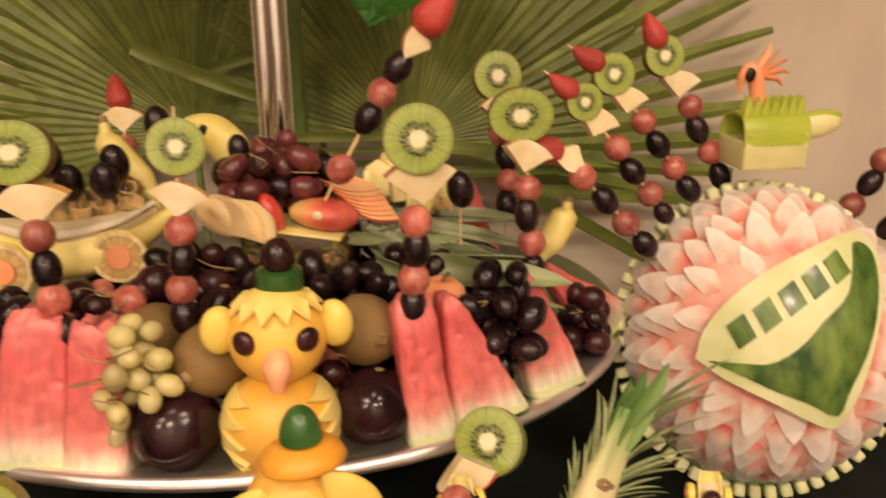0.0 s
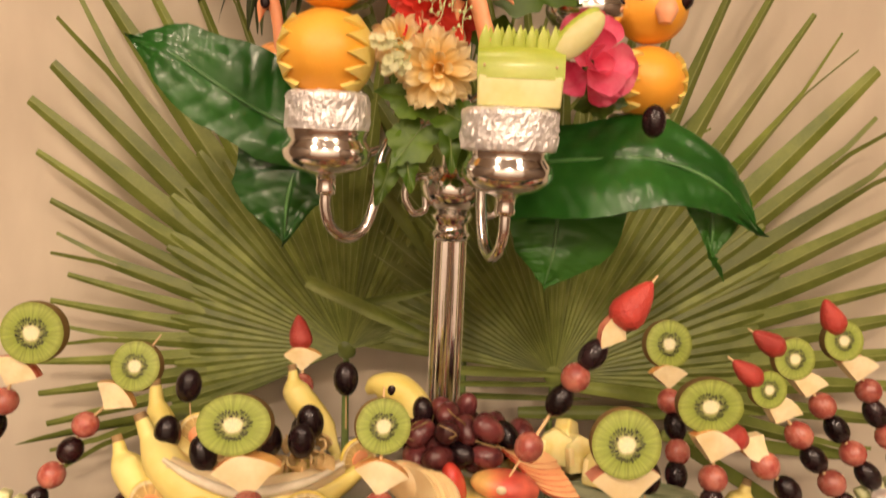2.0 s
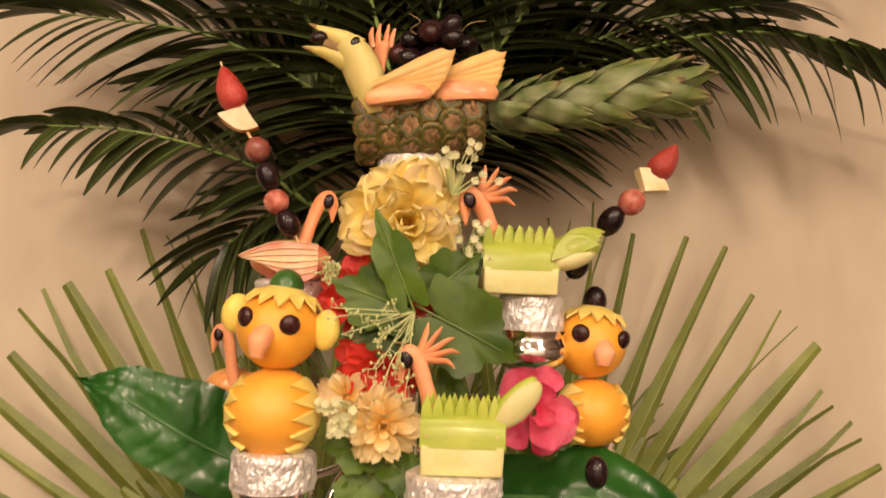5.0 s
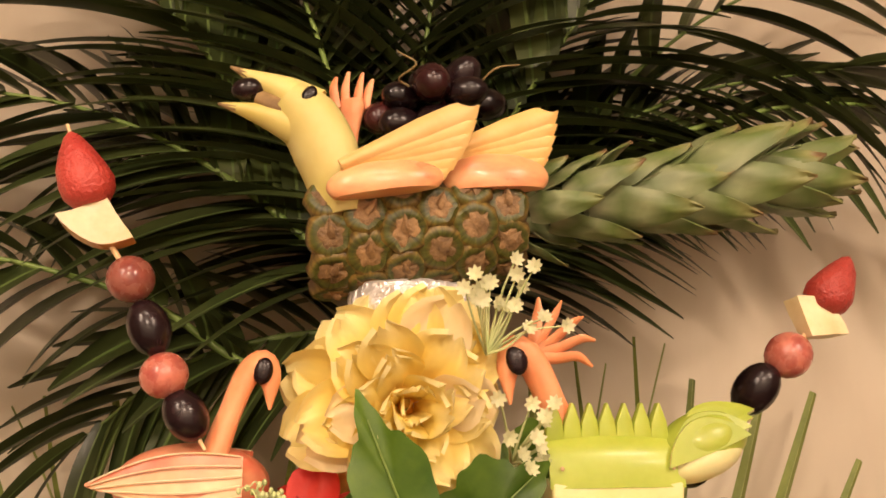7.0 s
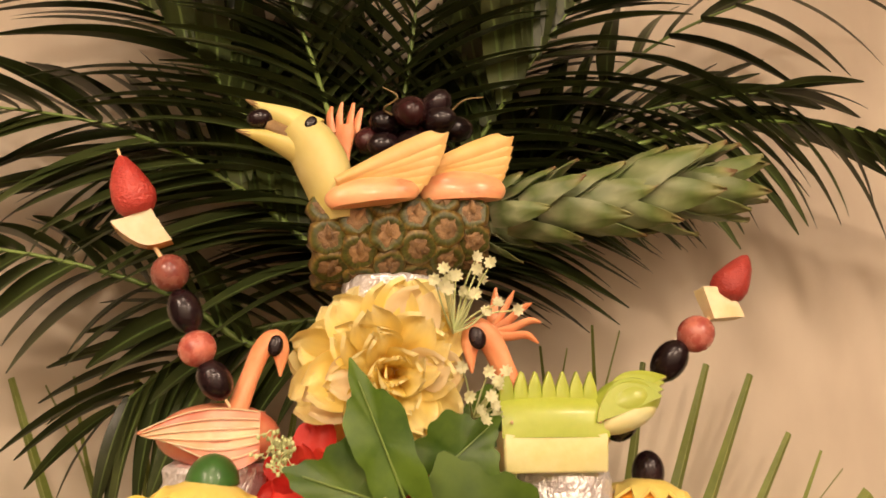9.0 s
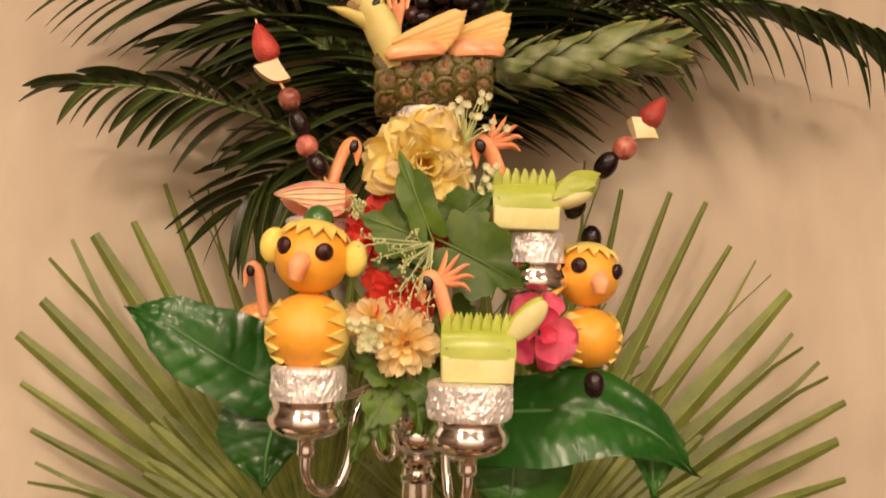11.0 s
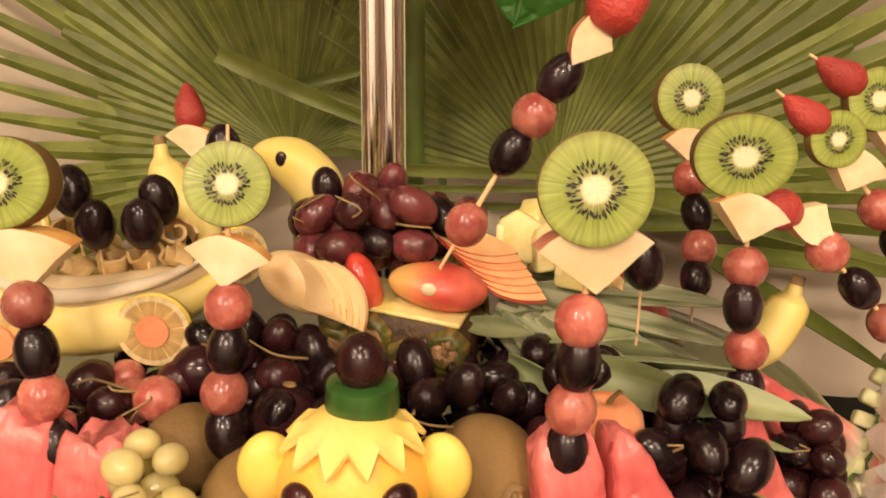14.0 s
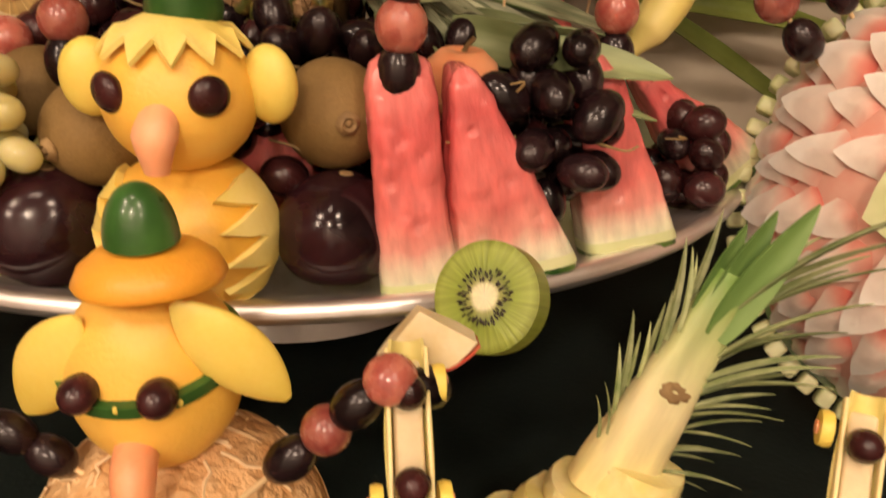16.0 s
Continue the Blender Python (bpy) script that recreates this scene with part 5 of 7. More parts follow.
for k, dx in enumerate((-0.009, -0.003, 0.004, 0.009)):
    part("finger", tube([(dx, 0, 0.016), (dx * 1.25, 0, 0.03), (dx * 1.3 + 0.002, 0, 0.038 + 0.004 * (k in (1, 2)))], [0.004, 0.0036, 0.0016], 8, 8, 0.6), CARROT, comb)


def feather_mesh():
    """A thin apple slice along x that widens to a hooked round end."""
    def f(u, v):
        t = 2 * v - 1
        w = 0.0150 * (0.50 + 0.50 * min(1.0, 1.6 * u)) * math.sqrt(max(0.0, 1 - max(0.0, (u - 0.86) / 0.14) ** 2.4))
        return Vector((u - 0.035 * t * u, w / 2 * t, -0.004 * t * t * (1 - 0.4 * u)))
    return data("feather", sheet(lambda u, v: Vector((f(u, v).x * 0.085, f(u, v).y, f(u, v).z)), 16, 6, 0.0022), WINGFLESH)


FEATHER = feather_mesh()


def wing(x, y, z, high, low, n, bulk):
    """A carved apple wing: a blushed cheek of skin with fanned slices behind it. high, low: angle and length of the outermost slices."""
    w = thing("apple_wing", "fanned wing of thin blush apple slices on the pineapple", "fruit carving", at(x, y, z), "apple wings")
    for k in range(n):
        u = k / (n - 1)
        a, ln = high[0] + (low[0] - high[0]) * u, high[1] + (low[1] - high[1]) * u
        put("feather", FEATHER, w, at(0, -0.0035 + 0.0014 * k, 0.002, 90, 0, 0) @ rot(0, 0, a) @ Matrix.Diagonal((ln / 0.085, 1, 1, 1)), "thin slice of apple")
    cheek = lumpy(ball(bulk[0], 0.010, bulk[1], 32, 20), 0.0012, 60)
    bmesh.ops.bisect_plane(cheek, geom=cheek.verts[:] + cheek.edges[:] + cheek.faces[:], plane_co=(0, 0, -bulk[1] * 0.45), plane_no=(0, 0, -1), clear_outer=True)
    bmesh.ops.holes_fill(cheek, edges=[e for e in cheek.edges if e.is_boundary])
    part("cheek", moved(cheek, at(bulk[2], 0.004, bulk[3], 0, bulk[4], 0)), BLUSH, w, "blushed apple skin")
    return w


wing(-0.046, -0.062, 1.972, (26.5, 0.087), (2.0, 0.062), 6, (0.034, 0.0135, 0.026, -0.006, -9))
wing(0.008, -0.046, 1.984, (23.0, 0.083), (3.0, 0.071), 5, (0.033, 0.016, 0.040, -0.008, -4))

# ---- flowers and leaves of the bouquet ----
def petal_mesh(name, length, width, cup, curl, material, notch=0.0, nu=9, ruffle=0.0, blunt=0.45):
    def f(u, v):
        t = 2 * v - 1
        w = width * (0.25 + 0.75 * min(1.0, 1.5 * u)) * (max(0.0, 1 - max(0.0, (u - 0.55) / 0.46) ** 2.2) ** blunt)
        wave = ruffle * u * math.sin(7 * t + 3 * u) + 0.5 * ruffle * u * math.cos(11 * u + 2 * t)
        return Vector((length * (u - notch * (1 - abs(t)) * u**3), w / 2 * t, cup * t * t * w + curl * length * u * u + wave))
    return data(name, sheet(f, nu, 8, 0.0), material)


def flower(label, m, rings, centre=None, group="flowers", loose=14):
    """rings: petal mesh, how many, tilt from the axis in degrees, offset, size."""
    fl = thing("flower", label, "flower", m, group)
    rng = random.Random(len(label))
    for mesh, count, tilt, lift, s in rings:
        for k in range(count):
            a = 360 * (k + rng.uniform(-0.25, 0.25)) / count
            put("petal", mesh, fl, rot(0, 0, a) @ at(0.004, 0, lift, rng.uniform(-18, 18), -(90 - tilt) + rng.uniform(-loose, loose), 0, s * rng.uniform(0.86, 1.1)))
    part("calyx", lathe([(0.003, -0.03), (0.004, -0.012), (0.009, -0.004), (0.006, 0.002)], 14), BOUQUETLEAF, fl)
    if centre:
        part("centre", lumpy(ball(0.006, 0.006, 0.004, 12, 8), 0.001, 200), centre, fl)
    return fl


DAHLIA = petal_mesh("petal", 0.046, 0.033, 0.10, -0.14, YELLOWPETAL, 0.08, 12, 0.0020)
DAHLIA_PALE = petal_mesh("petal", 0.044, 0.031, 0.10, -0.12, WHITEPETAL, 0.10, 10, 0.0014)
SMALLPETAL = petal_mesh("petal", 0.030, 0.017, 0.12, 0.0, YELLOWSMALL, 0.1, 8, 0.001)
REDP = petal_mesh("petal", 0.040, 0.030, 0.12, 0.05, REDPETAL, 0.1, 8, 0.0015)
PINKP = petal_mesh("petal", 0.042, 0.042, 0.26, 0.10, PINKPETAL, 0.0, 12, 0.0006, 0.5)
flower("large yellow dahlia with layered ruffled petals", facing((-0.010, -0.062, 1.843), (0.05, -1.0, -0.15)), [(DAHLIA, 11, 100, -0.008, 1.34), (DAHLIA, 9, 84, -0.002, 1.28), (DAHLIA_PALE, 4, 76, 0.002, 1.2), (DAHLIA, 8, 64, 0.004, 1.16), (DAHLIA_PALE, 2, 52, 0.007, 1.1), (DAHLIA, 7, 46, 0.008, 1.04), (DAHLIA, 7, 30, 0.013, 0.92), (DAHLIA, 6, 18, 0.016, 0.78), (DAHLIA_PALE, 2, 24, 0.016, 0.7), (DAHLIA, 5, 6, 0.018, 0.62)], YELLOWPETAL, "flowers", 20)
flower("yellow and cream dahlia low in the bouquet", facing((-0.024, -0.098, 1.655), (0.1, -1.0, -0.05)), [(SMALLPETAL, 12, 98, 0.0, 1.25), (DAHLIA_PALE, 5, 92, 0.002, 0.72), (SMALLPETAL, 11, 78, 0.005, 1.1), (SMALLPETAL, 7, 55, 0.008, 0.85), (SMALLPETAL, 4, 30, 0.010, 0.6), (SMALLPETAL, 4, 10, 0.006, 0.5)], YELLOWSMALL)
flower("yellow dahlia half hidden in the bouquet", facing((-0.055, -0.092, 1.675), (-0.3, -1.0, 0.2)), [(SMALLPETAL, 12, 94, 0.0, 1.0), (DAHLIA_PALE, 6, 76, 0.005, 0.55), (SMALLPETAL, 5, 50, 0.008, 0.75)], YELLOWSMALL)
flower("red silk flower behind the leaves", facing((-0.055, -0.06, 1.765), (-0.5, -1.0, 0.2)), [(REDP, 8, 92, 0.0, 1.0), (REDP, 7, 66, 0.004, 0.85), (REDP, 5, 35, 0.006, 0.65)], REDPETAL)
flower("red silk flower behind the leaves", facing((0.022, -0.06, 1.785), (0.3, -1.0, 0.2)), [(REDP, 8, 92, 0.0, 0.95), (REDP, 7, 60, 0.004, 0.8), (REDP, 5, 35, 0.006, 0.6)], REDPETAL)
flower("red silk flower low in the bouquet", facing((-0.030, -0.085, 1.705), (-0.1, -1.0, -0.1)), [(REDP, 9, 94, 0.0, 1.0), (REDP, 8, 68, 0.004, 0.85), (REDP, 5, 35, 0.006, 0.6)], REDPETAL)
flower("bright pink silk flower with rounded petals", facing((0.114, -0.085, 1.666), (0.25, -1.0, 0.05)), [(PINKP, 5, 82, 0.0, 1.02), (PINKP, 4, 58, 0.004, 0.86), (PINKP, 3, 26, 0.006, 0.62)], None, "flowers", 7)
flower("orange yellow flower peeking between the leaves", facing((0.034, -0.055, 1.762), (0.4, -1.0, 0.0)), [(SMALLPETAL, 8, 88, 0.0, 0.8), (SMALLPETAL, 6, 55, 0.004, 0.7)])


def lobed_leaf(length, width, lobes, teeth=0.05):
    """A leaf with a lobed, toothed edge, spread about its middle, with raised veins and a waved surface."""
    def f(u, v):
        a = 2 * math.pi * v
        edge = 1 + 0.13 * math.cos(lobes * a) + teeth * math.cos(3 * lobes * a + 0.6) - 0.30 * math.exp(-((a - math.pi) / 0.22) ** 2)
        x = length * (0.5 + 0.5 * u * edge * math.cos(a))
        y = width / 2 * u * edge * math.sin(a) * (1 - 0.25 * math.cos(a))
        vein = 0.0007 * abs(math.cos(lobes * a / 2)) * u
        return Vector((x, y, 0.16 * abs(y) - 0.12 * x * x / length + 0.0022 * math.sin(5 * a) * u * u + vein))
    bm = sheet(f, 9, 72, 0.0)
    bmesh.ops.remove_doubles(bm, verts=bm.verts, dist=0.00005)
    return bm


LOBED = (data("blade", lobed_leaf(0.075, 0.062, 5), BOUQUETLEAF), 0.075)
LONGLOBED = (data("blade", lobed_leaf(0.100, 0.040, 5, 0.03), BOUQUETLEAF), 0.100)
SMALLLEAF = (data("blade", lobed_leaf(0.04, 0.020, 3, 0.02), BOUQUETLEAF), 0.04)


def lay(p, way, normal, s):
    """A pose at p with x along way and z turned towards normal."""
    x = Vector(way).normalized()
    n = Vector(normal)
    z = (n - x * n.dot(x)).normalized()
    return Matrix.Translation(p) @ Matrix((x, z.cross(x), z)).transposed().to_4x4() @ Matrix.Diagonal((s, s, s, 1))


def leaf(p, way, roll, s, mesh=None, label="broad green lobed leaf in the bouquet"):
    me, ln = mesh or LOBED
    lf = thing("leaf", label, "leaf", lay(p, way, (0.15 * math.sin(roll), -1, 0.006 * (90 - roll)), s), "bouquet leaves")
    put("blade", me, lf)
    part("midrib", tube([(ln * u, 0, 0.0012 - 0.10 * ln * u * u) for u in (0.0, 0.3, 0.6, 0.92)], [0.0009, 0.0008, 0.0006, 0.0003], 6, 10), RACHIS, lf, "pale central vein")
    return lf


leaf((0.002, -0.112, 1.756), (-0.38, -0.16, 0.90), 75, 0.92, LONGLOBED, "dark green lobed leaf rising over the yellow dahlia")
leaf((0.003, -0.104, 1.756), (-0.90, -0.10, 0.32), 60, 1.00)
leaf((0.003, -0.104, 1.762), (0.88, -0.12, -0.42), 55, 1.28)
leaf((0.006, -0.098, 1.752), (-0.80, -0.10, -0.25), 70, 0.85)
leaf((0.010, -0.09, 1.768), (0.72, -0.10, 0.62), 65, 0.85)
leaf((0.02, -0.07, 1.70), (0.4, -0.4, -0.7), 60, 0.7)
leaf((0.05, -0.05, 1.80), (0.7, -0.2, 0.6), 80, 0.6)
leaf((-0.02, -0.08, 1.628), (-0.9, -0.4, 0.1), 40, 0.75)
leaf((-0.02, -0.09, 1.62), (0.6, -0.4, -0.3), 65, 0.6)
leaf((-0.03, -0.08, 1.61), (-0.5, -0.4, -0.7), 50, 0.7)
leaf((0.0, -0.07, 1.60), (0.5, -0.3, -0.6), 60, 0.75)
leaf((0.11, -0.06, 1.64), (0.9, -0.3, -0.1), 50, 0.6)
leaf((0.16, -0.03, 1.655), (0.5, -0.5, 0.2), 60, 0.5)
for p, w in (((-0.045, -0.085, 1.60), (-0.4, -0.3, -1)), ((-0.05, -0.088, 1.585), (0.2, -0.2, -1)), ((-0.062, -0.08, 1.57), (-0.3, -0.3, -1)), ((-0.01, -0.10, 1.605), (0.1, -0.3, -1)), ((0.0, -0.05, 1.59), (0.6, -0.2, -0.8)), ((0.02, -0.05, 1.81), (0.4, -0.5, -0.5)), ((0.03, -0.045, 1.78), (0.5, -0.5, -0.6))):
    leaf(p, w, 70, 1.0, SMALLLEAF, "small green leaf in the bouquet")


def heart(s):
    """A small flat petal with a notched end."""
    def f(u, v):
        t = 2 * v - 1
        w = s * 0.9 * math.sin(math.pi * (0.08 + 0.62 * u))
        return Vector((s * (u - 0.25 * (1 - abs(t)) * u**3), w / 2 * t, 0.12 * s * t * t))
    return sheet(f, 5, 4, 0.0)


def sprig(label, p, seed, way, count=16, reach=0.05, blossoms=True):
    """Thin branching stems, with tiny pale blossoms or with curling ends."""
    rng = random.Random(seed)
    sp = thing("flower_sprig", label, "sprig", Matrix.Translation(p), "sprigs")
    way = Vector(way).normalized()
    for k in range(count):
        d = (way + Vector((rng.uniform(-0.7, 0.7), rng.uniform(-0.5, 0.2), rng.uniform(-0.7, 0.7)))).normalized()
        ln = reach * rng.uniform(0.45, 1.0)
        end = d * ln
        if blossoms:
            part("stem", tube([Vector(), d * ln * 0.5 + Vector((0, 0, rng.uniform(-0.004, 0.006))), end], [0.0009, 0.0007, 0.0005], 5, 8), SPRIG, sp)
            tiny = []
            m = facing(end, (rng.uniform(-0.5, 0.5), -1, rng.uniform(-0.2, 0.7)), rng.uniform(0, 90))
            for q in range(4):
                tiny.append(moved(heart(0.0050), m @ rot(0, 0, 90 * q) @ rot(0, -20, 0)))
            part("blossom", merge(*tiny), BLOSSOM, sp, "tiny cream blossom")
        else:
            side = d.orthogonal().normalized() * rng.uniform(-1, 1) + Vector((0, 0, rng.uniform(-0.6, 0.6)))
            pts = [Vector(), d * ln * 0.35 + side * 0.004, d * ln * 0.65 - side * 0.003, d * ln * 0.88 + side * 0.004, end]
            stem = part("tendril", tube(pts, [0.0008, 0.0007, 0.0006, 0.0005, 0.0004], 5, 18), SPRIG, sp, "curling pale green tendril")
            for q in range(5):
                o = pts[2].lerp(end, q / 4)
                tip = o + Vector((rng.uniform(-1, 1), rng.uniform(-0.6, 0.1), rng.uniform(-1, 1))).normalized() * rng.uniform(0.005, 0.009)
                part("twig", merge(tube([o, (o + tip) / 2 + side * 0.001, tip], [0.0005, 0.0004, 0.0003], 5, 5), moved(ball(0.0013, 0.0013, 0.0017, 8, 6), Matrix.Translation(tip))), SPRIG, stem, "pale bud on a short twig")
    return sp


sprig("pale sprig of tiny blossoms under the pineapple", (0.035, -0.07, 1.868), 31, (0.3, -0.3, 1), 18, 0.055)
sprig("pale sprig of tiny blossoms beside the dahlia", (0.05, -0.06, 1.81), 32, (0.2, -0.4, 0.4), 12, 0.045)
sprig("curly pale green sprig in the bouquet", (0.002, -0.112, 1.756), 33, (-0.8, -0.25, -0.62), 15, 0.085, False)
sprig("cream sprig beside the orange bird", (-0.045, -0.105, 1.665), 34, (-0.7, -0.5, -0.2), 22, 0.04)
sprig("curly pale green sprig above the orange bird", (-0.070, -0.07, 1.790), 35, (-0.5, -0.6, 0.1), 9, 0.030, False)

# ---- big glossy leaves ----
def big_leaf(pts, above, below, tilt, label, veins=9, seed=0, material=None):
    """A wide glossy leaf along a curved rib. above, below: half widths along it on either side; tilt: how far each side leans out of the wall's plane."""
    rib = smooth_line(pts, 25)
    marks = [i / (len(above) - 1) for i in range(len(above))]
    def f(u, v):
        k = u * 24
        i = min(int(k), 23)
        c = rib[i].lerp(rib[i + 1], k - i)
        ahead = (rib[min(i + 1, 24)] - rib[max(i - 1, 0)]).normalized()
        across = ahead.cross(Vector((0.0, -1.0, 0.35))).normalized()
        nor = across.cross(ahead)
        t = 2 * v - 1
        side = above if t > 0 else below
        w = float(np.interp(u, marks, side)) * (1 + 0.05 * math.sin(13 * u + seed + 2 * (t > 0)))
        s = u * veins - 1.1 * abs(t) * w / 0.05 + seed
        groove = -0.0013 * math.exp(-(((s % 1.0) - 0.5) / 0.13) ** 2) * min(1.0, 3 * abs(t))
        pucker = 0.0012 * noise.noise(Vector((u * 26, t * 9, seed))) + 0.005 * noise.noise(Vector((u * 4 + seed, t * 2.2, 0)))
        lean = tilt[0] if t > 0 else tilt[1]
        return c + across * (t * w) + nor * (lean * abs(t) * w - 0.25 * t * t * w + groove + pucker)
    lf = thing("large_leaf", label, "leaf", None, "large leaves")
    part("blade", sheet(f, 72, 22, 0.0012), material or GLOSSLEAF, lf)
    part("midrib", tube([p + Vector((0, -0.0015, 0)) for p in rib], [0.0022] * 18 + [0.002, 0.0018, 0.0015, 0.0012, 0.001, 0.0008, 0.0006], 8), LEAFRIB, lf, "raised pale rib")
    return lf


big_leaf([(-0.135, 0.0, 1.588), (-0.185, -0.012, 1.607), (-0.235, -0.024, 1.636), (-0.280, -0.028, 1.664), (-0.322, -0.018, 1.677)], (0.070, 0.058, 0.050, 0.034, 0.0), (0.030, 0.044, 0.042, 0.032, 0.0), (0.35, 0.15), "broad dark glossy leaf spreading behind the arms", 9, 0.3)
big_leaf([(-0.135, 0.012, 1.610), (-0.155, 0.004, 1.575), (-0.168, -0.004, 1.530), (-0.172, -0.004, 1.480)], (0.045, 0.066, 0.062, 0.0), (0.030, 0.030, 0.034, 0.0), (0.2, 0.1), "broad dark glossy leaf hanging below the arms", 7, 1.4)
big_leaf([(0.060, -0.022, 1.572), (0.125, -0.052, 1.580), (0.187, -0.072, 1.583), (0.248, -0.076, 1.561), (0.297, -0.062, 1.515)], (0.066, 0.062, 0.056, 0.030, 0.0), (0.040, 0.046, 0.050, 0.036, 0.0), (0.55, -0.1), "broad dark glossy leaf with bright highlights behind the arms", 11, 2.0)
big_leaf([(0.105, 0.0, 1.575), (0.108, -0.010, 1.520), (0.105, -0.016, 1.480), (0.098, -0.014, 1.447)], (0.050, 0.046, 0.042, 0.0), (0.085, 0.078, 0.050, 0.0), (0.1, 0.1), "broad light green leaf hanging under the glossy leaf", 7, 0.6, FRESHLEAF)
big_leaf([(0.240, -0.045, 1.570), (0.252, -0.052, 1.535), (0.256, -0.052, 1.488)], (0.020, 0.022, 0.0), (0.030, 0.044, 0.0), (0.1, 0.1), "dark leaf end folded downward", 4, 1.4, FRESHLEAF)

# ---- fan palms behind the stand ----
def fan_blade(length, dtheta, join, forked, seed, pinch=0.0):
    """One pleat of a fan leaf along x: it widens to where the blades part, then tapers to a blunt tip or to two prongs."""
    rng = random.Random(seed)
    bm = bmesh.new()
    rows = 18
    bend, droop = rng.uniform(-0.035, 0.035), rng.uniform(0.0, 0.035)
    split = rng.uniform(0.80, 0.90) if forked else 2.0
    last = None
    for i in range(rows + 1):
        u = 0.02 + 0.98 * i / rows
        x = length * u
        half = min(x, length * join) * math.tan(dtheta / 2)
        if u > join:
            half *= max(0.42, 1 - 0.55 * ((u - join) / (1 - join)) ** 1.3)
        fold = half * (0.80 if u < join else 0.80 - 0.4 * (u - join) / (1 - join))
        half *= 1 - pinch * min(1.0, max(0.0, (u - join * 0.75) / (0.9 - join))) ** 0.7
        z0 = 0.02 * u - droop * max(0, u - 0.6) ** 2 * 6 * length
        y0 = bend * max(0, u - join) ** 2 * 3
        gap = 0.07 * half + max(0.0, u - split) * length * 0.16
        row = [bm.verts.new(p) for p in ((x, y0 - half - gap, z0), (x, y0 - gap, z0 + fold), (x, y0 + gap, z0 + fold), (x, y0 + half + gap, z0))]
        if last:
            bm.faces.new((last[0], row[0], row[1], last[1]))
            bm.faces.new((last[2], row[2], row[3], last[3]))
            if u < split:
                bm.faces.new((last[1], row[1], row[2], last[2])).material_index = 1
        last = row
    return data("blade", bm, PALMLEAF, PALMRIDGE, smooth=False)


def fan(label, hub, start, end, count, length, seed, lean, join=0.66, inner=0.56):
    """A fan leaf about its hub; angles in degrees from +x towards up, in a plane near the wall."""
    rng = random.Random(seed)
    f = thing("fan_palm_leaf", label, "palm leaf", Matrix.Translation(hub), "fan palm leaves")
    step = (end - start) / (count - 1)
    kinds = [fan_blade(1.0, radians(step * 1.08), join, k in (1, 2, 5), seed + k, (0.05, 0.15, 0.25, 0.35, 0.60, 0.70, 0.55)[k]) for k in range(7)]
    for k in range(count):
        a = radians(start + step * k)
        ln = length(start + step * k) * rng.uniform(0.955, 1.03)
        x = Vector((math.cos(a), lean + rng.uniform(-0.015, 0.015), math.sin(a))).normalized()
        nor = (Vector((0, -1, 0)) - x * -x.y).normalized()
        y = nor.cross(x)
        q = Matrix((x, y, nor)).transposed().to_4x4()
        upright = 48 < start + step * k < 118
        put("blade", kinds[rng.randrange(4, 7) if upright else rng.randrange(4)], f, Matrix.Translation((0, 0.003 * (k % 2), 0)) @ q @ Matrix.Diagonal((ln, ln, ln * 0.6, 1)))
    fine = int(count * 1.5)
    narrow = (end - start) / (fine - 1)
    pleats = [fan_blade(1.0, radians(narrow * 1.06), 0.86, False, seed + 9 + k) for k in range(3)]
    for k in range(fine):
        a = radians(start + narrow * k)
        x = Vector((math.cos(a), lean, math.sin(a))).normalized()
        nor = (Vector((0, -1, 0)) - x * -x.y).normalized()
        q = Matrix((x, nor.cross(x), nor)).transposed().to_4x4()
        ln = length(start + narrow * k) * inner * rng.uniform(0.90, 1.08)
        put("pleat", pleats[rng.randrange(3)], f, Matrix.Translation((0, -0.004, 0)) @ q @ Matrix.Diagonal((ln, ln, ln * 0.6, 1)))
    part("stalk", tube([(0, 0.004, 0.0), (0.0, 0.012, -0.1), (0.005, 0.02, -0.29)], [0.004, 0.005, 0.006], 10, 12), RACHIS, f)
    part("hub", lumpy(ball(0.014, 0.006, 0.014, 14, 10), 0.002, 90), PALMLEAF, f)
    return f


LEFT_REACH = ((20, 0.46), (90, 0.54), (104, 0.575), (109, 0.59), (118, 0.59), (128, 0.592), (139, 0.575), (143, 0.56), (149, 0.50), (159, 0.44), (167, 0.41), (176, 0.42), (204, 0.45))
RIGHT_REACH = ((-14, 0.5), (10, 0.55), (30, 0.60), (43, 0.61), (52, 0.62), (60, 0.655), (68, 0.655), (72, 0.63), (82, 0.635), (100, 0.58), (172, 0.47))


def reach(table):
    return lambda a: float(np.interp(a, [k for k, _ in table], [v for _, v in table]))


fan("broad green fan palm leaf standing against the wall", (-0.125, 0.235, 1.305), 14, 204, 33, reach(LEFT_REACH), 41, 0.10, 0.52)
fan("broad green fan palm leaf standing against the wall", (0.158, 0.215, 1.285), -14, 172, 33, reach(RIGHT_REACH), 42, 0.13, 0.54)
fan("green fan palm leaf with narrow blades behind the others", (0.04, 0.275, 1.34), 8, 176, 34, lambda a: 0.40 + 0.05 * math.cos(radians(a - 90)), 43, 0.04, 0.45)

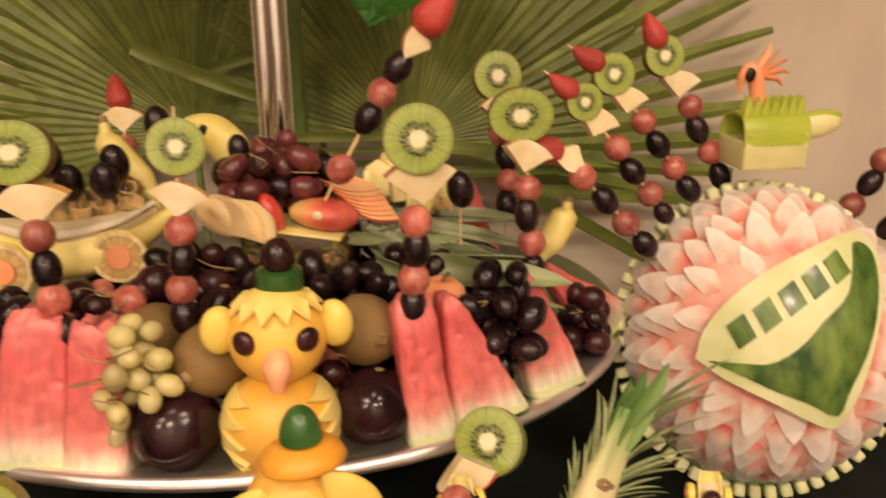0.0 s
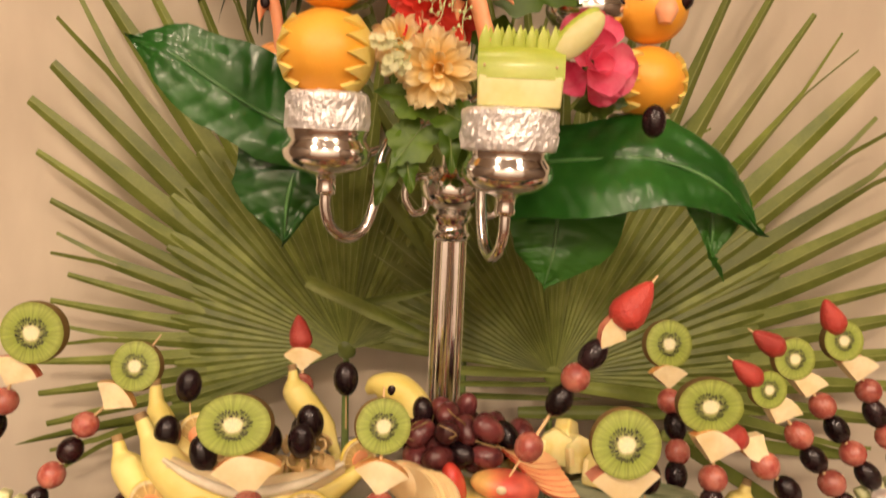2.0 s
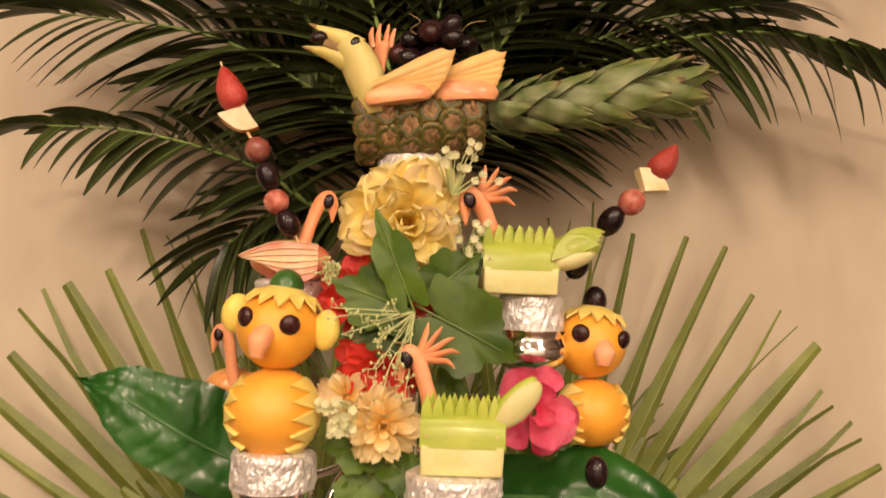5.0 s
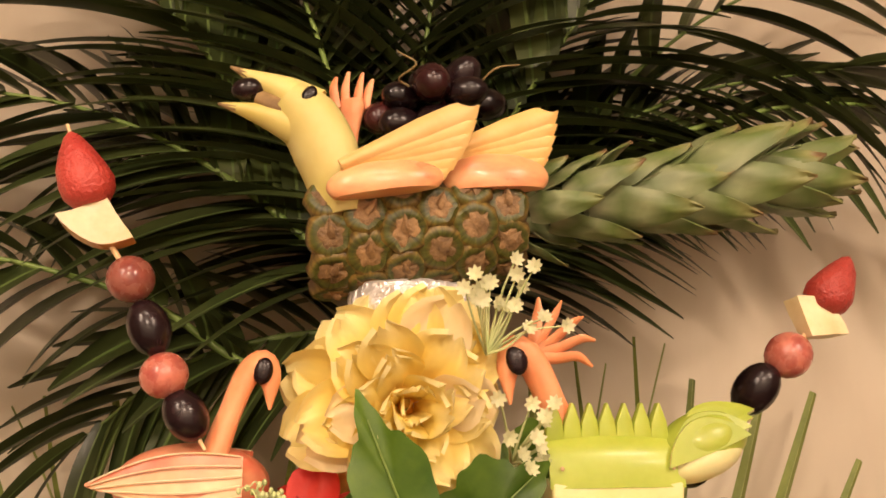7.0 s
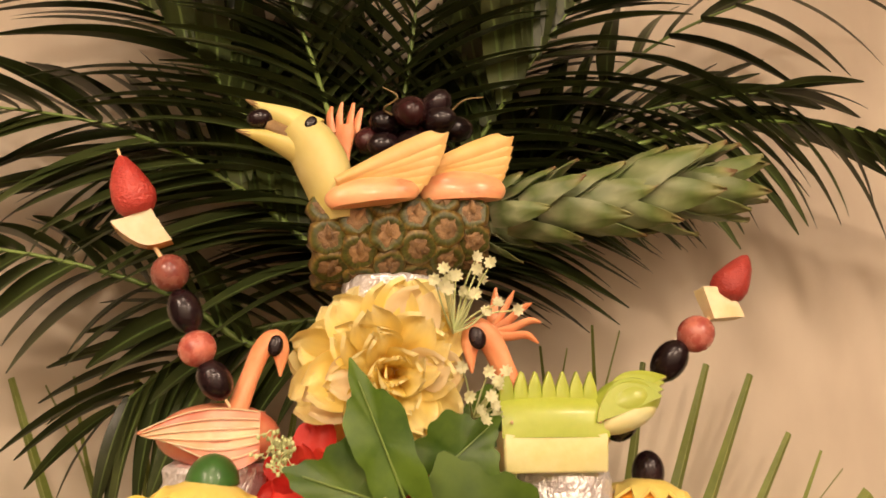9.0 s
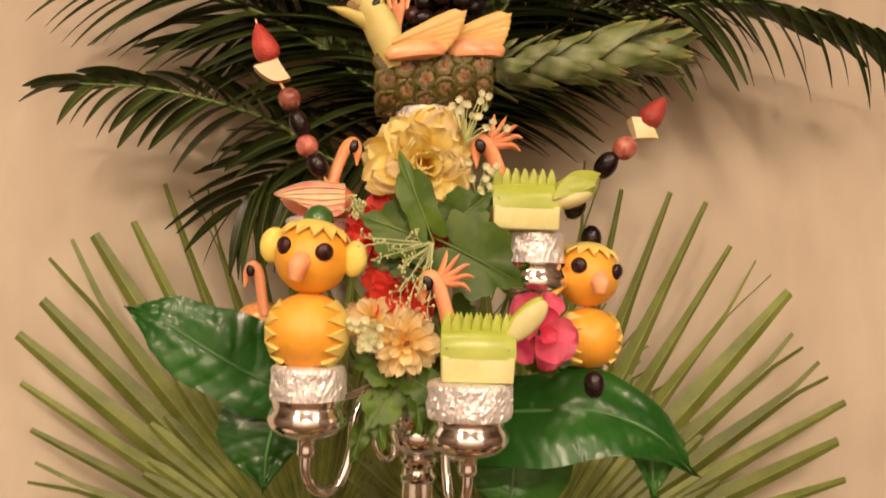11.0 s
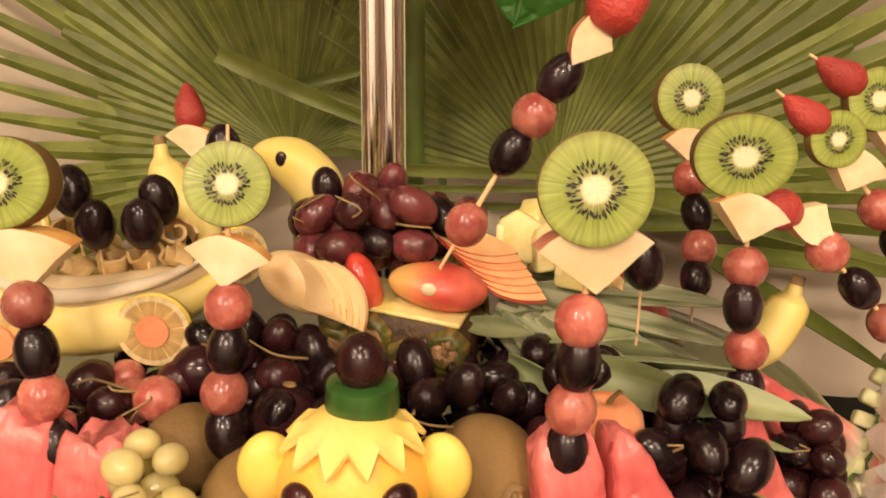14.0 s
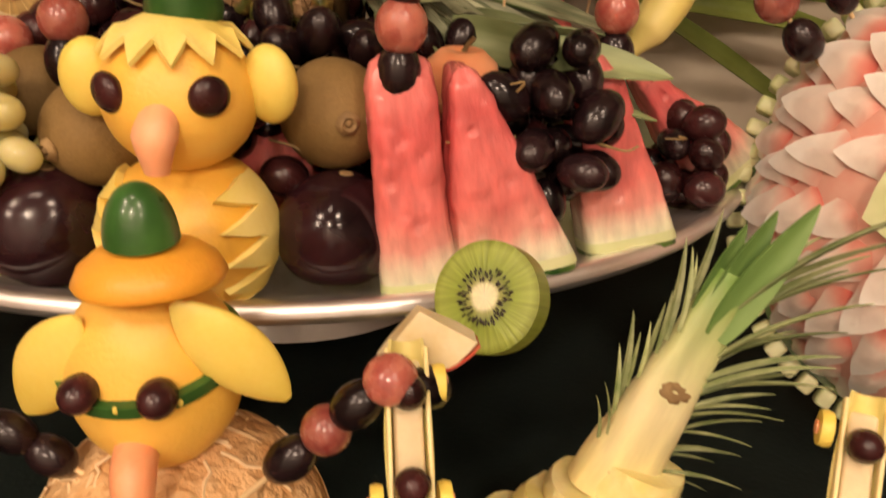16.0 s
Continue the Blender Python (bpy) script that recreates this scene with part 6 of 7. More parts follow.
# ---- dark feather palm fronds above ----
def leaflet_mesh(length, width):
    """A narrow drooping blade with a raised pale rib down its middle."""
    bm = bmesh.new()
    last = None
    for i in range(10):
        u = i / 9
        w = width * (math.sin(math.pi * (0.12 + 0.86 * u)) ** 0.7) * (1 - 0.3 * u) / 2
        sag = -0.26 * length * u * u
        row = [bm.verts.new((length * u, t * w, 0.30 * abs(t) * w + sag + (0.0004 if abs(t) < 0.5 else 0))) for t in (-1, -0.10, 0.10, 1)]
        if last:
            for k in range(3):
                q = bm.faces.new((last[k], row[k], row[k + 1], last[k + 1]))
                q.material_index = k % 2
        last = row
    return data("leaflet", bm, FROND, LEAFLETRIB)
BROAD = [leaflet_mesh(0.092, 0.036), leaflet_mesh(0.086, 0.033), leaflet_mesh(0.098, 0.038)]
LEAFLETS = [leaflet_mesh(0.15, 0.030), leaflet_mesh(0.14, 0.026), leaflet_mesh(0.16, 0.032)]


def frond(pts, pairs, size, seed, label="dark green artificial feather palm frond", bare=0.12, droop=0.0, leaflets=None):
    rng = random.Random(seed)
    f = thing("palm_frond", label, "palm frond", Matrix.Translation(pts[0]), "palm fronds")
    line = smooth_line([Vector(p) - Vector(pts[0]) for p in pts], 30)
    part("stem", tube(line, [0.0042 - 0.0032 * i / 29 for i in range(30)], 7), RACHIS, f)
    for k in range(pairs):
        u = bare + (1 - bare) * k / (pairs - 1)
        j = min(int(u * 29), 28)
        c = line[j].lerp(line[j + 1], u * 29 - j)
        ahead = (line[j + 1] - line[j]).normalized()
        across = ahead.cross(Vector((0, -0.8, 0.5))).normalized()
        for sgn in (-1, 1):
            open_a = 0.95 - 0.45 * u + rng.uniform(-0.12, 0.12)
            way = ahead * math.cos(open_a) + across * sgn * math.sin(open_a) + Vector((0, -0.12 + rng.uniform(-0.1, 0.1), -0.10 - droop * u))
            s = size * (0.62 + 0.55 * math.sin(math.pi * (0.18 + 0.70 * u))) * rng.uniform(0.88, 1.08)
            if k == pairs - 1:
                way = ahead + across * sgn * 0.15
            put("leaflet", (leaflets or LEAFLETS)[rng.randrange(3)], f, aim(c, way, sgn * 18 + rng.uniform(-18, 18), s))
    return f


CROWN = (0.01, 0.16, 1.90)
frond([CROWN, (-0.10, 0.16, 1.872), (-0.19, 0.165, 1.922), (-0.282, 0.17, 1.952), (-0.369, 0.17, 1.966), (-0.455, 0.17, 1.967)], 17, 1.0, 51, bare=0.2, droop=0.2, leaflets=BROAD)
frond([CROWN, (-0.12, 0.17, 2.02), (-0.27, 0.20, 2.10), (-0.46, 0.20, 2.12)], 26, 1.0, 52)
frond([CROWN, (-0.09, 0.19, 2.05), (-0.20, 0.22, 2.20), (-0.32, 0.22, 2.30)], 26, 1.0, 53)
frond([CROWN, (-0.04, 0.18, 2.08), (-0.09, 0.20, 2.24), (-0.16, 0.18, 2.38)], 26, 1.0, 54)
frond([CROWN, (0.02, 0.19, 2.08), (0.04, 0.20, 2.24), (0.05, 0.18, 2.40)], 26, 1.0, 55)
frond([CROWN, (0.08, 0.18, 2.05), (0.16, 0.20, 2.18), (0.25, 0.18, 2.31)], 26, 1.0, 56)
frond([CROWN, (0.12, 0.18, 2.03), (0.28, 0.20, 2.14), (0.46, 0.19, 2.18)], 28, 1.0, 57, droop=0.3)
frond([CROWN, (0.14, 0.19, 2.04), (0.29, 0.19, 2.105), (0.42, 0.18, 2.135), (0.57, 0.18, 2.130), (0.68, 0.17, 2.10)], 24, 0.86, 58, droop=0.75)
frond([CROWN, (0.14, 0.20, 2.06), (0.34, 0.23, 2.25), (0.58, 0.21, 2.36)], 15, 1.0, 59, droop=0.3)
frond([CROWN, (-0.08, 0.17, 1.90), (-0.17, 0.18, 1.875), (-0.24, 0.19, 1.82)], 16, 0.9, 60)
frond([CROWN, (0.08, 0.24, 2.0), (0.2, 0.26, 2.08), (0.33, 0.26, 2.10)], 22, 0.95, 61)
frond([CROWN, (-0.06, 0.24, 2.0), (-0.17, 0.26, 2.08), (-0.30, 0.26, 2.06)], 22, 0.95, 62)
frond([CROWN, (-0.01, 0.25, 2.02), (-0.03, 0.26, 2.14), (-0.08, 0.26, 2.26)], 22, 0.95, 63)
frond([CROWN, (0.05, 0.25, 2.02), (0.11, 0.26, 2.14), (0.15, 0.26, 2.26)], 22, 0.95, 64)
for k, (dx, dz, ex, ez) in enumerate(((-0.12, 0.26, -0.22, 0.44), (0.0, 0.28, 0.0, 0.5), (0.12, 0.26, 0.21, 0.42), (0.23, 0.20, 0.40, 0.30), (-0.06, 0.22, -0.08, 0.42), (0.06, 0.22, 0.12, 0.40))):
    frond([CROWN, (CROWN[0] + dx * 0.5, 0.25, CROWN[2] + dz * 0.55), (CROWN[0] + dx, 0.29, CROWN[2] + dz), (CROWN[0] + ex, 0.29, CROWN[2] + ez)], 24, 0.95, 70 + k)
pot = thing("palm_plant", "slender dark trunk carrying the palm fronds", "palm", Matrix.Translation((0.01, 0.16, TABLE)))
part("trunk", tube([(0, 0, 0), (0.004, 0.01, 0.45), (0, 0, 0.91)], [0.012, 0.010, 0.012], 12, 14), RACHIS, pot)

# ---- carved watermelons ----
def plate_on(c, r, normal_m, f_outline, lift, thick, n=16):
    """A closed outline laid on a ball: rings shrink to the middle, each point is pushed out to the ball."""
    bm = bmesh.new()
    pts = f_outline
    rings = []
    steps = 6
    for j in range(steps):
        k = 1 - j / steps
        ring = []
        for x, y in pts:
            px, py = x * k + c[0] * (1 - k), y * k + c[1] * (1 - k)
            z = math.sqrt(max(1e-6, (r + lift) ** 2 - px * px - py * py))
            ring.append(bm.verts.new((px, py, z)))
        rings.append(ring)
    z = math.sqrt((r + lift) ** 2 - c[0] ** 2 - c[1] ** 2)
    mid = bm.verts.new((c[0], c[1], z))
    m = len(pts)
    for lo, hi in zip(rings, rings[1:]):
        for i in range(m):
            bm.faces.new((lo[i], lo[(i + 1) % m], hi[(i + 1) % m], hi[i]))
    for i in range(m):
        bm.faces.new((rings[-1][i], rings[-1][(i + 1) % m], mid))
    deep = (r + lift - thick) / (r + lift)
    skirt = [bm.verts.new(v.co * deep) for v in rings[0]]
    for i in range(m):
        bm.faces.new((skirt[i], skirt[(i + 1) % m], rings[0][(i + 1) % m], rings[0][i]))
    bmesh.ops.recalc_face_normals(bm, faces=bm.faces)
    bm.transform(normal_m)
    return bm


def petal_carving(length, width, r=0.12):
    """A pointed petal lying on the round of the melon, its tip a little proud."""
    def f(u, v):
        t = 2 * v - 1
        w = width * (0.80 + 0.45 * u) * (1 - u**1.5) + 0.0012
        y = w / 2 * t
        return Vector((length * u, y * (1 + 0.08 * math.sin(9 * u)), 0.0045 * (1 - abs(t)) * math.sin(math.pi * min(1.0, u + 0.2)) - 0.0035 + 0.0125 * u - (length * u) ** 2 / (2 * r) - y * y / (2 * r)))
    return data("carved_petal", sheet(f, 9, 6, 0.0016), PETALPINK)


CARVED = [petal_carving(0.048, 0.035), petal_carving(0.044, 0.037), petal_carving(0.051, 0.033)]


def carved_melon(label, x, y, z, r, stretch, front, seed, plaque):
    """A watermelon carved all over into pointed petals about the axis `front`, with a toothed rim of rind behind."""
    rng = random.Random(seed)
    me = thing("carved_watermelon", label, "carved watermelon", at(x, y, z), "carved watermelons")
    q = Vector(front).to_track_quat("Z", "Y").to_matrix().to_4x4()
    sc = Matrix.Diagonal((1, 1, stretch, 1))
    core = ball(r * 0.962, r * 0.962, r * 0.962 * stretch, 40, 26)
    part("core", lumpy(core, 0.004, 30), MELONBODY, me, "pink inner flesh")
    rows = 9
    for i in range(rows):
        th = radians(4 + 84 * i / (rows - 1))
        count = max(5, int(2 * math.pi * math.sin(th + 0.12) * r / 0.027))
        for k in range(count):
            a = 2 * math.pi * (k + 0.5 * (i % 2) + rng.uniform(-0.15, 0.15)) / count
            n = Vector((math.sin(th) * math.cos(a), math.sin(th) * math.sin(a), math.cos(th)))
            t = Vector((math.cos(th) * math.cos(a), math.cos(th) * math.sin(a), -math.sin(th)))
            if plaque and inside_shield(plaque.inverted() @ (q @ (n * r))):
                continue
            p = sc @ (q @ (n * r * 0.957))
            way = (q @ (t + n * (0.0 + 0.035 * rng.random())))
            nn = q @ n
            xx = way.normalized()
            yy = nn.cross(xx).normalized()
            zz = xx.cross(yy)
            mm = Matrix((xx, yy, zz)).transposed().to_4x4()
            s = rng.uniform(0.85, 1.15)
            put("carved_petal", CARVED[rng.randrange(3)], me, Matrix.Translation(p) @ mm @ Matrix.Diagonal((s, s, s, 1)))
    teeth = 58
    tooth = data("rind_tooth", box(0.0105, 0.018, 0.013, 0.0025), PALERIND)
    for k in range(teeth):
        a = 2 * math.pi * k / teeth
        d = Vector((math.cos(a), math.sin(a), -0.10))
        p = sc @ (q @ (d * r * 1.06))
        x3 = q @ Vector((-math.sin(a), math.cos(a), 0))
        z3 = q @ Vector((math.cos(a), math.sin(a), 0))
        mm = Matrix((x3, z3.cross(x3), z3)).transposed().to_4x4()
        put("rind_tooth", tooth, me, Matrix.Translation(p) @ mm)
    back = ball(r * 1.02, r * 1.02, r * 1.02, 40, 26)
    bmesh.ops.bisect_plane(back, geom=back.verts[:] + back.edges[:] + back.faces[:], plane_co=(0, 0, -r * 0.08), plane_no=(0, 0, 1), clear_outer=True)
    bmesh.ops.holes_fill(back, edges=[e for e in back.edges if e.is_boundary])
    back.transform(sc @ q)
    part("rind", back, RIND, me, "dark striped green rind")
    return me, q, sc


def shield(k=1.0, low=False):
    """A rounded shield, point down; low: only its lower field."""
    corners = [(-0.082, 0.026), (-0.066, 0.041), (-0.038, 0.050), (0.0, 0.051), (0.048, 0.045), (0.080, 0.036), (0.084, 0.016), (0.065, -0.010), (0.036, -0.038), (0.010, -0.060), (-0.012, -0.072), (-0.026, -0.064), (-0.050, -0.031), (-0.072, 0.002)]
    if low:
        corners = [(-0.076, 0.020), (-0.060, 0.007), (-0.039, -0.005), (-0.015, -0.006), (0.010, 0.0), (0.036, 0.005), (0.055, 0.020), (0.068, 0.032), (0.077, 0.018), (0.060, -0.008), (0.032, -0.034), (0.004, -0.052), (-0.012, -0.064), (-0.028, -0.044), (-0.046, -0.023), (-0.064, 0.003)]
    loop = smooth_line([(x, y, 0) for x, y in corners + corners[:1]], 45)[:-1]
    return [(p.x * k, p.y * k) for p in loop]


def inside_shield(p):
    if p.z < 0:
        return False
    pts, hit = shield(0.78), False
    for (x0, y0), (x1, y1) in zip(pts, pts[1:] + pts[:1]):
        if (y0 > p.y) != (y1 > p.y) and p.x < (x1 - x0) * (p.y - y0) / (y1 - y0) + x0:
            hit = not hit
    return hit


def melon_plaque(me, r, spin):
    """A smooth shield of rind: pale border, green lower field and dark bars where a word is cut."""
    part("plaque", plate_on((-0.005, -0.01), r, spin, shield(), 0.0075, 0.016), PALERIND, me, "smooth pale shield cut in the rind")
    part("green_field", plate_on((0.0, -0.035), r, spin, shield(1.0, True), 0.0094, 0.004), RIND, me, "green striped rind field")
    for k in range(5):
        x = -0.046 + 0.0218 * k
        bar = [(x - 0.0080, 0.016), (x + 0.0070, 0.017), (x + 0.0080, 0.036), (x - 0.0070, 0.035)]
        part("bar", plate_on((x, 0.026), r, spin, bar, 0.0094, 0.003), RIND, me, "dark green bar cut from the rind")


spin = Vector((-0.022, -0.105, 0.048)).to_track_quat("Z", "Y").to_matrix().to_4x4() @ rot(0, 0, 33)
me, q, sc = carved_melon("watermelon carved into pink petals with a green shield", 0.452, -0.185, 1.168, 0.122, 1.16, (-0.36, -1.0, 0.5), 71, spin)
melon_plaque(me, 0.124, sc @ spin)
carved_melon("watermelon carved into pink petals with a toothed rim", -0.426, -0.19, 1.142, 0.115, 1.12, (0.24, -1.0, 0.25), 72, None)

# ---- watermelon slices on the tray ----
def melon_slice(label, x, y, z, w_low, w_top, h, thick, rx, ry, rz, seed, shift=0.0):
    """A standing slice: green skin and pale rind at the foot, narrower and ragged at the top."""
    def shape(q):
        u = max(0.0, min(1.0, q / h))
        tip = 1.0 if u < 0.9 else max(0.12, math.sqrt(max(0.0, 1 - ((u - 0.9) / 0.1) ** 2)))
        w = (w_low / 2 + (w_top - w_low) / 2 * u**1.1) * (0.55 + 0.45 * tip)
        return w, thick / 2 * (1 - 0.12 * u) * (0.6 + 0.4 * tip), shift * u
    levels = [0.006 + (h - 0.006) * k / 44 for k in range(45)]
    bm = pillar(levels, shape, 44)
    for v in bm.verts:
        p = v.co * 26 + Vector((seed * 7, 0, 0))
        k = min(1.0, max(0.0, (v.co.z - 0.012) / 0.03))
        push = Vector((noise.noise(p), noise.noise(p + Vector((5, 5, 5))), 0.0)) * 0.0030
        fibre = Vector((noise.noise(v.co * 120 + Vector((0, seed, 0))), noise.noise(v.co * 130 + Vector((seed, 0, 7))), 0)) * 0.0011
        pit = Vector((0, 1, 0)) * max(0.0, noise.noise(Vector((v.co.x * 170, seed, v.co.z * 120))) - 0.36) * 0.011 * (1 if v.co.y < 0 else -1)
        ragged = Vector((0, 0, 1)) * (noise.noise(v.co * 130 + Vector((seed, 0, 0))) * 0.008 * max(0.0, (v.co.z / h - 0.82) / 0.18))
        v.co += (push + fibre + pit + ragged) * k
    sl = thing("watermelon_slice", label, "watermelon", at(x, y, z, rx, ry, rz), "watermelon slices")
    part("flesh", bm, MELON, sl, "wet red watermelon flesh")
    part("rind", pillar([0.0, 0.003, 0.006], shape, 44), PALERIND, sl, "pale green rind")
    part("skin", pillar([-0.0035, -0.002, 0.0], lambda q: (w_low / 2 - 0.0006, thick / 2 - 0.0006, 0.0), 44), RIND, sl, "thin dark green outer skin")
    return sl


WM = "juicy red watermelon slice standing on its pale rind"
melon_slice(WM, -0.168, -0.278, 1.147, 0.060, 0.042, 0.112, 0.045, -10, 6, 6, 1)
melon_slice(WM, -0.122, -0.285, 1.138, 0.050, 0.036, 0.116, 0.045, -10, 3, -6, 2)
melon_slice(WM, -0.288, -0.185, 1.160, 0.060, 0.014, 0.105, 0.034, -12, 14, 22, 3, 0.016)
melon_slice(WM, -0.240, -0.200, 1.162, 0.052, 0.022, 0.112, 0.034, -12, 10, 14, 4, 0.01)
melon_slice(WM, 0.127, -0.283, 1.148, 0.041, 0.034, 0.114, 0.040, -8, -7, 6, 5)
melon_slice(WM, 0.176, -0.266, 1.153, 0.066, 0.016, 0.106, 0.036, -8, -8, 14, 6, -0.018)
melon_slice(WM, 0.243, -0.222, 1.150, 0.056, 0.026, 0.108, 0.034, -12, -8, 16, 7, -0.014)
melon_slice(WM, 0.326, -0.125, 1.158, 0.062, 0.014, 0.100, 0.03, -14, -40, 24, 8, -0.01)
melon_slice(WM, 0.036, -0.245, 1.15, 0.07, 0.05, 0.06, 0.03, -10, 0, 0, 9)
melon_slice("red watermelon piece between the skewers", 0.205, -0.085, 1.20, 0.05, 0.02, 0.11, 0.03, 0, -14, 10, 10)

# ---- round fruit on the tray ----
def whole_kiwi(x, y, z, r, rx, rz, label="whole fuzzy brown kiwi fruit on the tray"):
    k = thing("kiwi_fruit", label, "kiwi", at(x, y, z, rx, 0, rz), "whole kiwis")
    part("skin", lumpy(ball(r, r * 1.12, r, 36, 22), 0.0012, 40), KIWISKIN, k)
    part("calyx", lumpy(lathe([(0.006, 0), (0.0058, 0.0015), (0.0035, 0.0035), (0.002, 0.002), (0.0008, 0.004)], 12), 0.0012, 300), BROWNTIP, k, "dry brown calyx", at(0, -r * 1.11, 0, 90))
    return k


whole_kiwi(-0.038, -0.266, 1.216, 0.028, 4, -28)
whole_kiwi(0.078, -0.250, 1.226, 0.0285, -8, 22)
whole_kiwi(-0.085, -0.235, 1.225, 0.024, 0, -20)


def plum(x, y, z, r, rz):
    ob = thing("plum", "", "plum", at(x, y, z, 10, 0, rz))
    part("skin", lumpy(ball(r, r * 0.97, r * 0.95, 44, 28), 0.0022, 42, r * 90), PLUM, ob)
    part("stem_scar", lathe([(0.004, 0), (0.0035, 0.001), (0.0015, 0.0012), (0.0005, 0.0005)], 10), BROWNTIP, ob, "small brown stem scar", facing((0.2 * r, 0.15 * r, 0.91 * r), (0.2, 0.15, 1)))
    return tagged(ob, "large shiny dark purple plum on the tray", "plum", "plums")


plum(-0.064, -0.290, 1.172, 0.0335, 0)
plum(0.083, -0.280, 1.174, 0.0315, 40)
plum(-0.088, -0.195, 1.252, 0.018, 10)
plum(-0.035, -0.22, 1.235, 0.022, 50)


def pip_fruit(name, label, x, y, z, r, material, cat):
    f = thing(name, label, cat, at(x, y, z))
    part("skin", lathe([(0.002, -r * 0.82), (r * 0.5, -r * 0.9), (r * 0.9, -r * 0.5), (r, 0.0), (r * 0.9, r * 0.55), (r * 0.55, r * 0.86), (r * 0.2, r * 0.86), (0.002, r * 0.72)], 36), material, f)
    part("stalk", tube([(0, 0, r * 0.7), (0.002, -0.001, r * 0.95), (0.006, -0.003, r * 1.2)], 0.0014, 7, 8), STEM, f, "thin brown stalk")
    return f


pip_fruit("persimmon", "small orange red fruit with a green stalk", 0.142, -0.232, 1.240, 0.021, CARROT, "fruit")

# ---- bananas and citrus slices ----
def banana(label, pts, r, tip_up=True, group="bananas"):
    b = thing("banana", label, "banana", Matrix.Translation(pts[0]), group)
    line = [Vector(p) - Vector(pts[0]) for p in pts]
    part("skin", tube(line, [r * 0.32, r * 0.42, r * 0.9, r, r, r * 0.92, r * 0.5, r * 0.25], 10, 36), BANANA, b)
    part("tip", tube([line[0], line[0] + (line[0] - line[1]).normalized() * 0.006], [r * 0.34, r * 0.3], 8), BROWNTIP, b, "brown cut stem end")
    return b


boat = banana("hollowed yellow banana boat lying along the heaped fruit", [(-0.272, -0.135, 1.335), (-0.260, -0.142, 1.315), (-0.228, -0.165, 1.291), (-0.172, -0.178, 1.273), (-0.112, -0.168, 1.282), (-0.066, -0.150, 1.310)], 0.0195)
part("cut_edge", tube([(0.030, -0.036, -0.021), (0.060, -0.047, -0.0325), (0.100, -0.0535, -0.0405), (0.150, -0.0435, -0.0345), (0.182, -0.031, -0.021)], [0.0015, 0.0032, 0.0040, 0.0032, 0.0015], 10, 28, 1.3), BANANARIM, boat, "white cut edge of the hollowed banana")
part("hollow", tube([(0.034, -0.032, -0.026), (0.060, -0.036, -0.0385), (0.100, -0.041, -0.0465), (0.150, -0.032, -0.040), (0.180, -0.022, -0.028)], [0.006, 0.0105, 0.0130, 0.0105, 0.006], 14, 24, 1.1), BANANAFLESH, boat, "pale flesh inside the hollowed banana")
banana("yellow banana lying along the heaped fruit", [(-0.270, -0.105, 1.357), (-0.266, -0.11, 1.335), (-0.25, -0.125, 1.305), (-0.205, -0.13, 1.287), (-0.15, -0.125, 1.285), (-0.09, -0.12, 1.30)], 0.017)
banana("yellow banana lying along the heaped fruit", [(-0.295, -0.13, 1.312), (-0.288, -0.135, 1.295), (-0.262, -0.15, 1.275), (-0.22, -0.15, 1.262), (-0.16, -0.14, 1.258)], 0.016)
banana("short banana end rising behind the skewers", [(0.270, -0.148, 1.297), (0.266, -0.15, 1.283), (0.252, -0.158, 1.262), (0.238, -0.165, 1.243)], 0.0135)
banana("yellow banana standing behind the skewer", [(-0.150, -0.07, 1.365), (-0.145, -0.075, 1.345), (-0.12, -0.09, 1.318), (-0.10, -0.10, 1.290)], 0.014)


def banana_bird(x, y, z, turn, label):
    b = thing("banana_bird", label, "fruit carving", at(x, y, z, 0, 0, turn), "banana birds")
    part("head", tube([(-0.028, 0, 0.014), (-0.018, 0, 0.02), (0.0, 0, 0.016), (0.016, 0, 0.0), (0.022, 0, -0.03)], [0.004, 0.0125, 0.0200, 0.0205, 0.015], 18, 24, 0.85), BANANA, b)
    for sy in (-1, 1):
        part("eye", ball(0.004, 0.002, 0.005, 12, 8), BLACKGRAPE, b, "black eye", at(-0.002, sy * 0.0168, 0.022))
    return b


banana_bird(-0.048, -0.108, 1.344, -8, "banana bird head with a black eye behind the kiwi slice")


MEMBRANE = data("membrane", box(0.010, 0.0008, 0.0012, 0.0003, 1), PALEPEEL)


def citrus_slice(x, y, z, normal, s=1.0):
    c = thing("orange_slice", "orange slice with a carrot disc in its middle", "orange slice", facing((x, y, z), normal, 0, s), "orange slices")
    part("rind", lathe([(0.0255, -0.003), (0.0272, -0.002), (0.0275, 0.0015), (0.0258, 0.003)], 40), YELLOWPEEL, c)
    part("flesh", lathe([(0.0262, -0.0036), (0.0264, 0.0), (0.0262, 0.0036), (0.013, 0.004), (0.001, 0.004)], 40), ORANGECUT, c, "juicy orange segments")
    for k in range(10):
        put("membrane", MEMBRANE, c, rot(0, 0, 36 * k + 8) @ Matrix.Translation((0.0175, 0, 0.0034)))
    part("carrot_disc", lathe([(0.0115, 0.003), (0.012, 0.005), (0.0115, 0.0065), (0.006, 0.0068), (0.001, 0.0066)], 28), CARROT, c, "round slice of carrot")
    return c


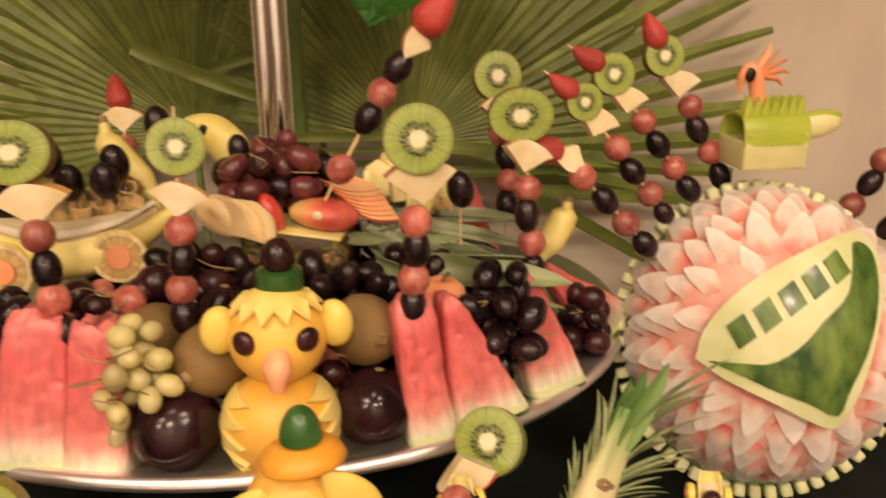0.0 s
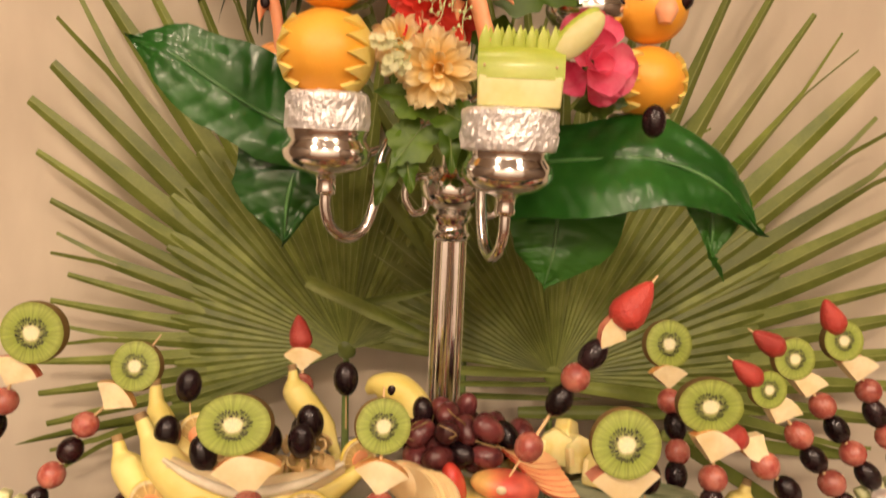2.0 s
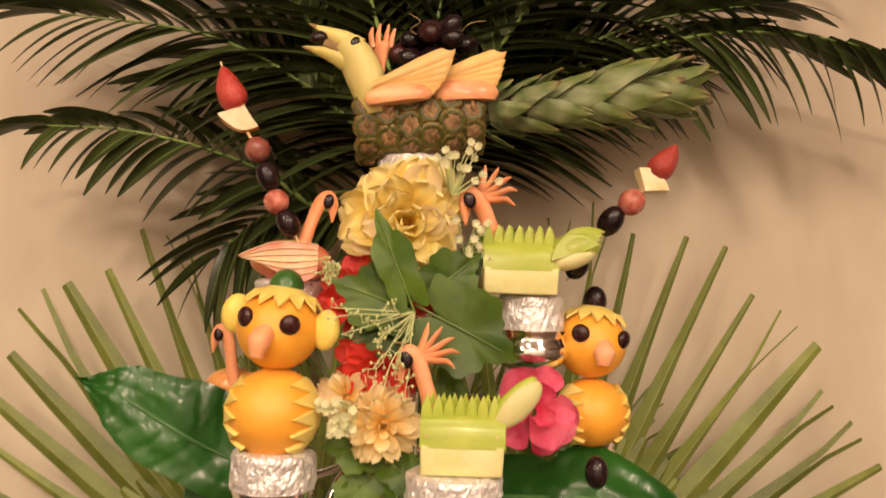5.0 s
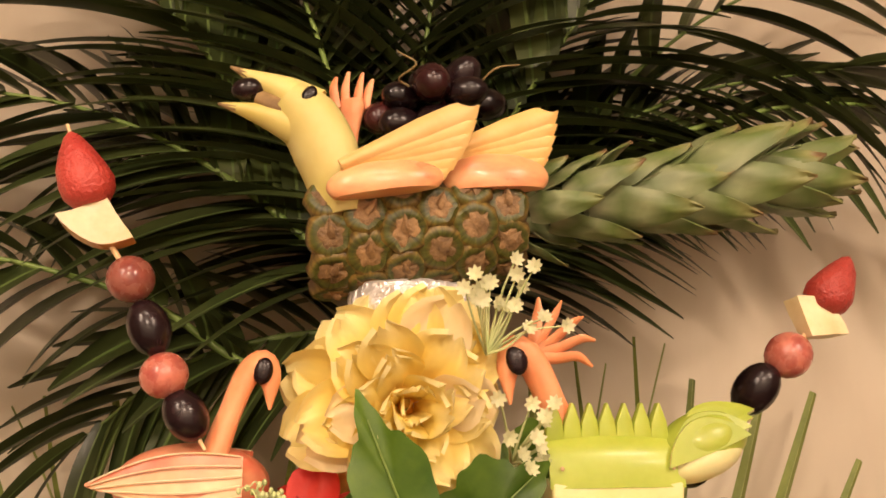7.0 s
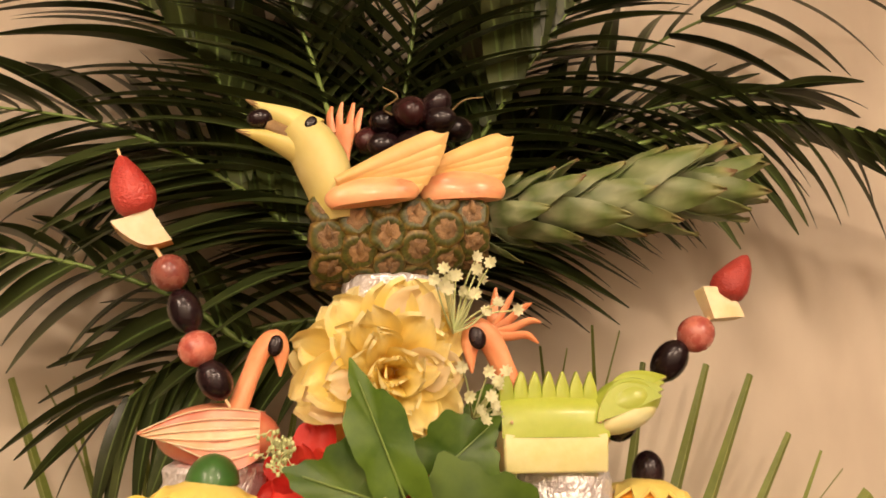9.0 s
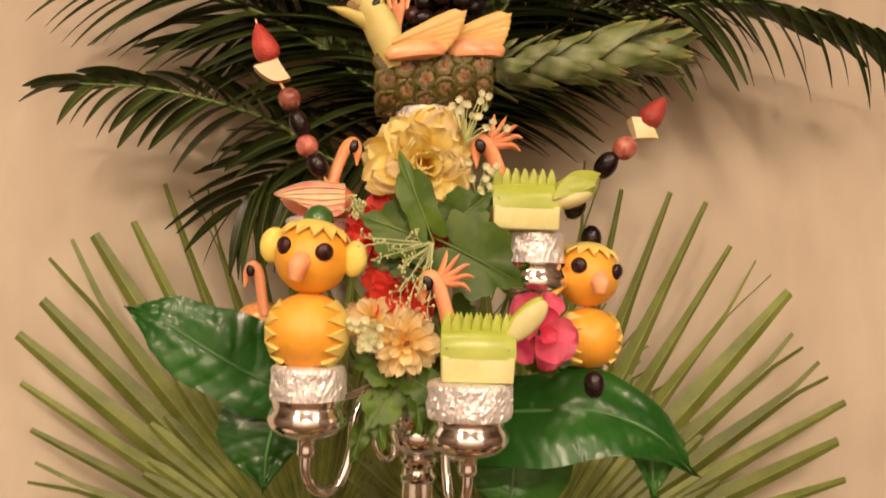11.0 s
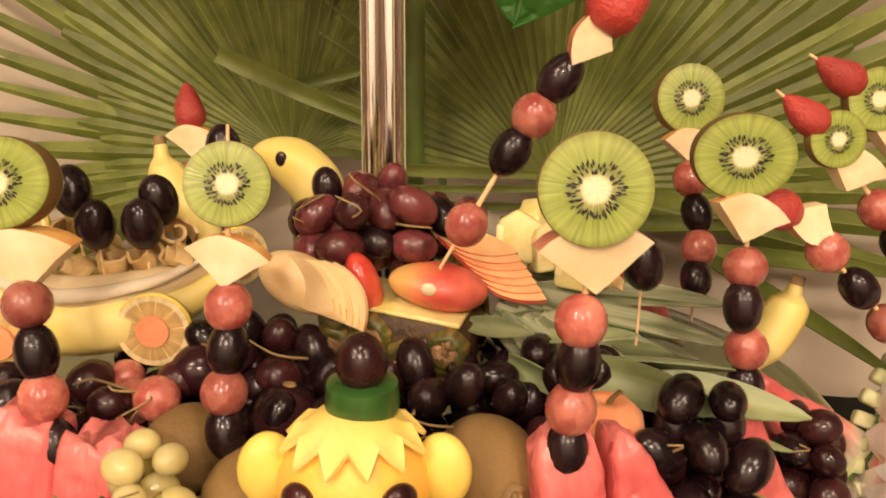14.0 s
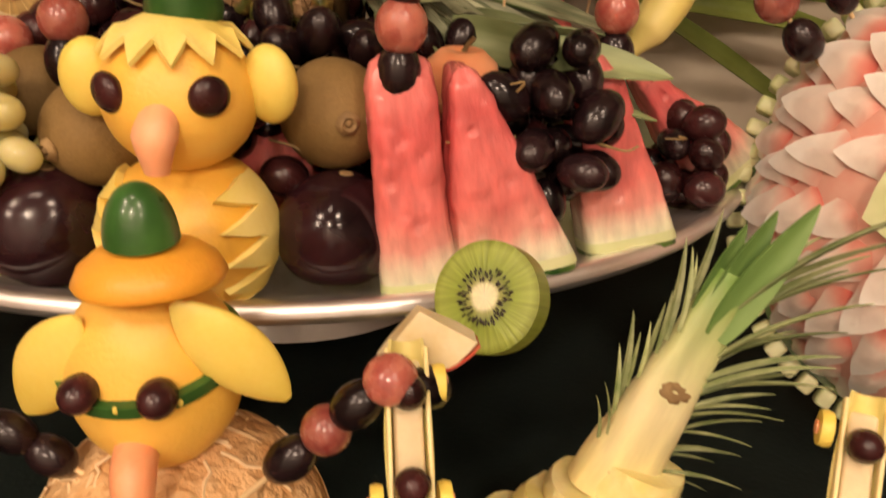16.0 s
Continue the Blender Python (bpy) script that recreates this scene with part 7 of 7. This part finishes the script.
citrus_slice(-0.118, -0.186, 1.274, (0.05, -1, 0.05), 0.83)
citrus_slice(-0.205, -0.194, 1.268, (-0.05, -1, 0.1), 0.86)
citrus_slice(-0.250, -0.170, 1.272, (-0.25, -1, 0.1), 0.88)
citrus_slice(-0.224, -0.125, 1.318, (-0.2, -1, 0.2), 0.75)
citrus_slice(-0.080, -0.135, 1.305, (0.8, -1, 0.1), 0.7)


def curl(x, y, z, s, turn, tip, seed):
    """A loosely rolled strip of peel."""
    rng = random.Random(seed)
    turns, r0 = rng.uniform(7.5, 10.5), rng.uniform(0.009, 0.0125)
    pts = [(r0 * (1 - k / 26) * math.cos(turns * k / 18), r0 * (1 - k / 26) * math.sin(turns * k / 18), 0.006 * k / 18 + 0.0012 * rng.uniform(-1, 1)) for k in range(19)]
    bm = bmesh.new()
    a = [bm.verts.new((px, py, pz - 0.0055)) for px, py, pz in pts]
    b = [bm.verts.new((px * 1.10, py * 1.10, pz + 0.0055 + 0.001 * rng.uniform(-1, 1))) for px, py, pz in pts]
    for i in range(len(pts) - 1):
        bm.faces.new((a[i], a[i + 1], b[i + 1], b[i]))
    bm.normal_update()
    bmesh.ops.solidify(bm, geom=bm.faces[:], thickness=0.0018)
    ob = put("peel_curl", data("peel_curl", bm, CURLPEEL), None, at(x, y, z, tip, 0, turn, s))
    return tagged(ob, "rolled curl of pale citrus peel on the bananas", "peel curl", "peel curls")


for k, (x, y, z) in enumerate(((-0.106, -0.166, 1.312), (-0.128, -0.160, 1.308), (-0.150, -0.158, 1.303), (-0.172, -0.160, 1.300), (-0.194, -0.154, 1.305), (-0.116, -0.146, 1.318), (-0.140, -0.142, 1.316), (-0.164, -0.142, 1.313), (-0.186, -0.140, 1.314), (0.152, -0.160, 1.300))):
    curl(x, y, z, 0.95 + 0.1 * (k % 3), 47 * k % 140 - 70, 62 - 23 * k % 50, 300 + k)


def lens(length, height, thick, mats):
    """A thin apple slice: pointed at both ends, its skin on the lower arc."""
    n = 10
    up = [(-length / 2 + length * i / n, height * 0.45 * math.sin(math.pi * i / n) ** 0.8) for i in range(n)]
    down = [(length / 2 - length * i / n, -height * 0.55 * math.sin(math.pi * i / n) ** 0.8) for i in range(n)]
    return data("apple_slice", slab((up + down)[::-1], thick, 0.0, lambda i: i < n), *mats, crisp=True)


CREAMSLICE = lens(0.050, 0.028, 0.0032, (CREAMFLESH, PEACHSKIN))
REDSLICE = lens(0.056, 0.022, 0.0032, (PEACHFLESH, APPLERED))
pale_fan = thing("apple_fan", "fanned apple slices showing cream flesh and pink edges", "apple slices", at(-0.022, -0.178, 1.301), "apple fans")
part("apple_piece", moved(ball(0.027, 0.014, 0.0170, 28, 16), rot(0, 28)), CREAMFLESH, pale_fan, "thick peeled apple piece", at(-0.010, 0.004, 0.0))
for k in range(6):
    put("apple_slice", CREAMSLICE, pale_fan, at(-0.004 + 0.0050 * k, -0.008 - 0.0016 * k, 0.004 - 0.0010 * k, 84, 30 + 6 * k, -32, 0.98 - 0.025 * k))
part("apple_piece", moved(ball(0.010, 0.012, 0.020, 24, 14), rot(0, -18)), APPLERED, pale_fan, "red skinned apple piece", at(0.027, 0.004, 0.0))
red_fan = thing("apple_fan", "fanned red apple slices lying on the pineapple", "apple slices", at(0.080, -0.158, 1.308), "apple fans")
for k in range(7):
    put("apple_slice", REDSLICE, red_fan, at(-0.010 + 0.0036 * k, 0.012 - 0.0036 * k, 0.012 - 0.0034 * k, 24, 13, -8 - 3 * k, 1.0 - 0.02 * k))
quarter = thing("apple_quarter", "shiny red apple quarter lying on the pineapple", "apple", at(0.049, -0.172, 1.300, 0, 5, -4))
part("skin", lumpy(ball(0.0300, 0.018, 0.0140, 32, 18), 0.0030, 34), RUDDY, quarter)
part("stem_scar", ball(0.0045, 0.0016, 0.0038, 14, 8), APPLEFLESH, quarter, "pale nick in the skin", at(-0.004, -0.0168, 0.003))
chunk = data("pineapple_chunk", slab([(-0.014, -0.016), (0.012, -0.016), (0.018, 0.010), (0.0, 0.020), (-0.012, 0.012)], 0.016, 0.002), PINEFLESH)
for x, y, z, rz in ((-0.01, -0.118, 1.298, 12), (0.030, -0.112, 1.302, -20), (0.064, -0.118, 1.305, 35), (0.150, -0.125, 1.300, 10), (0.098, -0.128, 1.318, -10), (0.118, -0.132, 1.314, 25), (0.136, -0.145, 1.306, -30), (0.112, -0.112, 1.322, 60)):
    ob = thing("pineapple_chunk", "pale yellow pineapple wedge behind the kiwi slice", "pineapple", at(x, y, z, 78, 0, rz, 0.95), "pineapple wedges")
    put("flesh", chunk, ob)
    part("core", box(0.006, 0.018, 0.0165, 0.0015), PALEPEEL, ob, "paler core strip", at(-0.0105, 0.0, 0.0))

pineapple("pineapple_boat", "halved pineapple with grey green crown lying across the tray", at(-0.016, -0.150, 1.276, 0, 5, -14), 0.092, 0.030, 16, 0.014, 22, -0.10, 4, 9, NARROWLEAF, 0.13)
rngl = random.Random(23)
crown_spill = [((0.075, -0.130, 1.292), (1, 0.02, -0.05), 0.165, 0.016)]
for k in range(24):
    u = k / 23
    crown_spill.append(((0.080 + 0.03 * rngl.random(), -0.150 - 0.034 * u, 1.290 - 0.014 * u), (1.0 - 0.40 * u, 0.02 - 0.34 * u + rngl.uniform(-0.05, 0.05), -0.10 - 0.52 * u + rngl.uniform(-0.08, 0.08)), (0.150 - 0.085 * u) * rngl.uniform(0.85, 1.1), rngl.uniform(0.013, 0.018)))
for p, w, l, wide in crown_spill:
    me_leaf = data("crown_leaf", leaf_blade(l, wide, -0.10, 0.30, 0.0012, 12, 0.45), SPILLLEAF)
    tagged(put("pineapple_leaf", me_leaf, None, lay(p, w, (0.0, -0.75, 0.66), 1.0)), "long stiff grey green pineapple leaf lying over the fruit", "leaf", "pineapple leaves")

# ---- on the cloth in front of the tray ----
def propped_wedge(m):
    """An apple wedge with its strip of red skin."""
    w = thing("apple_wedge", "cream apple wedge with red skin under the kiwi half", "apple wedge", m, "apple wedges")
    put("flesh", WEDGE, w)
    arc = [(math.sin(radians(q)), math.cos(radians(q))) for q in range(-42, 43, 7)]
    strip = [(x * 0.0362, y * 0.0362) for x, y in arc] + [(x * 0.0351, y * 0.0351) for x, y in arc[::-1]]
    part("skin", slab(strip[::-1], 0.0164), APPLERED, w, "red apple skin")
    return w


half = thing("kiwi_half", "half kiwi with fuzzy skin propped on an apple wedge", "kiwi", facing((0.160, -0.352, 1.181), (-0.60, -1, 0.68), 20, 0.92))
part("skin", moved(dome(0.0262, 0.036, 32), rot(180)), KIWISKIN, half)
put("flesh", KIWIFACE, half, at(0, 0, -0.006), "bright green kiwi flesh with a pale core")
tagged(put("seed_ring", KIWISEEDS, half, at(0, 0, -0.0058)), "ring of tiny black seeds", kind="stuff")
propped_wedge(facing((0.133, -0.389, 1.201), (0.1, -1, 0.3), 192, 0.82))
half2 = thing("kiwi_half", "half kiwi with fuzzy skin at the tray's edge", "kiwi", facing((-0.172, -0.372, 1.160), (0.12, -1, 0.25), 20, 1.06))
part("skin", moved(dome(0.0262, 0.036, 32), rot(180)), KIWISKIN, half2)
put("flesh", KIWIFACE, half2, at(0, 0, -0.006), "bright green kiwi flesh with a pale core")
tagged(put("seed_ring", KIWISEEDS, half2, at(0, 0, -0.0058)), "ring of tiny black seeds", kind="stuff")
propped_wedge(facing((-0.145, -0.398, 1.135), (0, -1, 0.2), -20, 1.0))


def cart(label, x, y, z, rx, rz):
    """A hollowed banana car with citrus wheels and grape passengers."""
    c = thing("banana_car", label, "fruit carving", at(x, y, z, rx, 0, rz, 0.56), "banana cars")
    def f(u, v):
        a = radians(200 + 140 * v)
        r = 0.0165 * (0.55 + 0.45 * math.sin(math.pi * (0.12 + 0.76 * u)))
        return Vector((r * math.cos(a), -0.065 + 0.13 * u, r * math.sin(a) + 0.008 * (2 * u - 1) ** 2))
    part("shell", sheet(f, 16, 8, 0.0025), BANANA, c, "hollowed banana skin")
    part("filling", box(0.019, 0.105, 0.010, 0.003), BANANAFLESH, c, "pale banana flesh", at(0, 0, -0.006))
    for sx in (-1, 1):
        part("side", box(0.003, 0.12, 0.008, 0.001), PALEPEEL, c, "strip of peel", at(sx * 0.0125, 0, 0.0))
        for yy in (-0.035, 0.038):
            wh = part("wheel", lathe([(0.012, -0.004), (0.013, 0), (0.012, 0.004), (0.004, 0.0045)], 24), YELLOWPEEL, c, "yellow citrus wheel", at(sx * 0.021, yy, -0.010, 0, sx * 90, 0))
            part("hub", lathe([(0.005, 0.0), (0.005, 0.006), (0.001, 0.0065)], 14), CARROT, wh, "carrot hub")
    for yy in (0.03, -0.026):
        put("grape", GRAPES["purple"], c, at(0, yy, 0.008), "grape passenger")
    return c


cart("hollowed banana car with citrus wheels and grapes", 0.135, -0.43, 1.166, 44, 10)
cart("hollowed banana car with citrus wheels and grapes", 0.296, -0.42, 1.148, 48, -16)
skewer("grapes strung from the apple wedge", [("black", 0.139, -0.41, 1.175, 0.78), ("red", 0.127, -0.42, 1.185, 0.78), ("black", 0.115, -0.42, 1.173, 0.78), ("red", 0.104, -0.42, 1.161, 0.78), ("black", 0.090, -0.42, 1.146, 0.78)], (0.01, 0.06))
skewer("grapes strung beside the cantaloupe", [("red", -0.048, -0.40, 1.142, 0.78), ("black", -0.030, -0.40, 1.132, 0.78), ("black", -0.015, -0.40, 1.121, 0.78)], (0.01, 0.05))

stub = thing("cut_pineapple", "pineapple cut in steps with its green crown leaning beside the melon", "pineapple", at(0.182, -0.385, TABLE, -12, 23, 0))
for k in range(5):
    r = 0.046 - 0.006 * k
    part("ring", lumpy(lathe([(r * 0.96, 0), (r, 0.004), (r, 0.014), (r * 0.96, 0.018), (r * 0.3, 0.018)], 32), 0.003, 60, k), PINEFLESH, stub, "juicy yellow step", at(-0.010 + 0.005 * k, 0, 0.030 + 0.018 * k, 0, -14 + 7 * (k % 3), 0))
def neck_shape(q):
    u = (q - 0.100) / 0.115
    return 0.0190 - 0.0100 * u, 0.013 - 0.008 * u, 0.003 * u
neck = pillar([0.100 + 0.115 * k / 20 for k in range(21)], neck_shape, 28, 3.0)
for v in neck.verts:
    v.co.x += 0.0012 * noise.noise(v.co * 70)
    v.co.y += 0.0012 * noise.noise(v.co * 90 + Vector((4, 0, 0)))
part("neck", neck, NECKFLESH, stub, "pale cut neck turning green towards the crown")
for ex, ez, es in ((0.001, 0.158, 1.0), (-0.003, 0.112, 0.8)):
    part("eye", lumpy(ball(0.0075 * es, 0.0022, 0.0045 * es, 14, 10), 0.003, 320), BROWNTIP, stub, "brown pineapple eye", at(ex, -0.0110 + 0.07 * (ez - 0.1) * 0.7, ez))
STUBLEAF = data("crown_leaf", leaf_blade(0.070, 0.019, 0.02, 0.14, 0.0014, 14, 0.55), FRESHCROWN)
THORN = data("crown_leaf", leaf_blade(0.11, 0.010, -0.22, 0.3, 0.0007, 12, 0.5), THORNLEAF)
rngs = random.Random(9)
for k in range(26):
    u = k / 25
    z = 0.108 + 0.095 * u
    w = neck_shape(z)[0]
    out = 1.1 - 0.65 * u + rngs.uniform(-0.1, 0.1)
    put("crown_leaf", THORN, stub, aim((w * 0.9, rngs.uniform(-0.008, 0.008), z), (out, rngs.uniform(-0.35, 0.15), 0.55 + 0.6 * u), rngs.uniform(-20, 20), (0.24 + 0.42 * u) * rngs.uniform(0.75, 1.15)))
for k in range(12):
    z = 0.120 + 0.007 * k
    put("crown_leaf", THORN, stub, aim((-neck_shape(z)[0] * 0.9, rngs.uniform(-0.006, 0.006), z), (-0.35 + 0.02 * k, rngs.uniform(-0.2, 0.1), 1.0), rngs.uniform(-20, 20), rngs.uniform(0.22, 0.42)))
for k, (dx, dy, ls) in enumerate(((0.16, 0.03, 1.0), (0.04, 0.05, 0.85), (-0.05, 0.0, 0.7))):
    put("crown_leaf", STUBLEAF, stub, lay((0.005 - 0.004 * k, -0.0060 + 0.003 * k, 0.187), (dx, dy, 1.0), (0.1 * k, -1, 0.1), ls))
stub2 = thing("cut_pineapple", "green pineapple crown leaning beside the carved melon", "pineapple", at(-0.285, -0.30, TABLE, 8, -18, 8))
part("ring", lathe([(0.04, 0.03), (0.042, 0.035), (0.04, 0.05), (0.03, 0.09), (0.02, 0.10)], 28), PINEFLESH, stub2, "juicy yellow step")
for k in range(30):
    a = k * 2.4
    o = Vector((0.012 * math.cos(a), 0.012 * math.sin(a), 0.08 + 0.0022 * k))
    out = 0.75 - 0.018 * k
    put("crown_leaf", THORN, stub2, aim(o, (math.cos(a) * out, math.sin(a) * out, 1.0), rngs.uniform(-20, 20), rngs.uniform(0.5, 1.1)))
for k, (p, w, l) in enumerate((((0.30, 0.10, 1.235), (1, 0.0, -0.55), 0.26), ((0.28, 0.12, 1.24), (1, 0.1, -0.1), 0.3), ((0.16, 0.12, 1.30), (1, 0.1, -0.12), 0.28), ((-0.22, 0.12, 1.26), (-1, 0.1, -0.15), 0.3), ((0.10, 0.13, 1.26), (1, 0.05, 0.02), 0.3))):
    strap = data("strap_leaf", leaf_blade(l, 0.02, -0.1, 0.2, 0.001, 12, 0.4), PALMLEAF)
    tagged(put("strap_leaf", strap, None, aim(p, w, 60, 1.0)), "long narrow green palm blade behind the tray", "leaf", "strap leaves")
for p, w, l, wide in (((-0.165, 0.125, 1.419), (0.145, 0.0, -0.064), 0.17, 0.021), ((-0.105, 0.14, 1.389), (0.08, 0.0, 0.018), 0.10, 0.014), ((-0.092, 0.13, 1.550), (0.062, 0.0, -0.085), 0.13, 0.018), ((-0.005, 0.14, 1.311), (1, 0.0, -0.02), 0.17, 0.015), ((0.0, 0.15, 1.289), (1, 0.0, 0.02), 0.20, 0.009), ((0.02, 0.16, 1.271), (1, 0.0, 0.0), 0.18, 0.010)):
    strap = data("strap_leaf", leaf_blade(l, wide, 0.0, 0.2, 0.001, 12, 0.3), PALMLEAF)
    tagged(put("strap_leaf", strap, None, lay(p, w, (0.1, -1, -0.25), 1.0)), "narrow green palm blade lying across the fan leaves", "leaf", "strap leaves")
